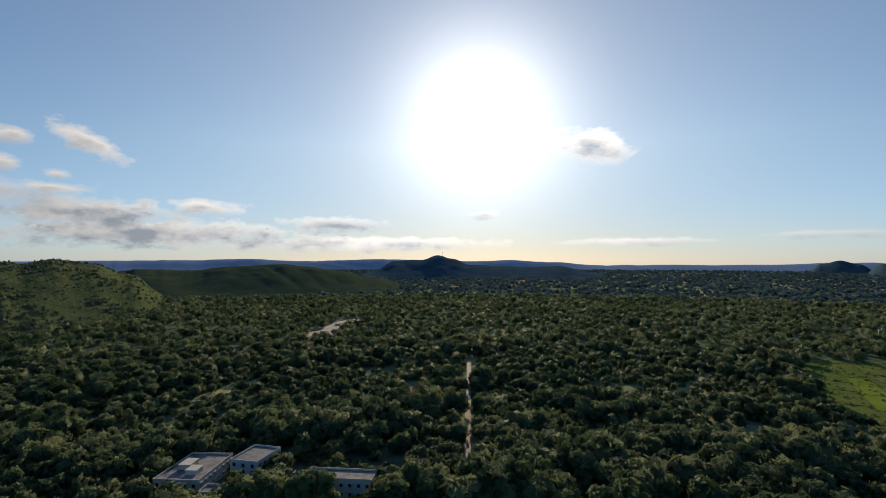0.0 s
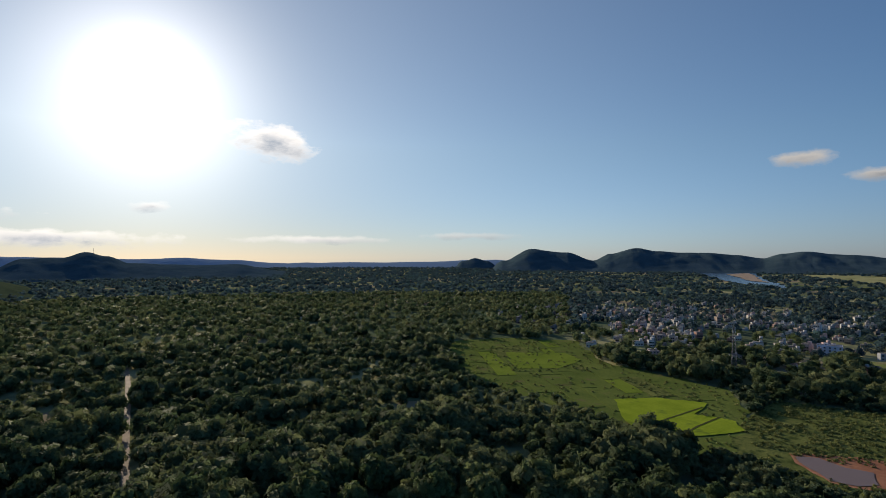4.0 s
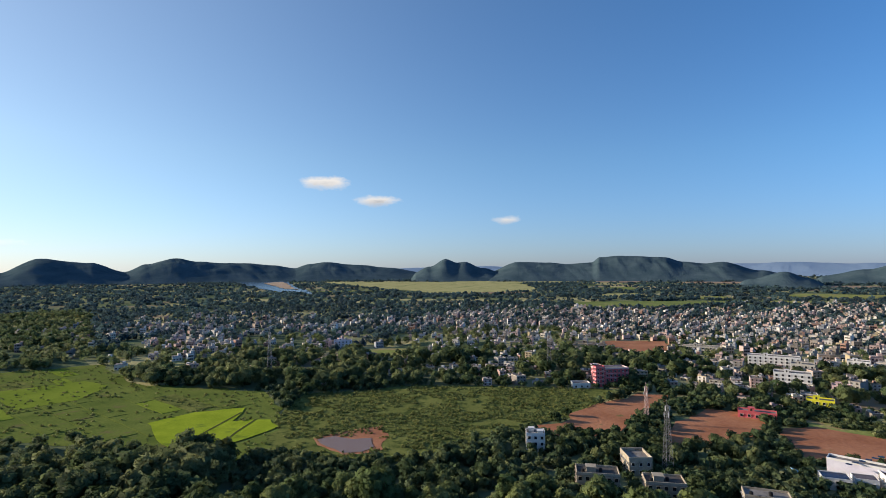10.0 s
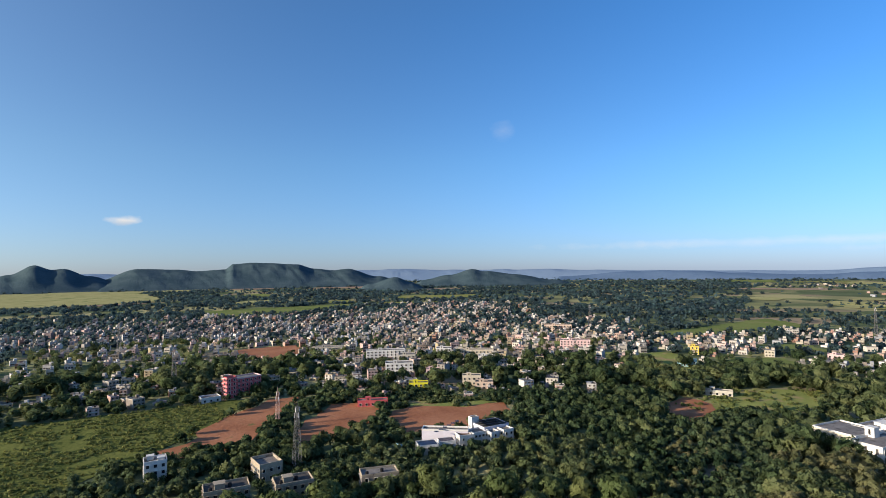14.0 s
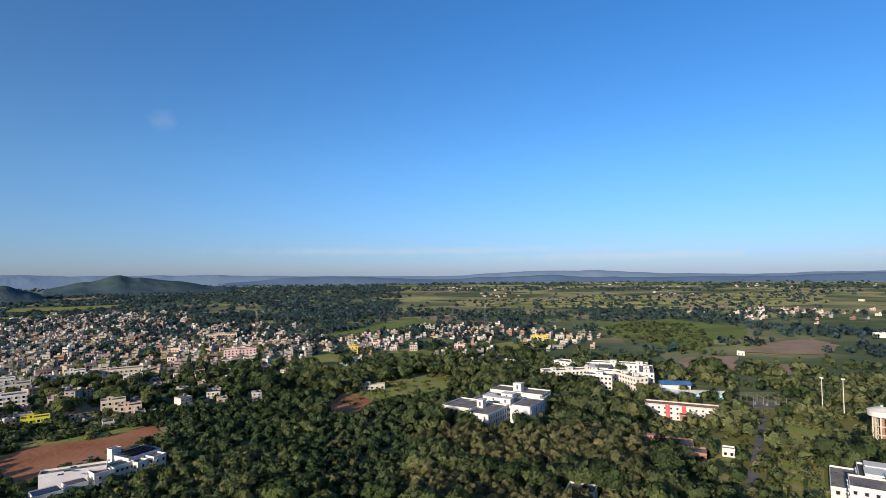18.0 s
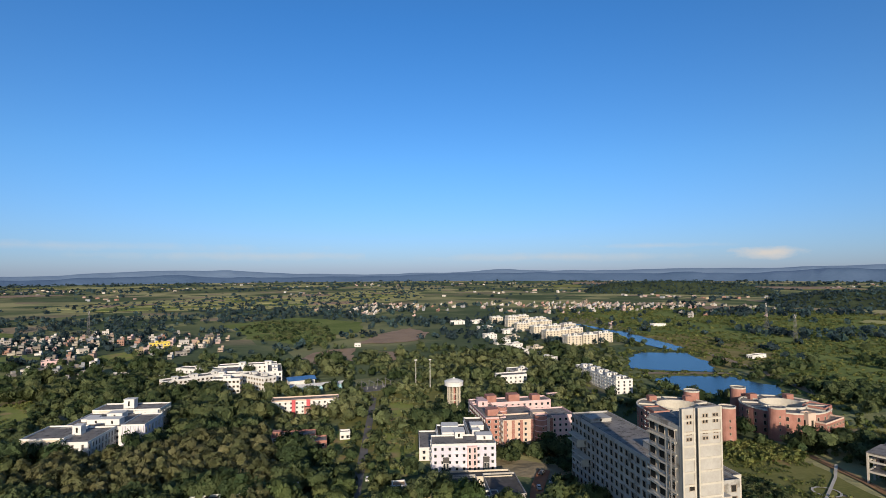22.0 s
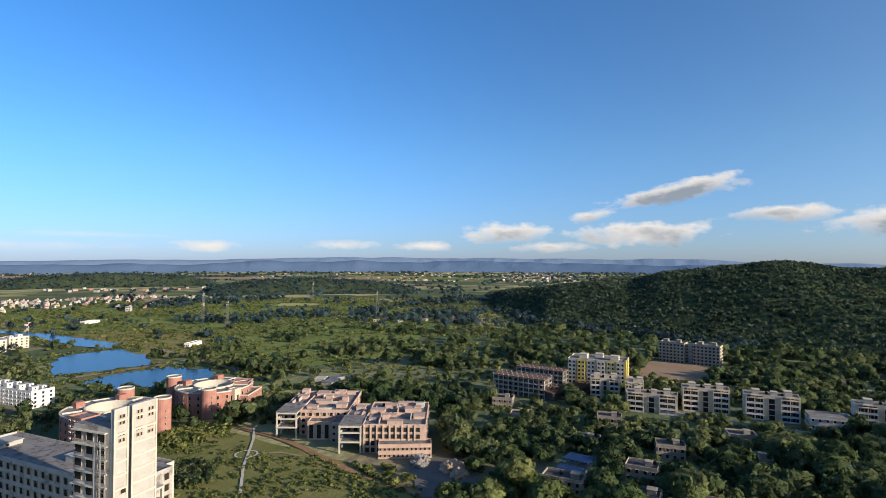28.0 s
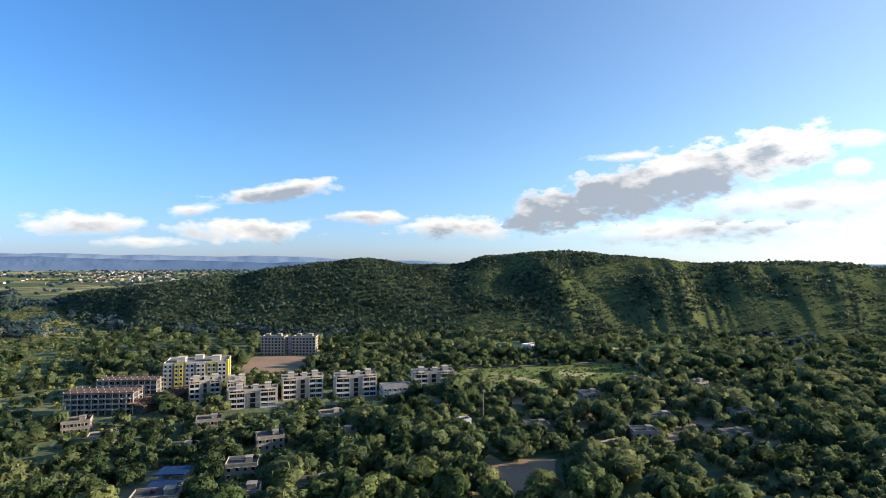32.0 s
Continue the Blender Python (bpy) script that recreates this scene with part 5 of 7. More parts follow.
# sand-coloured complex under construction
cb = building("site_building", "sprawling unfinished sand-coloured building of stepped blocks", -238, -178, 116.6,
              ((25, 13, 33, 45, 14), dict(wall=SANDY, roof=ROOF, storeys=4, cols=0, side_cols=8, win=(2.0, 2.0), pane=HOLE_SHADE, edge=SANDY, heads=((-0.7, 0.1, 8, 5, 2.0), (0.0, -0.8, 8, 3, 1.5), (0.5, 0.2, 9, 6, 2.2), (-0.3, 0.55, 7, 5, 2.0), (0.75, -0.3, 6, 8, 1.6), (-0.2, -0.2, 6, 4, 1.1), (0.2, 0.8, 9, 4, 1.8), (-0.75, -0.5, 4, 6, 1.0)), tanks=2)),
              ((2.5, 20, 12, 30, 13), dict(wall=SANDY, roof=ROOF, storeys=4, cols=3, side_cols=4, win=(2.0, 2.4), pane=HOLE_SHADE, heads=((0, 0.3, 5, 6, 2.0), (0.2, -0.5, 6, 4, 1.4)))),
              ((-18, 42, 28, 46, 13.5), dict(wall=SANDY, roof=ROOF, storeys=4, cols=7, side_cols=7, win=(1.6, 1.8), pane=HOLE_SHADE, heads=((0.3, 0.2, 8, 5, 2.0), (-0.3, -0.2, 9, 4, 1.5), (0.6, -0.6, 6, 5, 2.0), (-0.6, 0.6, 8, 6, 1.7), (0.1, 0.75, 7, 5, 2.0), (-0.6, -0.7, 6, 4, 1.2), (0.5, -0.1, 4, 7, 1.0)))),
              ((-38, 46, 12, 40, 13), dict(wall=SANDY, roof=ROOF, storeys=4, cols=3, side_cols=6, win=(1.6, 1.8), pane=HOLE_SHADE, heads=((0, 0.2, 6, 6, 1.8),))),
              ((-19, 15, 13, 9, 9.5), dict(wall=SANDY, roof=ROOF, storeys=1, cols=3, side_cols=0, win=(2.2, 7.6), pane=HOLE_SHADE, edge=SANDY, hood=0.0)),
              ((-6.5, 12, 9, 14, 10.5), dict(wall=CONCRETE, roof=ROOF, storeys=3, cols=3, win=(1.3, 1.3), pane=HOLE_SHADE, edge=SANDY)),
              ((31, -13.4, 27, 8, 6.5), dict(turn=4, wall=SANDY, storeys=2, cols=12, side_cols=3, win=(0.9, 1.1), pane=HOLE_SHADE)))
rw = random.Random(31)
for ox, oy, wide, deep, z, many in ((25, 13, 30, 42, 14.1, 13), (-18, 42, 25, 43, 13.6, 12), (2.5, 20, 10, 27, 13.1, 4), (-38, 46, 10, 36, 13.1, 4)):
    for k in range(many):
        sx, sy = rw.choice(((rw.uniform(5, 10), 0.35), (0.35, rw.uniform(5, 10)), (rw.uniform(3, 5), rw.uniform(2.5, 4.5))))
        hh = rw.uniform(1.2, 2.2) if min(sx, sy) < 1 else rw.uniform(2.4, 3.4)
        part("roof_wall", Geo().box(ox + rw.uniform(-0.5, 0.5) * (wide - sx), oy + rw.uniform(-0.5, 0.5) * (deep - sy), z, sx, sy, hh).mesh("roof_wall", PALE_CONC if k % 3 == 0 else SANDY), cb)
for k in range(9):
    for s in (2, 3):
        part("window", window_mesh(1.9, 2.2, HOLE_SHADE, 0.1), cb, (11 + k * 3.3, -9.55, s * 3.5 + 0.5))
    part("pilaster", Geo().box(0, 0, 0, 0.5, 0.7, 14.4).mesh("pilaster", PEACH), cb, (9.3 + k * 3.3, -9.8, 0))
for s in (0, 1):
    for k in range(3):
        part("window", window_mesh(2.0, 2.4, HOLE_SHADE, 0.1), cb, (11 + k * 2.9, -9.55, s * 3.5 + 0.4))
for ox, oy, hh in ((-3.4, -10.5, 14.2), (-43.6, 13.5, 14.2)):
    for x in (0, 11):
        for y in (0, 8):
            part("column", Geo().box(ox + x, oy + y, 0, 0.8, 0.8, hh).mesh("column", PALE_CONC), cb)
    for z in (5.4, 10.2, hh - 0.9):
        for bx, by, bw, bd in ((5.5, 0, 10.1, 0.7), (0, 4, 0.7, 7.1), (11, 4, 0.7, 7.1)):
            part("beam", Geo().box(ox + bx, oy + by, z, bw, bd, 0.8).mesh("beam", PALE_CONC), cb)
    g = Geo().box(ox + 5.5, oy + 9.5, 5.6, 11.4, 19, 0.4).box(ox + 5.5, oy + 9.5, hh, 12.2, 19.6, 0.4)
    part("portico_floor", g.mesh("portico_floor", ROOF), cb)
    part("back_wall", Geo().box(ox + 5.5, oy + 16.5, 0, 10.4, 0.5, hh).mesh("back_wall", SANDY), cb)
for sx, sy, r, hh, mat, lab in ((-233, -131, 6, 4.2, ROOF, "mound of grey gravel in the yard"), (-235, -115, 6.5, 3.8, SAND, "mound of pale sand in the yard"), (-229, -108, 5, 3.0, SAND, "mound of tan sand in the yard"), (-214, -105, 6, 2.2, ROOF, "spread mound of building gravel")):
    bm = bmesh.new()
    bmesh.ops.create_icosphere(bm, subdivisions=4, radius=1)
    for v in bm.verts:
        q = noise.noise(v.co * 2.2 + Vector((sx, sy, 0))) + 0.35 * noise.noise(v.co * 7 + Vector((sy, sx, 0)))
        v.co = Vector((v.co.x * r * (1 + 0.35 * q), v.co.y * r * 0.8 * (1 + 0.35 * q), max(-0.1, v.co.z) ** 1 * hh * (1 + 0.5 * q) + 0.4))
    me = bpy.data.meshes.new("sand_mound")
    bm.to_mesh(me)
    bm.free()
    me.materials.append(mat)
    ob = tagged(new("sand_mound", me), lab, "mound")
    ob.location = (sx, sy, 0)

# housing by the water
rng = random.Random(5)
for i in range(6):
    for j in range(3):
        cx, cy = -272 + 4 * i - 27 * j + (9 if i % 2 else 0) + rng.uniform(-4, 4), -690 - 58 * i - 12 * j + rng.uniform(-6, 6)
        building("apartment_block", "cream four-storey apartment block", cx, cy, 6, ((0, 0, 21, 16, 12.5), dict(wall=CREAM, storeys=4, cols=4, side_cols=2, win=(1.6, 1.6), heads=((-0.4, 0, 5, 5, 2.6), (0.5, 0.2, 4, 4, 2.2)), edge=WHITE)), group="cream apartment blocks by the water")
for x, y, w, d, turn in ((-144, -498, 18, 20, 8), (-190, -560, 26, 14, 30), (-196, -590, 20, 14, 28), (-178, -618, 22, 12, 24), (-205, -640, 16, 14, 20), (-188, -672, 18, 12, 16), (-182, -712, 20, 13, 10), (-206, -745, 16, 14, 12), (-180, -775, 18, 13, 6), (-224, -830, 22, 14, 8), (-196, -880, 24, 13, 4), (-168, -985, 26, 12, 4), (-206, -990, 22, 12, 4)):
    building("terrace_house", "low white terrace house with a flat roof", x, y, turn, ((0, 0, w, d, 5.6), dict(wall=WHITE if w > 16 else CREAM, storeys=2, cols=3, side_cols=2, heads=((0.2, 0.4, 4, 4, 2.2), (-0.5, -0.4, 4, 3.5, 2.2)))), group="white terrace houses by the water")
for i in range(5):
    building("terrace_house", "white four-storey terrace with roof tanks", -205 + 1.0 * i, -418 - 14.2 * i, 4, ((0, 0, 15, 13.6, 11), dict(wall=WHITE, storeys=4, cols=3, side_cols=3, heads=((0.3, 0, 4, 4, 2.2), (-0.5, 0, 3, 3, 1.8)), tanks=1)), group="white terrace behind the trees")
building("school_building", "pale grey low school block behind tall trees", -128, -470, 6, ((0, 0, 26, 12, 7),))
building("pump_house", "small pink pump house with tanks", -143, -402, 6, ((0, 0, 9, 6, 4), dict(wall=PINK)))

# water tower
wt = thing("water_tower", "cream overhead water tank on a ring of columns", "water tower", -62, -380)
for k in range(10):
    a = 2 * math.pi * k / 10
    part("column", Geo().box(0, 0, 0, 0.7, 0.7, 18).mesh("column", CREAM), wt, (4.3 * math.cos(a), 4.3 * math.sin(a), 0), a)
for z in (4, 8.5, 13):
    part("ring_beam", Geo().tube(0, 0, z, z + 0.6, 4.5, 4.5, 20, cap=False).tube(0, 0, z, z + 0.6, 4.0, 4.0, 20, cap=False).tube(0, 0, z + 0.6, z + 0.6, 4.5, 4.0, 20, cap=False).mesh("ring_beam", CREAM), wt)
part("stair_core", Geo().tube(0, 0, 0, 18, 1.1, 1.1, 12).mesh("stair_core", SALMON), wt)
part("tank", Geo().tube(0, 0, 18, 18.6, 4.6, 6.6, 28).tube(0, 0, 18.6, 21.5, 6.6, 6.6, 28).tube(0, 0, 21.5, 22.8, 6.9, 3.6, 28).tube(0, 0, 22.8, 23.3, 3.4, 1.4, 28).tube(0, 0, 23.3, 24.2, 0.7, 0.6, 12).mesh("tank", WHITE), wt)
FOOT.append((-62, -380, 0, 7, 7))

# flats below the ridge
FLATWALL = surface("cream plaster of the flats", (0.42, 0.35, 0.27), (0.6, 0.52, 0.41), 0.25, bump=0.15, blotch=((0.22, 0.18, 0.14), 0.3, 0.42))
# Infill colour darkened to hold the shade inside open frames.
SHADE_INFILL = surface("block infill with painted shade", (0.06, 0.052, 0.046), (0.17, 0.14, 0.12), 0.4, bump=0.3)
TANWALL = surface("weathered tan plaster", (0.26, 0.22, 0.17), (0.46, 0.4, 0.31), 0.3, bump=0.2, blotch=((0.14, 0.12, 0.1), 0.5, 0.42))
OLDWALL = surface("stained old plaster", (0.16, 0.14, 0.12), (0.4, 0.35, 0.29), 0.3, bump=0.2)


def flats(x, y, turn, label, wall=FLATWALL, w=30, h=14.8, group="flats below the ridge"):
    """Four-storey flats: two bays of open balconies either side of a recessed stairwell."""
    n = round(h / 3.6)
    root = thing("apartment_block", label, "building", x, y, 0, radians(turn), group)
    b = wing(root, 0, 0, 11, w, h, wall=wall, storeys=n, cols=3, side_cols=0, win=(1.5, 1.7), edge=wall, heads=((0, 0.6, 5, 4, 3.2), (0.2, 0.1, 4, 3.5, 2.4), (0, -0.55, 5, 4, 2.8)), tanks=3)
    for k, yy in enumerate((-w * 0.31, w * 0.31)):
        bw = w * 0.3
        # Near-black sheet on the wall paints the balconies' inner shade.
        part("balcony_back", Geo().box(5.55, yy, 0, 0.12, bw, h - 0.3).mesh("balcony_back", HOLE_SHADE), b, label="near-black sheet painting the shade behind the balconies")
        for q in (-1, 0, 1):
            part("pier", Geo().box(8.2, yy + q * bw / 2, 0, 0.45, 0.5, h + 0.5).mesh("pier", wall), b)
        for s in range(n):
            part("balcony_slab", Geo().box(7.0, yy, s * 3.5 + 3.1, 2.9, bw + 0.7, 0.32).mesh("balcony_slab", WHITE if s < n - 1 else wall), b)
            part("railing", Geo().box(8.3, yy, s * 3.5 + (0.0 if s == 0 else -0.08), 0.12, bw - 0.6, 0.95).mesh("railing", LILAC if (k + s) % 3 == 1 else TRIM), b)
            for q in (-0.25, 0.25):
                part("window", window_mesh(1.7, 2.0, HOLE_SHADE, 0), b, (5.63, yy + q * bw, s * 3.5 + 0.4), math.pi / 2)
        part("roof_frame", Geo().box(7.0, yy, h + 0.5, 3.2, bw * 0.5, 0.3).box(8.2, yy - bw * 0.22, h, 0.4, 0.4, 0.6).box(8.2, yy + bw * 0.22, h, 0.4, 0.4, 0.6).mesh("roof_frame", wall), b)
    t = radians(turn)
    FOOT.append((x + 13 * math.cos(t), y + 13 * math.sin(t), t, 9, w / 2 - 1))
    # Dark strip on the solid wall stands for the stairwell's shade.
    part("stairwell", Geo().box(5.58, 0, 0, 0.15, w * 0.1, h - 1).mesh("stairwell", HOLE_SHADE), b, label="dark strip painting the shade of the stairwell")
    for s in range(n):
        part("landing", Geo().box(5.75, 0, s * 3.5 + 2.9, 0.5, w * 0.1, 0.5).mesh("landing", PEACH), b)
    return root


for x, y, w, lab in ((-409, -75, 22, "cream four-storey flats with white balconies"), (-405, -54, 13, "narrow cream flats behind the stepped front"), (-408, -9, 31, "cream flats with white balcony bays"), (-406, 29, 33, "cream flats with pink stair tower and white bays"), (-408, 88, 34, "cream flats with white bays beside trees")):
    flats(x, y, 4 - y * 0.06, lab, w=w * 0.94)
flats(-390, -41, 4, "lower cream and white flats with stepped front", w=32, h=11.6)
building("old_house", "low grey old flats partly hidden by trees", -396, 58, 4, ((0, 0, 12, 22, 8), dict(wall=CONCRETE)))
ye = thing("yellow_apartments", "seven-storey apartment block in white, yellow and cream stripes", "building", -446, -87, 0, radians(2))
wing(ye, 0, 0, 24, 44, 22, wall=CREAM, storeys=7, cols=5, side_cols=0, win=(1.5, 1.6), edge=CREAM, heads=((0.2, 0.6, 7, 6, 3.4), (0.2, -0.5, 7, 6, 3.4), (-0.5, 0, 6, 6, 3)))
for k, yy in enumerate((-18.5, -11.2, -3.8, 3.8, 11.2, 18.5)):
    wing(ye, 12.7, yy, 2.0 if k % 2 else 1.2, 6.2, 22, wall=(YELLOW if k in (1, 4) else PALE_CONC if k % 2 == 0 else CREAM), storeys=7, cols=0, side_cols=2, win=(1.5, 1.6), bands=(WHITE if k % 2 == 0 else None))
part("corner_pier", Geo().box(12.6, 22.2, 0, 2.4, 1.6, 24).box(0, 22.6, 0, 3, 0.8, 23).mesh("corner_pier", YELLOW), ye)
gr = thing("grey_apartments", "unpainted grey apartment slab in two towers", "building", -588, -26, 0, radians(-11))
for yy in (-16, 16):
    wing(gr, 0, yy, 14, 24, 19, wall=TANWALL, storeys=6, cols=2, side_cols=7, win=(1.6, 1.7), pane=HOLE_SHADE, heads=((0.1, 0.5, 5, 4, 3), (0.1, -0.5, 5, 4, 3)), bands=PALE_CONC)
wing(gr, -3, 0, 8, 10, 18, wall=CONCRETE, storeys=6, cols=0, side_cols=2, pane=HOLE_SHADE)


def skeleton(x, y, turn, w, d, storeys, label):
    root = thing("unfinished_block", label, "building", x, y, 0, radians(turn), "blocks under construction")
    for s in range(storeys):
        part("floor_slab", Geo().box(0, 0, s * 3.4 + 3.1, d, w, 0.35).mesh("floor_slab", CONCRETE), root)
    post = Geo().box(0, 0, 0, 0.5, 0.5, storeys * 3.4 + 1.4).mesh("column", PALE_CONC)
    for i in range(int(w / 4) + 1):
        for x0 in (-d / 2 + 0.4, 0, d / 2 - 0.4):
            part("column", post, root, (x0, -w / 2 + 0.4 + i * (w - 0.8) / int(w / 4), 0))
    # Shade behind the columns is put into this infill's dark colour.
    part("infill_wall", Geo().box(-0.5, 0, 0, d - 3.5, w - 2.5, storeys * 3.4).mesh("infill_wall", SHADE_INFILL), root, label="rough block infill set back, shade in its colour")
    for i in range(int(w / 5)):
        for s in range(storeys):
            part("window", window_mesh(1.8, 1.7, HOLE_SHADE, 0), root, (d / 2 - 2.2, -w / 2 + 3.5 + i * 5, s * 3.4 + 0.8), math.pi / 2)
        for s in range(1, storeys):
            part("balcony_slab", Geo().box(d / 2 + 0.7, -w / 2 + 3.5 + i * 5, s * 3.4, 1.6, 3.6, 0.3).box(d / 2 + 1.4, -w / 2 + 3.5 + i * 5, s * 3.4 + 0.3, 0.12, 3.6, 0.8).mesh("balcony_slab", CONCRETE), root)
    part("shuttering", Geo().box(0, 0, storeys * 3.4 + 0.1, d + 0.8, w + 0.8, 0.5).mesh("shuttering", RUST), root, label="rusty shuttering round the top slab")
    g = Geo()
    rg = random.Random(int(w))
    for i in range(26):
        px, py = rg.uniform(-d / 2, d / 2), rg.uniform(-w / 2, w / 2)
        g.rod((px, py, storeys * 3.4), (px + rg.uniform(-0.4, 0.4), py + rg.uniform(-0.4, 0.4), storeys * 3.4 + 1.6), 0.09)
    tagged(part("rebar", g.mesh("rebar", RUST), root), "rusty starter bars on the top slab", kind="stuff")
    FOOT.append((x, y, radians(turn), d / 2, w / 2))
    FOOT.append((x + 14, y, radians(turn), 8, w / 2))


skeleton(-392, -133, -6, 42, 15, 4, "unfinished four-storey block with bare brick infill")
skeleton(-428, -128, -6, 40, 14, 4, "unfinished block behind with grey frame")
sl = thing("shuttered_deck", "building deck covered with rusty steel shuttering", "building", -403, -101, 0, radians(-28))
# Solid base, its dark colour standing for shade under the deck.
part("deck", Geo().box(0, 0, 5.6, 48, 15, 0.5).box(0, 0, 0, 44, 11, 5.6).mesh("deck", SHADE_INFILL), sl)
for k in range(7):
    part("prop", Geo().box(-22 + k * 7.3, -7, 0, 0.4, 0.4, 5.6).box(-22 + k * 7.3, 7, 0, 0.4, 0.4, 5.6).mesh("prop", RUST), sl)
g = Geo()
rg = random.Random(3)
for i in range(420):
    px, py = rg.uniform(-24, 24), rg.uniform(-7.5, 7.5)
    a = rg.choice((0.1, 1.6)) + rg.uniform(-0.1, 0.1)
    g.rod((px, py, 6.1 + rg.uniform(0, 1.2)), (px + 3.4 * math.cos(a), py + 3.4 * math.sin(a), 6.1 + rg.uniform(0, 2.0)), 0.26)
part("shuttering", g.mesh("shuttering", RUST), sl)
FOOT.append((-403, -101, radians(-28), 25, 9))
FOOT.append((-374, -108, radians(-28), 12, 9))
building("villa", "long white villa below the ridge", -545, 229, -68, ((0, 0, 30, 11, 7), dict(wall=WHITE, storeys=2, cols=9, edge=LILAC)), ((4, -2, 18, 8, 10), dict(storeys=3, cols=5)))
bs = thing("blue_shed", "low house with a dark blue sheet roof", "shed", -258, -61, 0, radians(-8))
part("wall", Geo().box(0, 0, 0, 16, 12, 3.4).mesh("wall", TANWALL), bs)
part("roof", Geo().box(-5.5, 0, 5.5, 8, 13, 0.4).box(5.5, 0, 3.6, 8, 13, 0.4).box(0, 0, 5.9, 3, 13, 0.4).mesh("roof", DARKBLUE), bs)
FOOT.append((-258, -61, 0, 11, 8))
for x, y, w in ((-232, -60, 17), (-230, -29, 16), (-232, -1, 16)):
    building("old_flats", "weathered grey two-storey flats with roof parapets", x, y, 0, ((0, 0, 9, w, 8), dict(wall=TANWALL, storeys=3, cols=2, side_cols=5, bands=CONCRETE, pane=HOLE_SHADE, edge=OLDWALL, roof=DARKROOF, tanks=2, heads=((0, 0.6, 3.5, 3.5, 2),))), group="grey flats among trees")
rng = random.Random(11)
for x, y in ((-352, -133), (-330, -112), (-265, -32), (-302, -66), (-302, -23), (-301, 15), (-301, 48), (-260, 18), (-258, 43), (-340, -60), (-338, 10), (-300, 128), (-352, 190), (-318, 172), (-330, 232), (-292, 205), (-268, 178), (-250, 150), (-400, 255), (-366, 290), (-262, 232), (-290, 262)):
    building("old_house", rng.choice(("weathered grey single-storey house among trees", "stained concrete house with a flat roof among trees", "small pinkish house among trees")), x, y, rng.uniform(-15, 15),
             ((0, 0, 10, 14, rng.choice((3.6, 6.6, 6.6))), dict(wall=rng.choice((TANWALL, OLDWALL, OLDWALL)), roof=DARKROOF, pane=HOLE_SHADE, cols=2, side_cols=4, heads=((0, 0.4, 3, 3, 2),), tanks=1)), group="old houses among trees")

# town edge: white house, crimson block, masts, solar-roofed school
building("white_house", "tall narrow white house with a roof terrace", 301, 8, 4, ((0, 0, 9, 10, 9.6), dict(storeys=3, cols=2, side_cols=3, heads=((0.4, 0.4, 3, 3, 1.8), (-0.5, -0.5, 3, 3, 1.6)))))
building("crimson_block", "crimson and pink three-storey block with balconies", 476, -50, -70, ((0, 0, 28, 12, 14), dict(wall=CRIMSON, storeys=4, cols=8, side_cols=3, bands=PINK, edge=PINK)), ((-12, -5, 8, 6, 16), dict(wall=CRIMSON, cols=2, bands=PINK)))
building("concrete_flats", "grey three-storey flats with a cluttered roof", 248, -20, 0, ((0, 0, 10, 18, 10), dict(wall=TANWALL, storeys=3, cols=2, side_cols=6, bands=OLDWALL, pane=HOLE_SHADE, roof=DARKROOF, tanks=3, heads=((0, 0.3, 4, 4, 2),))))
building("concrete_flats", "grey three-storey flats beside the mast", 245, -47, 0, ((0, 0, 10, 16, 9), dict(wall=TANWALL, storeys=3, cols=2, side_cols=5, bands=OLDWALL, pane=HOLE_SHADE, roof=DARKROOF, tanks=3, heads=((0, 0.3, 4, 4, 2),))))
building("roofless_house", "pale house with an open walled roof terrace", 280, -41, 10, ((0, 0, 14, 11, 7), dict(wall=TANWALL, parapet=1.6, edge=TANWALL)))
building("concrete_flats", "grey two-storey flats with white parapets", 243, -86, -10, ((0, 0, 9, 17, 6.4), dict(wall=OLDWALL, edge=TANWALL, tanks=2)))
sc = building("school_complex", "white school complex with solar panels on its roofs", 277, -150, 0,
              ((8, 8, 7, 27, 7.4), dict(turn=-33, wall=LILAC, roof=ROOF, storeys=2, cols=0, side_cols=0, edge=WHITE, parapet=1.0)),
              ((-3, 25, 9, 11, 5), dict(turn=-12, wall=WHITE, roof=SOLAR, storeys=2, cols=2, side_cols=3, win=(0.9, 0.9), parapet=0.4)),
              ((-1, 12, 7, 9, 4.4), dict(turn=-12, wall=WHITE, roof=SOLAR, storeys=1, cols=2, side_cols=2, parapet=0.3)),
              ((-2, 1, 9, 9, 6.2), dict(turn=-8, wall=WHITE, roof=RUST, storeys=2, cols=2, side_cols=2, win=(1.0, 1.2))),
              ((0, -8, 8, 12, 6.0), dict(turn=0, wall=WHITE, roof=ROOF, storeys=2, cols=2, side_cols=5, win=(1.0, 1.1), pane=HOLE_SHADE)),
              ((-4, -16, 7, 6, 5.8), dict(turn=8, wall=WHITE, storeys=2, cols=2, side_cols=1)),
              ((-4, -25, 8, 7, 6.2), dict(turn=4, wall=WHITE, storeys=2, cols=2, side_cols=2)),
              ((6, -21, 14, 18, 7.6), dict(turn=4, wall=LILAC, storeys=2, cols=3, side_cols=4, parapet=0.4)),
              ((12, -13, 4, 5, 11), dict(turn=4, wall=WHITE, cols=0, side_cols=0, parapet=0.3)))
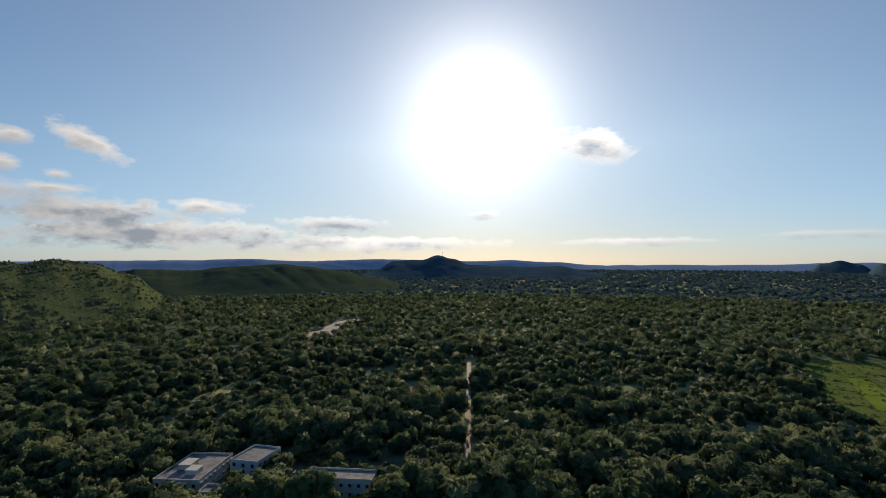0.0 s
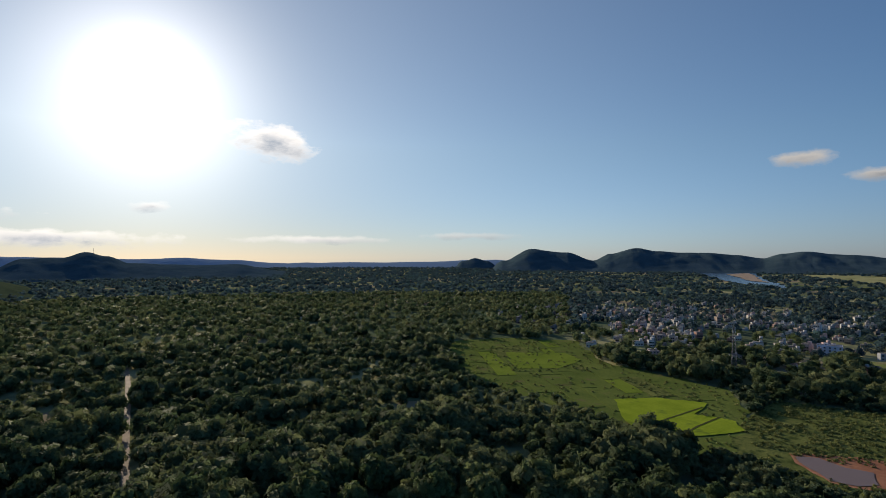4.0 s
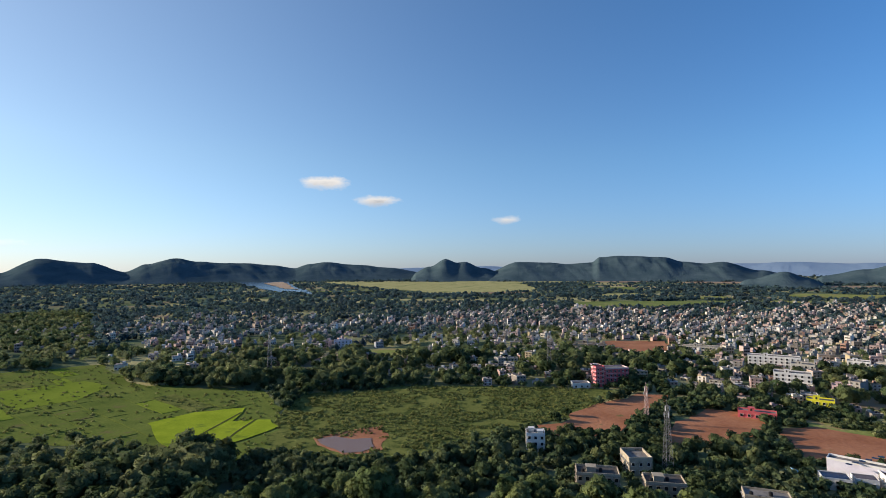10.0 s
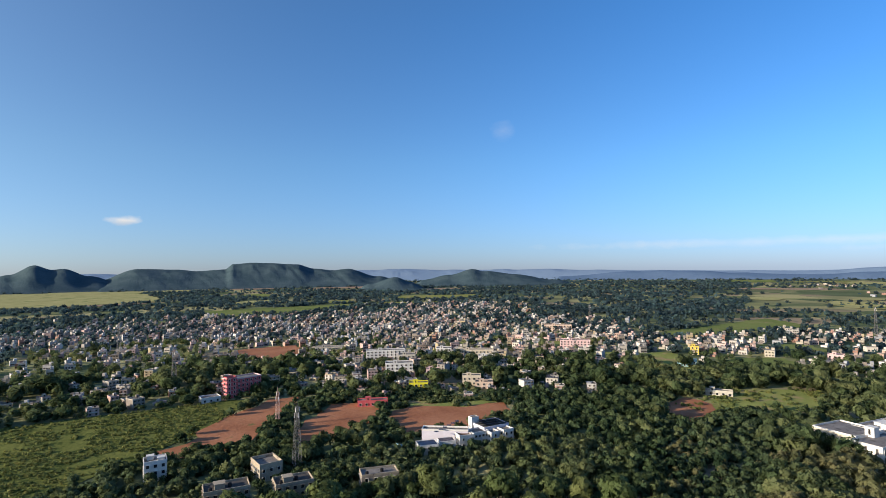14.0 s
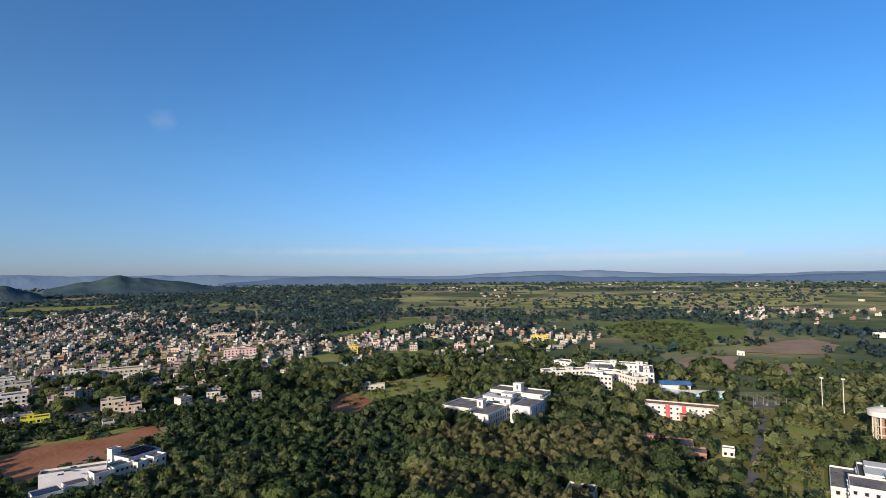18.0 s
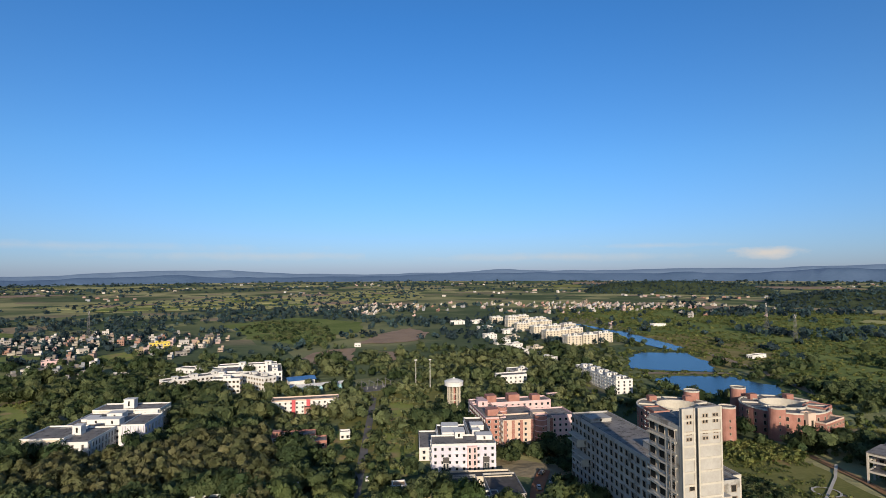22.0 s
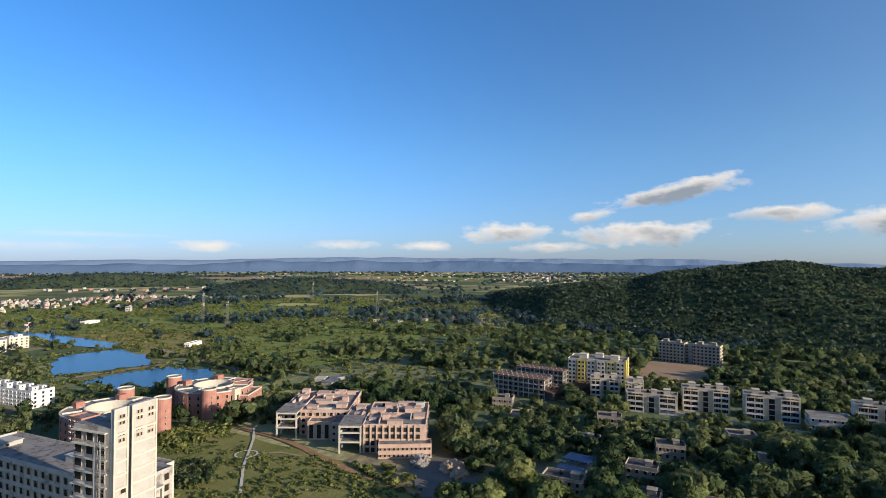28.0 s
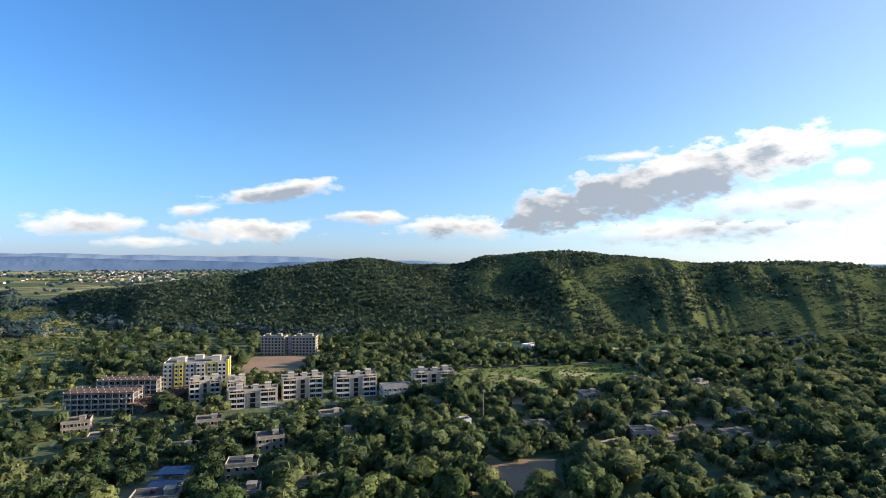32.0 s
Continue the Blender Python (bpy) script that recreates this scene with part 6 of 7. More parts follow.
for j in range(3):
    for i in range(6):
        part("solar_panel", Geo().raw([(-1.25, -1.9, 0), (1.25, -1.9, 0), (1.25, 1.9, 1.1), (-1.25, 1.9, 1.1), (-1.25, -1.9, -0.15), (1.25, -1.9, -0.15), (1.25, 1.9, 0.95), (-1.25, 1.9, 0.95)], [(0, 1, 2, 3), (7, 6, 5, 4), (0, 4, 5, 1), (1, 5, 6, 2), (2, 6, 7, 3), (3, 7, 4, 0)]).mesh("solar_panel", SOLAR), sc, (1.5 + j * 4.6, -28 + i * 2.7, 8.0), math.pi / 2 + 0.07)
for k in range(6):
    part("solar_panel", Geo().box(0, 0, 0, 1.9, 2.4, 0.14).mesh("solar_panel", SOLAR), sc, (2.5 + k * 2.6, 16.5 - k * 4.0, 8.7), -0.57)
part("ramp_roof", Geo().raw([(-8, -3, 6.4), (8, -3, 0.6), (8, 3, 0.6), (-8, 3, 6.4), (-8, -3, 0), (8, -3, 0), (8, 3, 0), (-8, 3, 0)], [(0, 1, 2, 3), (0, 4, 5, 1), (2, 6, 7, 3), (3, 7, 4, 0), (1, 5, 6, 2)]).mesh("ramp_roof", LILAC), sc, (-1, -36, 0), -math.pi / 2 + 0.25, label="pale sloping roof running down to the ground")
tent = thing("tarpaulin_shelter", "pale blue tarpaulin shelter beside the school", "shelter", 283, -112)
for sx in (-3, 3):
    for sy in (-2.4, 2.4):
        part("post", Geo().rod((sx, sy, 0), (sx, sy, 2.6), 0.12).mesh("post", STEEL), tent)
part("sheet", Geo().raw([(-3.4, -2.8, 2.5), (3.4, -2.8, 2.5), (3.4, 2.8, 2.5), (-3.4, 2.8, 2.5), (-3.2, 0, 3.5), (3.2, 0, 3.5)], [(0, 1, 5, 4), (2, 3, 4, 5), (0, 4, 3), (1, 2, 5), (3, 2, 1, 0)]).mesh("sheet", AQUA), tent)


def lattice_mast(x, y, h, w, label, mat):
    root = thing("lattice_mast", label, "mast", x, y, 0, 0.3)
    n = max(6, int(h / 2.6))
    for sx, sy in ((-1, -1), (1, -1), (1, 1), (-1, 1)):
        part("leg", Geo().rod((sx * w / 2, sy * w / 2, 0), (sx * 0.6, sy * 0.6, h), 0.13).mesh("leg", mat), root)
    g = Geo()
    for k in range(n):
        z0, z1 = h * k / n, h * (k + 1) / n
        a0, a1 = w / 2 + (0.6 - w / 2) * k / n, w / 2 + (0.6 - w / 2) * (k + 1) / n
        for (ax, ay), (bx, by) in (((-1, -1), (1, -1)), ((1, -1), (1, 1)), ((1, 1), (-1, 1)), ((-1, 1), (-1, -1))):
            g.rod((ax * a0, ay * a0, z0), (bx * a1, by * a1, z1), 0.07).rod((bx * a0, by * a0, z0), (ax * a1, ay * a1, z1), 0.07).rod((ax * a1, ay * a1, z1), (bx * a1, by * a1, z1), 0.07)
    part("bracing", g.mesh("bracing", mat), root)
    for k in range(6):
        a = k * math.pi / 3
        part("antenna", Geo().box(1.3 * math.cos(a), 1.3 * math.sin(a), h - 2.5 - (k % 2) * 3, 0.35, 0.35, 2.2, 0, a).mesh("antenna", TRIM), root)
    part("spike", Geo().rod((0, 0, h - 0.5), (0, 0, h + 3), 0.14).mesh("spike", mat), root)
    return root


lattice_mast(276, -55, 33, 4.0, "tall pale lattice phone mast among trees", STEEL)
lattice_mast(363, -60, 23, 2.6, "red and white lattice phone mast on bare ground", REDSTEEL)
for x, y, h in ((455, 250, 42), (520, 0, 36), (640, -260, 40), (760, 60, 40), (470, -395, 34), (-560, -640, 40), (-640, -790, 44), (-830, -560, 44), (-1050, -900, 46), (700, -620, 40), (420, -900, 40), (-2, 3330, 30)):
    lattice_mast(x, y, h if y < 3000 else 150, 4.5, "slender steel lattice pylon seen from afar", STEEL)
for x, y in ((-42, -455), (-54, -455)):
    pl = thing("light_mast", "tall white floodlight mast", "mast", x, y)
    part("pole", Geo().tube(0, 0, 0, 24, 0.35, 0.2, 8).mesh("pole", TRIM), pl)
    part("lamp_head", Geo().box(0, 0, 24, 2.2, 0.6, 1.0).mesh("lamp_head", TRIM), pl)
pl = thing("flood_mast", "tall pale steel mast in a clearing", "mast", -310, 98)
part("pole", Geo().tube(0, 0, 0, 22, 0.35, 0.2, 8).mesh("pole", STEEL), pl)
part("lamp_ring", Geo().tube(0, 0, 21.4, 22.4, 0.9, 0.9, 10).mesh("lamp_ring", STEEL), pl)
building("cabin", "small white and blue cabin by the steel mast", -318, 88, 10, ((0, 0, 6, 8, 3.5), dict(roof=SOLAR)))
# quiet buildings at the forest edge
building("forest_lodge", "pale two-storey lodge in deep shade", -112, 246, -4, ((0, 0, 20, 32, 6.4), dict(wall=CREAM, storeys=2, cols=5, heads=((-0.3, 0, 5, 8, 2.2), (0.3, -0.4, 5, 6, 2)))))
building("forest_lodge", "pale framed concrete house in deep shade", -88, 256, -14, ((0, 0, 14, 20, 8.5), dict(wall=PALE_CONC, storeys=3, cols=3, pane=HOLE_SHADE)))
building("forest_lodge", "low pale house partly out of sight", -92, 226, -4, ((0, 0, 16, 8, 4.5), dict(wall=PALE_CONC)))
building("forest_lodge", "long pale two-storey house in deep shade", -44, 234, -6, ((0, 0, 30, 11, 7.6), dict(wall=CREAM, storeys=2, cols=8)), ((-18, -6, 8, 22, 6), dict(wall=PALE_CONC)))

# small electric yard at the end of the campus road
yd = thing("switchyard", "small fenced electric yard with grey steel gantries", "substation", -9, -464, 0, radians(20))
part("gravel_bed", Geo().box(0, 0, 0.2, 30, 18, 0.15).mesh("gravel_bed", ROAD), yd)
for gx in (-11, -3.5, 4, 11):
    part("gantry", Geo().rod((gx, -6, 0.3), (gx, -6, 7), 0.3).rod((gx, 6, 0.3), (gx, 6, 7), 0.3).rod((gx, -6.4, 6.6), (gx, 6.4, 6.6), 0.28).mesh("gantry", STEEL), yd)
for gx, gy in ((-7, -2), (-7, 3), (1, -2), (1, 3), (8, 0)):
    part("transformer", Geo().box(gx, gy, 0.35, 1.6, 1.2, 1.9).rod((gx - 0.4, gy, 2.2), (gx - 0.4, gy, 3.4), 0.16).rod((gx + 0.4, gy, 2.2), (gx + 0.4, gy, 3.4), 0.16).mesh("transformer", STEEL), yd)
FOOT.append((-9, -464, radians(20), 15, 9))
FOOT.append((-3, -448, radians(20), 12, 8))

# hedges along the campus road
for hx, hy, hl in ((-9.5, -300, 60), (-20, -300, 52), (7.5, -320, 48), (-15, -382, 54)):
    hg = thing("hedge", "clipped dark green hedge beside the lawn", "hedge", hx, hy, 0, radians(-2), "hedges by the road")
    g = Geo()
    rg = random.Random(int(hl))
    for k in range(int(hl / 1.6)):
        g.box(rg.uniform(-0.2, 0.2), -hl / 2 + k * 1.6, 0.2, rg.uniform(1.2, 1.8), 1.7, rg.uniform(1.0, 1.6), 0, rg.uniform(-0.2, 0.2))
    part("hedge_body", g.mesh("hedge_body", LEAF), hg)
cw = thing("compound_wall", "long low pale wall in front of the flats", "wall", -380, 8, 0, radians(-6))
for k in range(12):
    part("wall_panel", Geo().box(0, -88 + k * 16, 0, 0.3, 15.4, 2.0).mesh("wall_panel", PALE_CONC), cw)
    part("pier", Geo().box(0, -80 + k * 16, 0, 0.6, 0.55, 2.4).mesh("pier", PALE_CONC), cw)
# yard clutter
pg = thing("pergola", "slatted concrete pergola deck beside the tower", "pergola", -142.5, -184, 0, radians(8))
for sx in (-3.4, 3.4):
    for k in range(4):
        part("column", Geo().box(sx, -9 + k * 6, 0, 0.5, 0.5, 4).mesh("column", PALE_CONC), pg)
    part("beam", Geo().box(sx, 0, 4, 0.5, 20, 0.6).mesh("beam", PALE_CONC), pg)
for k in range(14):
    part("slat", Geo().box(0, -9.6 + k * 1.48, 4.6, 7.6, 0.45, 0.5).mesh("slat", PALE_CONC), pg)
FOOT.append((-142.5, -184, 0.14, 5, 11))
TYRE = surface("black tyre rubber", (0.012, 0.012, 0.012), (0.03, 0.03, 0.03), 2.0, bump=0)


def vehicle(name, label, x, y, turn, paint, length=4.0, width=1.75, high=1.5, cargo=0.0, group=""):
    """Car or small truck: lower body, cabin, windows, wheels, and a load box for a truck."""
    root = thing(name, label, "vehicle", x, y, 0.62, radians(turn), group)
    part("body", Geo().box(0, 0, 0.35, length, width, high * 0.42).mesh("body", paint), root)
    cab = part("cabin", Geo().box(length * (0.3 if cargo else -0.05), 0, 0.35 + high * 0.42, length * (0.28 if cargo else 0.5), width * 0.88, high * (0.7 if cargo else 0.42)).mesh("cabin", paint), root)
    for s in (-1, 1):
        part("window", Geo().box(length * (0.3 if cargo else -0.05), s * width * 0.445, 0.45 + high * 0.42, length * (0.2 if cargo else 0.42), 0.06, high * 0.28).mesh("window", GLASS), cab)
    part("windscreen", Geo().box(length * (0.445 if cargo else 0.205), 0, 0.45 + high * 0.42, 0.06, width * 0.8, high * 0.28).mesh("windscreen", GLASS), cab)
    for sx in (-0.32, 0.32):
        for sy in (-1, 1):
            g = Geo()
            g.rod((sx * length, sy * (width / 2 - 0.22), 0.32), (sx * length, sy * (width / 2 + 0.02), 0.32), 0.62)
            part("wheel", g.mesh("wheel", TYRE), root)
    if cargo:
        part("load_box", Geo().box(-length * 0.16, 0, 0.35 + high * 0.42, length * 0.62, width, cargo).mesh("load_box", paint), root)
    return root


vehicle("truck", "white builders' truck parked in the shaded yard", -260, -104, 200, WHITE, 7.5, 2.4, 2.6, 2.0)
for x, y, turn, paint, lab in ((-86, -246, 60, WHITE, "white parked car beside a dirt lane"), (-89, -251, 70, DARKROOF, "dark parked car beside a dirt lane"), (-85, -257, 50, STEEL, "silver parked car near the tower"), (-92, -244, 20, CRIMSON, "dark red parked car near the tower"), (-78, -240, 80, WHITE, "white parked car at the end of the lane"), (-1, -262, 88, WHITE, "white car parked on the campus road")):
    vehicle("car", lab, x, y, turn, paint, group="parked cars")
lane("dirt_lane", [(-72, -226), (-78, -242), (-88, -262)], 6, SOIL, "reddish dirt lane between lawns and trees")
for k, (x, y, w, d, turn, mat) in enumerate(((-352, -282, 16, 9, 10, STEEL), (-356, -296, 12, 8, 25, PALE_CONC), (-366, -286, 14, 7, -8, STEEL), (-346, -268, 9, 6, 14, ROOF))):
    sd = thing("site_shed", "low sheet-roofed builders' shed behind the building", "shed", x, y, 0, radians(turn), "builders' sheds")
    part("wall", Geo().box(0, 0, 0, w, d, 2.6).mesh("wall", OLDWALL), sd)
    part("roof", Geo().box(0, 0, 2.6, w + 0.8, d + 0.8, 0.2).mesh("roof", mat), sd)
    FOOT.append((x, y, radians(turn), w / 2, d / 2))
for x, y, w, d, turn in ((-432, -550, 24, 7, 18), (-507, -885, 26, 10, 10), (461, -25, 10, 14, 10), (10, -722, 8, 7, 0)):
    building("white_shed", "small white flat-roofed shed standing alone", x, y, turn, ((0, 0, w, d, 3.6), dict(wall=WHITE, cols=2, side_cols=3)), category="shed")
for k, (az, d) in enumerate(((236, 900), (237, 915), (238.4, 890), (240, 930), (241, 905), (243, 880), (244, 925), (246, 900), (232, 1000), (230, 1015), (247, 860), (239, 960))):
    x, y = at(az, d)
    building("village_house", "small pale village house at the foot of the ridge", x, y, 30 + k * 17, ((0, 0, 8, 12, 4.2), dict(wall=(TANWALL, OLDWALL, PALE_CONC)[k % 3], roof=(ROOF, STEEL, RUST)[k % 3], cols=2, side_cols=3, parapet=0)), category="house", group="village houses")

for k, (x, y) in enumerate(((-163, 738), (-150, 760), (-160, 828), (-150, 812), (-136, 915), (150, 922), (176, 916), (288, 868), (322, 846), (84, 1480), (10, 1296))):
    building("forest_hut", "small pale hut with a low roof in a forest clearing", x, y, 12 + k * 29, ((0, 0, 9, 7, 3.4), dict(wall=(PALE_CONC, WHITE, CREAM)[k % 3], roof=(STEEL, ROOF)[k % 2], cols=2, side_cols=1, parapet=0)), category="hut", group="huts in forest clearings")

# ---- town ----


def house_kind(w, d, storeys, seed):
    """A flat-roofed town house with parapet, stair head, windows and a door."""
    rg = random.Random(seed)
    h = 3.3 * storeys
    root = thing("town_house", "", "house")
    part("wall", Geo().box(0, 0, -0.2, w, d, h + 0.2).mesh("wall", HOUSE), root)
    part("roof", Geo().box(0, 0, h, w - 0.5, d - 0.5, 0.1).mesh("roof", ROOF), root)
    g = Geo()
    for sx, sy, bw, bd in ((0, -1, w + 0.1, 0.25), (0, 1, w + 0.1, 0.25), (-1, 0, 0.25, d - 0.4), (1, 0, 0.25, d - 0.4)):
        g.box(sx * (w / 2 - 0.08), sy * (d / 2 - 0.08), h, bw, bd, 0.8)
    part("parapet", g.mesh("parapet", HOUSE), root)
    sx, sy = rg.uniform(2.4, 3.6), rg.uniform(2.4, 3.4)
    part("stair_head", Geo().box(rg.choice((-1, 1)) * (w / 2 - sx / 2 - 0.3), rg.choice((-1, 1)) * (d / 2 - sy / 2 - 0.3), h, sx, sy, 2.4).mesh("stair_head", HOUSE), root)
    me = window_mesh(1.5, 1.5, HOLE_SHADE, 0.5)
    for s in range(storeys):
        for k in range(max(2, int(w / 4))):
            part("window", me, root, (-w / 2 + (k + 0.5) * w / max(2, int(w / 4)), -d / 2 - 0.01, 0.9 + 3.3 * s), 0)
    if storeys > 1:
        part("balcony", Geo().box(0, -d / 2 - 0.7, 3.1, w * 0.5, 1.4, 0.2).box(0, -d / 2 - 1.35, 3.3, w * 0.5, 0.12, 0.9).mesh("balcony", TRIM), root)
    part("water_tank", Geo().tube(w * 0.2, d * 0.1, h + 0.1, h + 1.5, 0.7, 0.7, 8).mesh("water_tank", TANK), root)
    return root


KINDS = [house_kind(9, 10, 1, 1), house_kind(10, 12, 2, 2), house_kind(8, 11, 2, 3), house_kind(12, 13, 3, 4), house_kind(14, 11, 2, 5), house_kind(11, 14, 4, 6)]
SHRINK = 0.74
SIZES = [(9, 10, 3.3), (10, 12, 6.6), (8, 11, 6.6), (12, 13, 9.9), (14, 11, 6.6), (11, 14, 13.2)]
LABELS = ["small single-storey flat-roofed town house", "two-storey painted town house with a balcony", "narrow two-storey flat-roofed house", "three-storey painted town house", "wide two-storey town house with parapet", "tall four-storey town building"]
rs = np.random.RandomState(4)


def blocked(x, y, margin=2.0):
    hit = np.zeros(x.shape, bool)
    for fx, fy, rt, a, b in FOOT:
        c, s = math.cos(rt), math.sin(rt)
        u, v = (x - fx) * c + (y - fy) * s, -(x - fx) * s + (y - fy) * c
        hit |= (np.abs(u) < a + margin) & (np.abs(v) < b + margin)
    return hit


def in_any(x, y, keys):
    hit = np.zeros(x.shape, bool)
    for k in keys:
        hit |= inside(x, y, POLY[k])
    return hit


def town_density(x, y):
    a, d = heading(x, y), np.hypot(x, y)
    core = 0 * a
    for az, wide, dist, deep, many in ((87, 7, 980, 190, 1.15), (98, 7, 1000, 190, 1.3), (76, 4, 960, 90, 0.8), (87, 7, 600, 80, 1.3), (110, 11, 1000, 200, 1.2), (110, 10, 680, 130, 1.2), (57, 10, 930, 210, 0.5), (57, 7, 760, 90, 0.35), (127, 6, 760, 180, 1.4), (134, 4, 730, 80, 0.9), (117, 6, 495, 42, 1.3), (144, 3.5, 770, 70, 0.8), (152, 4, 900, 80, 0.65), (154, 2.2, 700, 70, 1.3), (162, 3.5, 810, 80, 0.55), (118, 5, 1350, 260, 0.7), (199, 6, 1450, 160, 0.08), (206, 7, 1640, 260, 0.22), (183, 4, 1400, 160, 0.2)):
        core = core + many * np.exp(-((a - az) / wide) ** 2 - ((d - dist) / deep) ** 2)
    return 1.25 * core * (0.12 + 1.1 * smooth_noise(x, y, 70, 21) ** 1.4)


# nearest houses, each on its own; the rest as one far town
cand_a = np.radians(rs.uniform(38, 222, 60000))
cand_d = np.sqrt(rs.uniform(430 ** 2, 1700 ** 2, 60000))
cx, cy = cand_d * np.sin(cand_a), cand_d * np.cos(cand_a)
ok = (rs.uniform(0, 1, 60000) < town_density(cx, cy)) & ~in_any(cx, cy, OPEN) & ~blocked(cx, cy, 9)
taken, houses = {}, []
for x, y in zip(cx[ok], cy[ok]):
    key = (int(x // 12), int(y // 12))
    if any((key[0] + i, key[1] + j) in taken and math.hypot(x - taken[(key[0] + i, key[1] + j)][0], y - taken[(key[0] + i, key[1] + j)][1]) < 11.5 for i in (-1, 0, 1) for j in (-1, 0, 1)):
        continue
    taken[key] = (x, y)
    houses.append((x, y))
houses.sort(key=lambda p: math.hypot(*p))
hs = random.Random(8)
near_houses, far_houses = houses[:150], houses[150:2900]
for x, y in near_houses:
    k = hs.choices(range(6), (5, 4, 4, 1.5, 3, 0.5))[0]
    turn = math.atan2(-x, y) + hs.choice((-0.5, -0.3, -0.1, 0.1, 0.3, 0.5))
    ob = copy_thing(KINDS[k], Matrix.Translation((x, y, 0)) @ Matrix.Rotation(turn, 4, "Z"))
    ob.scale = (SHRINK, SHRINK, SHRINK)
    tagged(ob, LABELS[k], "house", "town houses")
    FOOT.append((x, y, turn, SIZES[k][0] / 2, SIZES[k][1] / 2))
for k in KINDS:
    for o in (*k.children_recursive, k):
        bpy.data.objects.remove(o)
g = Geo()
tint = []
for x, y in far_houses:
    k = hs.choices(range(6), (5, 4, 4, 1.5, 3, 0.5))[0]
    w, d, h = SIZES[k]
    w, d, h = w * hs.uniform(0.5, 0.85), d * hs.uniform(0.5, 0.85), h * hs.uniform(0.65, 0.85)
    turn = math.atan2(-x, y) + hs.uniform(-0.5, 0.5)
    c, s = math.cos(turn), math.sin(turn)
    n0 = len(g.v)
    g.box(x, y, 0, w, d, h, 0, turn)
    g.box(x, y, h + 0.02, w * 0.94, d * 0.94, 0.3, 1, turn)
    g.box(x + c * w * 0.3, y + s * w * 0.3, h, 3, 3, 2.6, 0, turn)
    for f in range(int(h / 3.2)):
        for q in (-0.3, 0, 0.3):
            px, py = q * w, -d / 2
            g.box(x + c * px - s * py, y + s * px + c * py, 0.9 + 3.3 * f, 1.6, 0.2, 1.5, 2, turn)
    g.box(x + c * 0 - s * -d / 2, y + s * 0 + c * -d / 2, h - 0.4, w * 1.02, 0.9, 0.25, 0, turn)
    tint += [hs.random()] * (len(g.v) - n0)
    FOOT.append((x, y, turn, w / 2, d / 2))
# hamlets and a far town out on the plain
spots = [(at(hs.uniform(150, 262), hs.uniform(1900, 3700)), hs.uniform(60, 220)) for _ in range(34)]
spots += [(at(hs.uniform(236, 258), hs.uniform(2500, 3800)), hs.uniform(150, 320)) for _ in range(16)]
for (sx, sy), reach in spots:
    for _ in range(int(reach / 22)):
        x, y = sx + hs.gauss(0, reach * 0.5), sy + hs.gauss(0, reach * 0.5)
        if math.hypot(x, y) < 1750:
            continue
        n0 = len(g.v)
        zz = float(rise(np.array(math.hypot(x, y))))
        w, d, h = hs.uniform(7, 15), hs.uniform(7, 12), hs.uniform(3.5, 7)
        turn = hs.uniform(0, 3)
        g.box(x, y, zz, w, d, h, 0, turn).box(x, y, zz + h + 0.02, w * 0.9, d * 0.9, 0.3, 1, turn)
        tint += [hs.random()] * (len(g.v) - n0)
me = g.mesh("far_houses", HOUSE_FAR, ROOF, HOLE_SHADE)
a = me.attributes.new("tint", "FLOAT", "POINT")
a.data.foreach_set("value", np.array(tint, dtype=np.float32))
tagged(new("far_houses", me), "hundreds of small flat-roofed town houses in the distance", "houses", kind="stuff")
# landmarks of the town
LANDMARKS = ((111.7, 521, 26, 13, 12.4, WHITE, "white four-storey hospital block with deep window bays"), (110.3, 608, 43, 12, 12, WHITE, "white hospital wing with a long flat roof"), (112.5, 590, 18, 14, 9.5, PALE_CONC, "pale grey three-storey hospital wing"), (119.5, 630, 46, 14, 8, CREAM, "long low cream-coloured market hall"), (116.4, 616, 17, 12, 12, WHITE, "plain white four-storey town block"), (120.8, 585, 16, 12, 8, WHITE, "plain white three-storey office block"),
             (113.7, 457, 16, 9, 6.2, LIME, "lime yellow painted two-storey house"), (115.2, 503, 12, 9, 9, PINK, "pink painted three-storey town house"), (119.3, 476, 16, 9, 8, CREAM, "cream painted house with a pink roof room"), (120.6, 462, 15, 9, 5.4, PEACH, "peach painted row house"), (130.0, 690, 36, 14, 12, PINK, "large pink four-storey town block"), (128.3, 893, 43, 14, 10, PEACH, "long peach town block beyond the houses"), (140.5, 606, 18, 10, 6, AQUA, "turquoise painted two-storey house"), (141.2, 690, 9, 9, 9, YELLOW, "orange-yellow painted three-storey house"), (104.4, 690, 40, 12, 6.6, CREAM, "row of cream and yellow houses"), (108.9, 409, 22, 8, 4.2, CRIMSON, "low red market stalls at the edge of bare ground"), (143.0, 476, 22, 7, 3.6, PALE_CONC, "long low grey shed by red soil"), (68.5, 690, 22, 12, 9, LILAC, "pale blue three-storey town building"), (152.3, 700, 16, 10, 7, PINK, "pink painted two-storey house at the town edge"), (160.6, 800, 24, 11, 7, YELLOW, "yellow painted row house at the town edge"))
for az, dist, w, d, h, wall, lab in LANDMARKS:
    (x, y), turn = at(az, dist), 180 - az
    building("town_building", lab, x, y, turn, ((0, 0, w, d, h), dict(wall=wall, cols=max(2, w // 4), heads=((0.3, 0.3, 3.5, 3.5, 2.5),), win=(1.5, 1.6))))

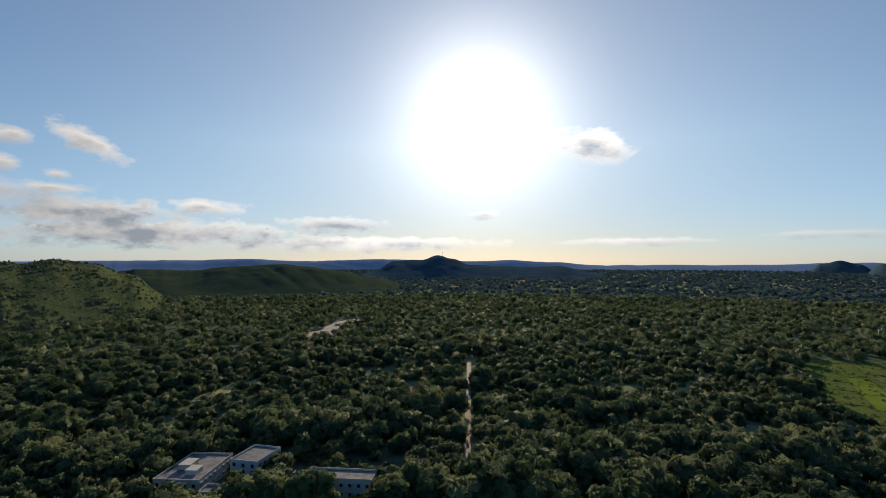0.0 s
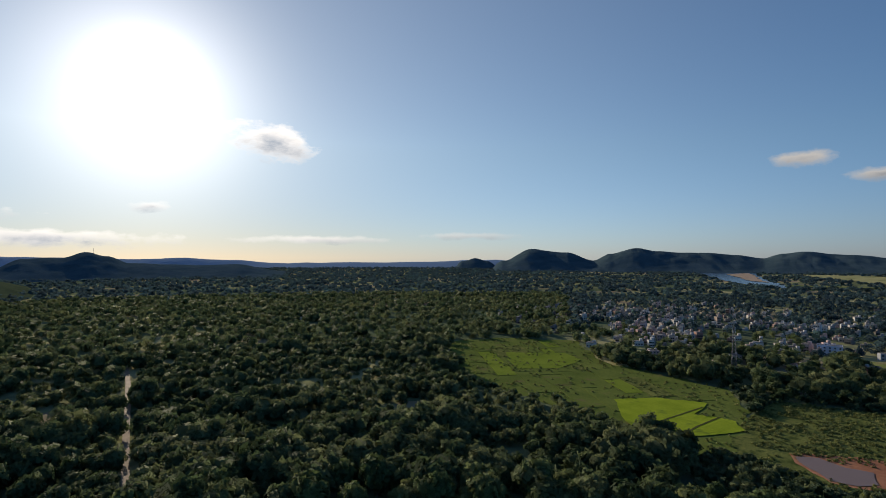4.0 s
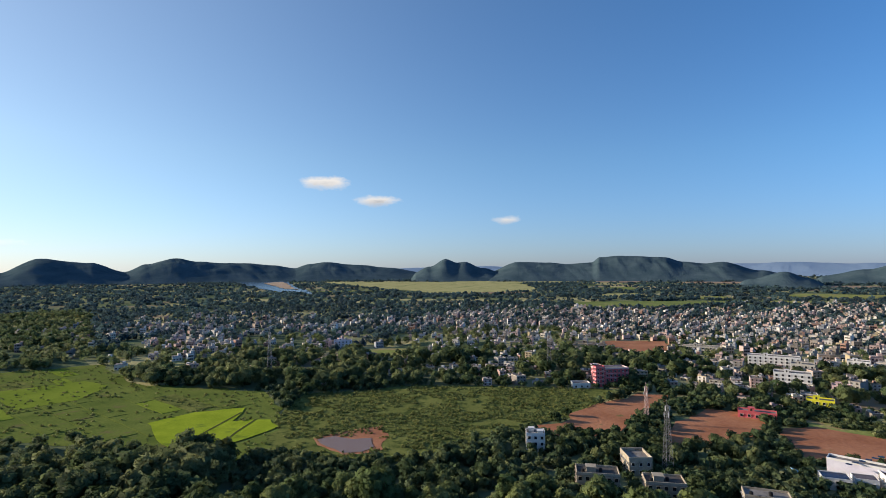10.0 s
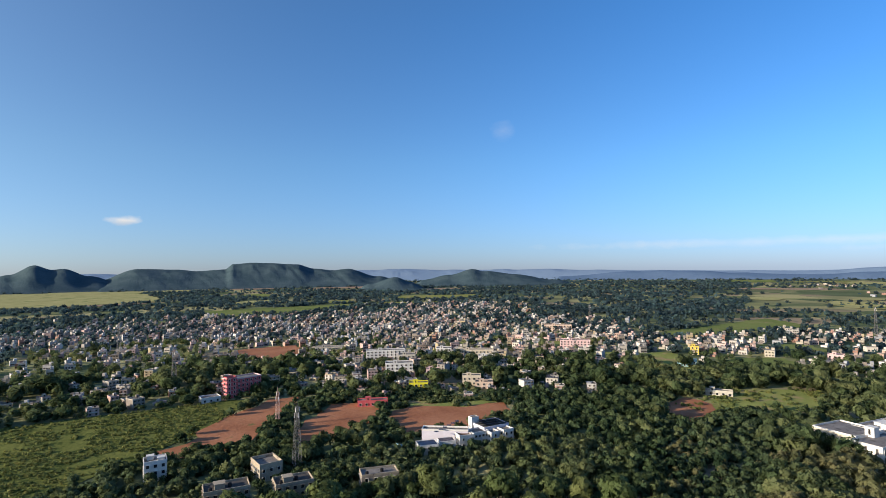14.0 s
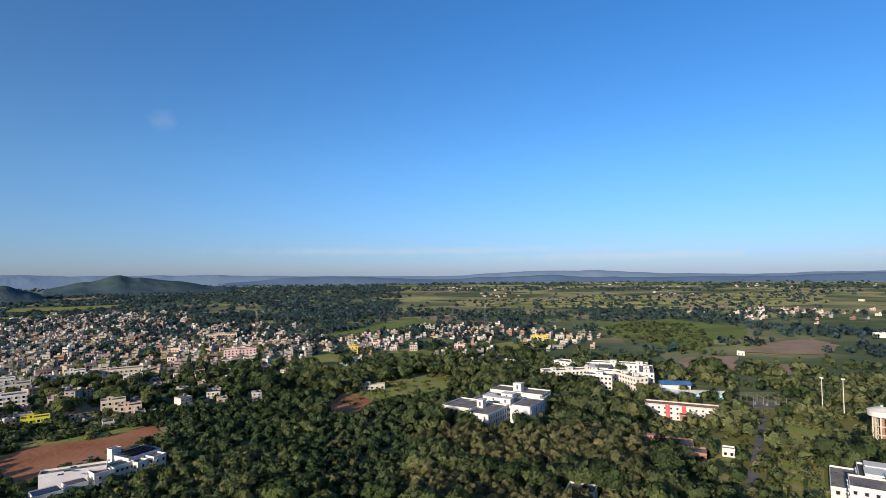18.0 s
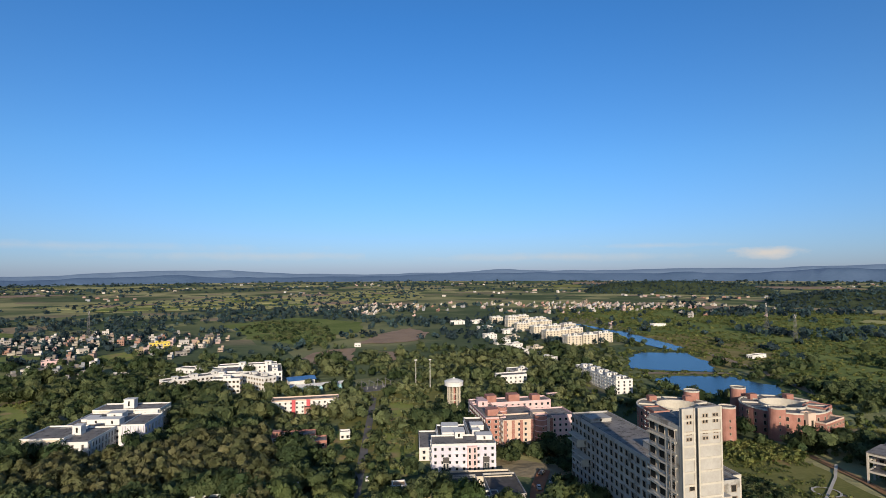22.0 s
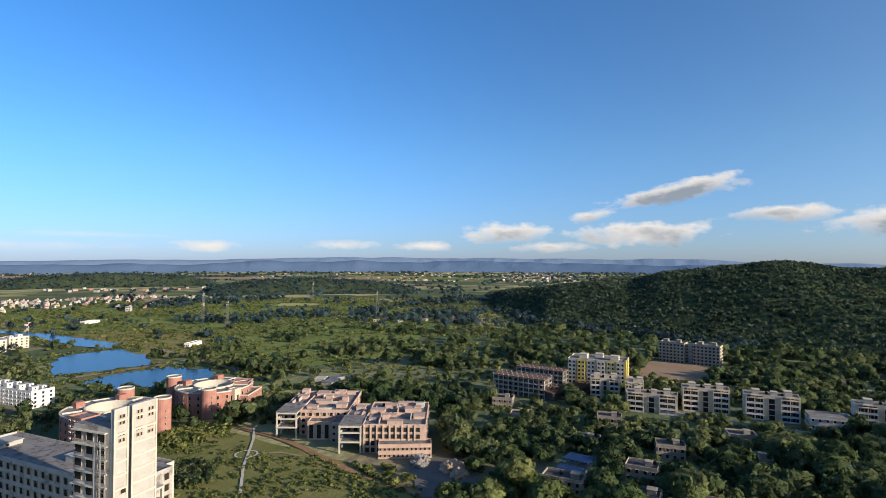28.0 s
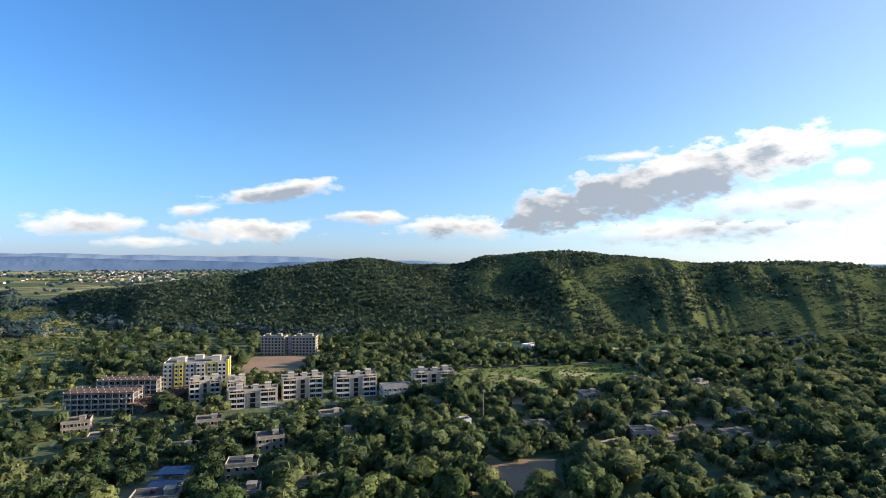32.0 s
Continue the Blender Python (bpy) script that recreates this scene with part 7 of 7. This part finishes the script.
# ---- trees ----


def crown(rg, n, wide, high, lobes, size):
    """Leaf clumps set over several rounded lobes; returns vertices (4 for each clump)."""
    cen = []
    for i in range(lobes):
        a, q = rg.uniform(0, 6.283), rg.uniform(0.15, 0.62) if i else 0
        cen.append((q * wide * math.cos(a), q * wide * math.sin(a), high * (rg.uniform(-0.3, 0.25) if i else 0.15), wide * (rg.uniform(0.34, 0.52) if i else 0.62)))
    cen = np.array(cen)
    pick = rg.choice(lobes, n, p=cen[:, 3] ** 2 / (cen[:, 3] ** 2).sum())
    dirs = rg.normal(size=(n, 3))
    dirs[:, 2] += 0.35
    dirs /= np.linalg.norm(dirs, axis=1)[:, None]
    r = cen[pick, 3][:, None] * rg.uniform(0.72, 1.08, (n, 1))
    P = cen[pick, :3] + dirs * r * np.array([1, 1, high / wide * 1.05])
    N = dirs + rg.normal(size=(n, 3)) * 0.45
    N /= np.linalg.norm(N, axis=1)[:, None]
    U = np.cross(N, rg.normal(size=(n, 3)))
    U /= np.linalg.norm(U, axis=1)[:, None]
    W = np.cross(N, U)
    s = size * rg.uniform(0.6, 1.25, (n, 1))
    q = np.stack([P - U * s - W * s * 0.8, P + U * s * rg.uniform(0.5, 1, (n, 1)) - W * s, P + U * s + W * s * rg.uniform(0.6, 1, (n, 1)), P - U * s * 0.7 + W * s], 1)
    q[:, 0] += N * s * 0.25
    q[:, 2] += N * s * -0.3
    soft = dirs * 0.75 + P / np.array([wide, wide, high]) * 0.5 + rg.normal(size=(n, 3)) * 0.22
    soft /= np.linalg.norm(soft, axis=1)[:, None]
    return np.concatenate([q.reshape(-1, 3), np.repeat(soft, 4, 0)], 1)


def leaf_normals(me, N):
    """Leaf clumps shade as the rounded lobes that they cover."""
    me.polygons.foreach_set("use_smooth", np.ones(len(me.polygons), bool))
    at = me.attributes.new("custom_normal", "FLOAT_VECTOR", "POINT")
    at.data.foreach_set("vector", np.ascontiguousarray(N, dtype=np.float32).ravel())


def trunk_mesh(rg, h, spread):
    g = Geo().tube(0, 0, -0.3, h * 0.55, 0.4, 0.24, 7).tube(0, 0, h * 0.55, h, 0.24, 0.1, 7)
    for i in range(5):
        a = rg.uniform(0, 6.283)
        g.rod((0, 0, h * rg.uniform(0.45, 0.7)), (spread * math.cos(a), spread * math.sin(a), h * rg.uniform(0.85, 1.15)), 0.2)
    return g.mesh("trunk", BARK)


def crown_mesh(V, mat):
    me = bpy.data.meshes.new("crown")
    me.from_pydata([tuple(v[:3]) for v in V], [], [(i, i + 1, i + 2, i + 3) for i in range(0, len(V), 4)])
    me.materials.append(mat)
    leaf_normals(me, V[:, 3:])
    return me


tr = np.random.RandomState(12)
TREE_KINDS = []
for i in range(7):
    wide, high = tr.uniform(5.4, 7.4), tr.uniform(4.6, 6.2)
    TREE_KINDS.append((wide, high, trunk_mesh(tr, high * 1.25, wide * 0.5), crown_mesh(crown(tr, 430, wide, high, 11, 0.95), LEAF)))
MIDS = [crown(tr, 52, 5.8, tr.uniform(4.6, 5.8), 6, 1.95) for _ in range(8)]
FARS = [crown(tr, 13, 6.0, tr.uniform(4.4, 5.4), 3, 3.0) for _ in range(7)]
SMALLS = [crown(tr, 8, 5.0, 5.6, 2, 3.1) for _ in range(7)]
CLUMPS = [crown(tr, 10, 11.0, 5.0, 4, 5.6) for _ in range(4)]
BUSHES = [crown(tr, 24, 2.1, 1.0, 5, 0.62) for _ in range(5)]


def woods(name, label, xy, z, scale, kinds, lift, mat, tints, category="trees"):
    V, T, N = [], [], []
    pick = tr.randint(0, len(kinds), len(xy))
    ang = tr.uniform(0, 6.283, len(xy))
    for k, base in enumerate(kinds):
        idx = np.where(pick == k)[0]
        if not len(idx):
            continue
        c, s = np.cos(ang[idx])[:, None], np.sin(ang[idx])[:, None]
        S = scale[idx][:, None]
        X = (base[None, :, 0] * c - base[None, :, 1] * s) * S + xy[idx, 0][:, None]
        Y = (base[None, :, 0] * s + base[None, :, 1] * c) * S + xy[idx, 1][:, None]
        Z = (base[None, :, 2] + lift) * S * (0.85 + 0.3 * tr.uniform(0, 1, (len(idx), 1))) + z[idx][:, None]
        V.append(np.stack([X, Y, Z], -1).reshape(-1, 3))
        N.append(np.stack([base[None, :, 3] * c - base[None, :, 4] * s, base[None, :, 3] * s + base[None, :, 4] * c, base[None, :, 5] + 0 * s], -1).reshape(-1, 3))
        T.append(np.repeat(tints[idx], base.shape[0]))
    V = np.concatenate(V)
    F = np.arange(len(V), dtype=np.int32).reshape(-1, 4)
    ob = bulk(name, V, F, [mat], label, category, tint=np.concatenate(T))
    leaf_normals(ob.data, np.concatenate(N))
    return ob


def wood_density(x, y):
    """How thickly trees stand, by heading and distance."""
    a, d = heading(x, y), np.hypot(x, y)
    n = smooth_noise(x, y, 60, 31)
    m = smooth_noise(x, y, 220, 37)
    p = np.full(x.shape, 0.75)
    west = (a > 318) | (a < 46)
    p = np.where(west, np.where(n * 0.7 + m * 0.3 > 0.3, 1.0, 0.5), p)
    p = np.where((a > 46) & (a < 150) & (d > 430), 0.6 + 0.4 * (n > 0.4), p)
    p = p * np.clip(1 - 0.16 * town_density(x, y), 0.65, 1)
    p = np.where((a > 62) & (a < 118) & (d > 290) & (d < 460), 0.72, p)
    p = np.where((a > 128) & (a < 205) & (d < 560), 1.0, p)
    p = np.where((a > 140) & (a < 205) & (d >= 560), 0.35 + 0.6 * (n * 0.5 + m * 0.5 > 0.45), p)
    p = np.where((a > 165) & (a < 182) & (d < 560) & (d > 400), 0.35, p)
    p = np.where((a >= 203) & (a < 250) & (d > 390), 0.07 + 0.55 * (n * 0.6 + m * 0.4 > 0.6), p)
    p = np.where((a >= 206) & (a < 224) & (d > 395) & (d < 500), 0.1, p)
    p = np.where((a >= 211) & (a < 243) & (d < 350), 0.03, p)
    p = np.where((a >= 250) & (a < 318) & (d > 430), 0.8, p)
    p = np.where((d > 1500) & ~west, 0.42 + 0.55 * (smooth_noise(x, y, 300, 41) > 0.4), p)
    p = np.where((d > 1100) & (a > 146) & (a < 252), 0.04 + 0.5 * (smooth_noise(x * 0.5 + y * 0.2, y, 150, 43) > 0.66), p)
    p = np.where((d > 2700) & (a > 146) & (a < 252), 0.15 + 0.6 * (smooth_noise(x, y, 240, 47) > 0.45), p)
    p = np.where((d > 260) & (d < 480) & (a > 177) & (a < 189), 0.5, p)
    p = np.where((d > 700) & (d <= 1100) & (a > 160) & (a < 205), 0.12 + 0.75 * (smooth_noise(x, y, 70, 45) > 0.6), p)
    return p


def scatter(n, r0, r1, a0=0.0, a1=360.0, margin=2.0, extra=()):
    a = np.radians(tr.uniform(a0, a1, n))
    d = np.sqrt(tr.uniform(r0 ** 2, r1 ** 2, n))
    x, y = d * np.sin(a), d * np.cos(a)
    keep = (tr.uniform(0, 1, n) < wood_density(x, y)) & ~in_any(x, y, OPEN)
    x, y = x[keep], y[keep]
    k2 = ~blocked(x, y, margin)
    for lx0, ly0, lx1, ly1, w in ROADS:
        t = np.clip(((x - lx0) * (lx1 - lx0) + (y - ly0) * (ly1 - ly0)) / ((lx1 - lx0) ** 2 + (ly1 - ly0) ** 2), 0, 1)
        k2 &= np.hypot(x - lx0 - t * (lx1 - lx0), y - ly0 - t * (ly1 - ly0)) > w
    return np.stack([x[k2], y[k2]], -1)


ROADS = [(-262, -500, -330, -470, 22), (-256, -440, -330, -400, 22), (-300, -500, -350, -590, 24), (-380, -640, -385, -930, 20), (5, -225, -7, -440, 5), (-72, -226, -88, -262, 7), (12, 250, 26, 567, 3.4), (92, 255, 95, 332, 3.0), (-172, 380, -140, 470, 9), (-168, -183, -236, -246, 5), (279, 966, 330, 862, 10)]


def grown(p):
    """Tree sizes: stands of taller and of lower trees, each tree a little different."""
    low = np.where((heading(p[:, 0], p[:, 1]) > 58) & (heading(p[:, 0], p[:, 1]) < 147) & (np.hypot(p[:, 0], p[:, 1]) < 460), 0.62, 1.0)
    return low * (0.46 + 0.85 * smooth_noise(p[:, 0], p[:, 1], 44, 71)) * tr.uniform(0.66, 1.35, len(p))


def hue(p):
    """Stands of one species share a tone."""
    return np.clip(0.55 * smooth_noise(p[:, 0], p[:, 1], 46, 73) + 0.25 * smooth_noise(p[:, 0], p[:, 1], 14, 75) + 0.55 * tr.uniform(0, 1, len(p)) - 0.18, 0, 1)


near = np.concatenate([scatter(4200, 212, 330, margin=4.0), scatter(800, 212, 335, 146, 170, margin=3.0)])
order = np.argsort(np.hypot(near[:, 0], near[:, 1]))
near = near[order]
is_teak = (heading(near[:, 0], near[:, 1]) > 138) & (heading(near[:, 0], near[:, 1]) < 171) & (near[:, 1] < -190) & (smooth_noise(near[:, 0], near[:, 1], 40, 3) > 0.12)
single = np.where(~is_teak)[0][::2][:300]
tg = random.Random(2)
for i in single:
    wide, high, tm, cm = TREE_KINDS[tg.randrange(7)]
    s = tg.choice((0.6, 0.75, 0.85, 1.0, 1.1, 1.3))
    root = thing("tree", "green broadleaf tree with a rounded leafy crown", "tree", near[i, 0], near[i, 1], 0, tg.uniform(0, 6.28), "nearest forest trees")
    root.scale = (s, s, s * tg.uniform(0.9, 1.15))
    part("trunk", tm, root)
    part("crown", cm, root, (0, 0, high * 1.2))
rest = np.setdiff1d(np.arange(len(near)), single)
tk = rest[is_teak[rest]]
rest = rest[~is_teak[rest]]
woods("woodland", "dense dark green woodland canopy", near[rest], np.zeros(len(rest)), grown(near[rest]), [crown(tr, 140, 6.2, 5.4, 9, 1.5) for _ in range(8)], 5.6, LEAF_FAR, hue(near[rest]))
if len(tk):
    woods("woodland", "olive brown plantation trees with dense crowns", near[tk], np.zeros(len(tk)), 0.85 * grown(near[tk]), [crown(tr, 170, 5.0, 5.6, 8, 1.25) for _ in range(5)], 6.4, TEAK, tr.uniform(0, 1, len(tk)))
mid = scatter(11500, 330, 620, margin=2.5)
ma, md = heading(mid[:, 0], mid[:, 1]), np.hypot(mid[:, 0], mid[:, 1])
olive = (ma > 171) & (ma < 208) & (md > 340) & (smooth_noise(mid[:, 0], mid[:, 1], 35, 91) > 0.3)
for half, mat, lab in ((~olive, LEAF_FAR, "dense green woodland between the buildings"), (olive, OLIVE, "pale olive trees of the campus gardens")):
    woods("woodland", lab, mid[half], np.zeros(half.sum()), grown(mid[half]), MIDS, 5.4, mat, hue(mid[half]))
low = scatter(5200, 212, 470, 58, 147, margin=2.5)
woods("woodland", "low dense green thicket at the edge of the town", low, np.zeros(len(low)), tr.uniform(0.35, 0.65, len(low)), MIDS, 5.0, DARKLEAF, hue(low))
fw = scatter(24000, 620, 1500)
# Past this distance the trees take the foliage with haze in its colour.
far_half = np.hypot(fw[:, 0], fw[:, 1]) > 640 + 260 * smooth_noise(fw[:, 0], fw[:, 1], 120, 83)
far_half &= (heading(fw[:, 0], fw[:, 1]) > 46) & (heading(fw[:, 0], fw[:, 1]) < 318)
size = np.where((heading(fw[:, 0], fw[:, 1]) > 48) & (heading(fw[:, 0], fw[:, 1]) < 215), tr.uniform(0.55, 1.1, len(fw)), tr.uniform(0.8, 1.3, len(fw)))
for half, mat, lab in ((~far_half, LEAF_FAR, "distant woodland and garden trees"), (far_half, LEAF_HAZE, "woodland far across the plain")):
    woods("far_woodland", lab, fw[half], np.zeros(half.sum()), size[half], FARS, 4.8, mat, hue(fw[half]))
# Farthest tree belts, all in the haze-tinted foliage.
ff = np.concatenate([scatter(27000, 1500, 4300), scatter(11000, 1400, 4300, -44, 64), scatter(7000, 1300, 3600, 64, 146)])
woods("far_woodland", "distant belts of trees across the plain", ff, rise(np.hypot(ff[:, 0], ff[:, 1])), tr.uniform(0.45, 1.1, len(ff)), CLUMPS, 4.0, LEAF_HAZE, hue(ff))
under = scatter(6500, 212, 620, margin=1.5)
woods("undergrowth", "dark tangled undergrowth between the trees", under, np.zeros(len(under)), tr.uniform(1.2, 2.6, len(under)), BUSHES, 0.7, LEAF_FAR, hue(under), "bushes")
# trees on the ridge
na, nr = ridge_pts.shape[:2]
fi, fj = tr.uniform(0, na - 1.01, 38000), tr.uniform(1, 42, 38000)
i0, j0 = fi.astype(int), fj.astype(int)
u, v = (fi - i0)[:, None], (fj - j0)[:, None]
pick = (ridge_pts[i0, j0] * (1 - u) + ridge_pts[i0 + 1, j0] * u) * (1 - v) + (ridge_pts[i0, j0 + 1] * (1 - u) + ridge_pts[i0 + 1, j0 + 1] * u) * v
ra = heading(pick[:, 0], pick[:, 1])
gap = smooth_noise(pick[:, 0], pick[:, 1], 70, 61)
keep = (pick[:, 2] > 1) & (tr.uniform(0, 1, len(pick)) < np.clip(1.3 - (ra - 276) / 52, 0.08, 1) * np.where((ra > 306) & (gap > 0.55), 0.6, 1.0))
pick = pick[keep]
woods("ridge_forest", "forest on the slopes of the ridge", pick[:, :2], pick[:, 2] - 1, tr.uniform(0.3, 0.7, len(pick)) * np.where((ra[keep] > 284) & (gap[keep] > 0.55), 0.6, 1.0), SMALLS, 3.6, RIDGELEAF, hue(pick))

# Trees on the low rises, also tinted for distance haze.
for pts, many, lab in ((spur_one, 900, "trees over a low rise in the plain"), (spur_two, 1100, "trees over a scrubby rise in the plain")):
    ii, jj = tr.randint(0, pts.shape[0], many), tr.randint(2, pts.shape[1] - 8, many)
    p = pts[ii, jj] + np.concatenate([tr.uniform(-9, 9, (many, 2)), np.zeros((many, 1))], 1)
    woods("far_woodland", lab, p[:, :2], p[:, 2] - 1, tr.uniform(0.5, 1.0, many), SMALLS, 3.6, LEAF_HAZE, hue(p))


def bushes(name, label, key, n, mat, big=1.0, clump=0.38):
    poly = POLY[key]
    xs, ys = [p[0] for p in poly], [p[1] for p in poly]
    x, y = tr.uniform(min(xs), max(xs), n), tr.uniform(min(ys), max(ys), n)
    ok = inside(x, y, poly) & ~blocked(x, y, 1.0) & (0.6 * smooth_noise(x, y, 18, 51) + 0.4 * smooth_noise(x, y, 6, 53) > clump) & ~in_any(x, y, ["redpond", "pond1", "pond2", "bright"])
    xy = np.stack([x[ok], y[ok]], -1)
    woods(name, label, xy, np.full(len(xy), 0.2), tr.uniform(0.25, 1.1, len(xy)) * big, BUSHES, 0.9, mat, tr.uniform(0, 1, len(xy)), "bushes")


bushes("scrub", "low green bushes over the lawn", "campus", 5200, SHRUB, 0.6, 0.5)
bushes("scrub", "bank of lush green bushes below the round building", "bushbank", 700, SHRUB, 1.5, 0.2)
bushes("scrub", "dark mass of bushes on the lawn", "bushmass", 260, LEAF_FAR, 1.7, 0.25)
bushes("scrub", "green bushes along the dirt track", "bushtrack", 420, SHRUB, 1.2, 0.35)
bushes("scrub", "low bushes and weeds in the meadow", "meadow", 11000, SHRUB, 0.62)
bushes("scrub", "tufts and weeds between the plots", "field", 2600, SHRUB, 0.75)
bushes("scrub", "lush weeds behind the playing ground", "weeds", 900, LEAF_FAR, 1.5)
bushes("scrub", "low olive bushes in the campus gardens", "parkland", 900, OLIVE, 1.5, 0.42)
bushes("scrub", "dry tufts in the meadow", "meadow2", 700, SHRUB, 0.9)
a = np.radians(tr.uniform(200, 252, 22000))
d = np.sqrt(tr.uniform(345 ** 2, 1500 ** 2, 22000))
x, y = d * np.sin(a), d * np.cos(a)
ok = ~in_any(x, y, OPEN) & ~blocked(x, y, 2) & (0.6 * smooth_noise(x, y, 45, 57) + 0.4 * smooth_noise(x, y, 14, 59) > 0.4)
xy = np.stack([x[ok], y[ok]], -1)
woods("scrub", "wide rolling scrub of bushes beyond the ponds", xy, np.zeros(len(xy)), tr.uniform(0.4, 1.0, len(xy)) ** 1.5 * 1.6, BUSHES, 0.9, SHRUB, tr.uniform(0, 1, len(xy)), "bushes")
bushes("scrub", "bushes and small trees along the pasture plots", "plaing", 900, LEAF_FAR, 2.4)
# Far tree rows, with haze painted in as blue.
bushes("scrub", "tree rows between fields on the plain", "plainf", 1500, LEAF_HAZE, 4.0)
bushes("scrub", "weeds and bushes along the meadow strip", "strip", 700, SHRUB, 1.0)
bushes("scrub", "bushes on the dry bank by the ponds", "drybank", 700, SHRUB, 1.2)
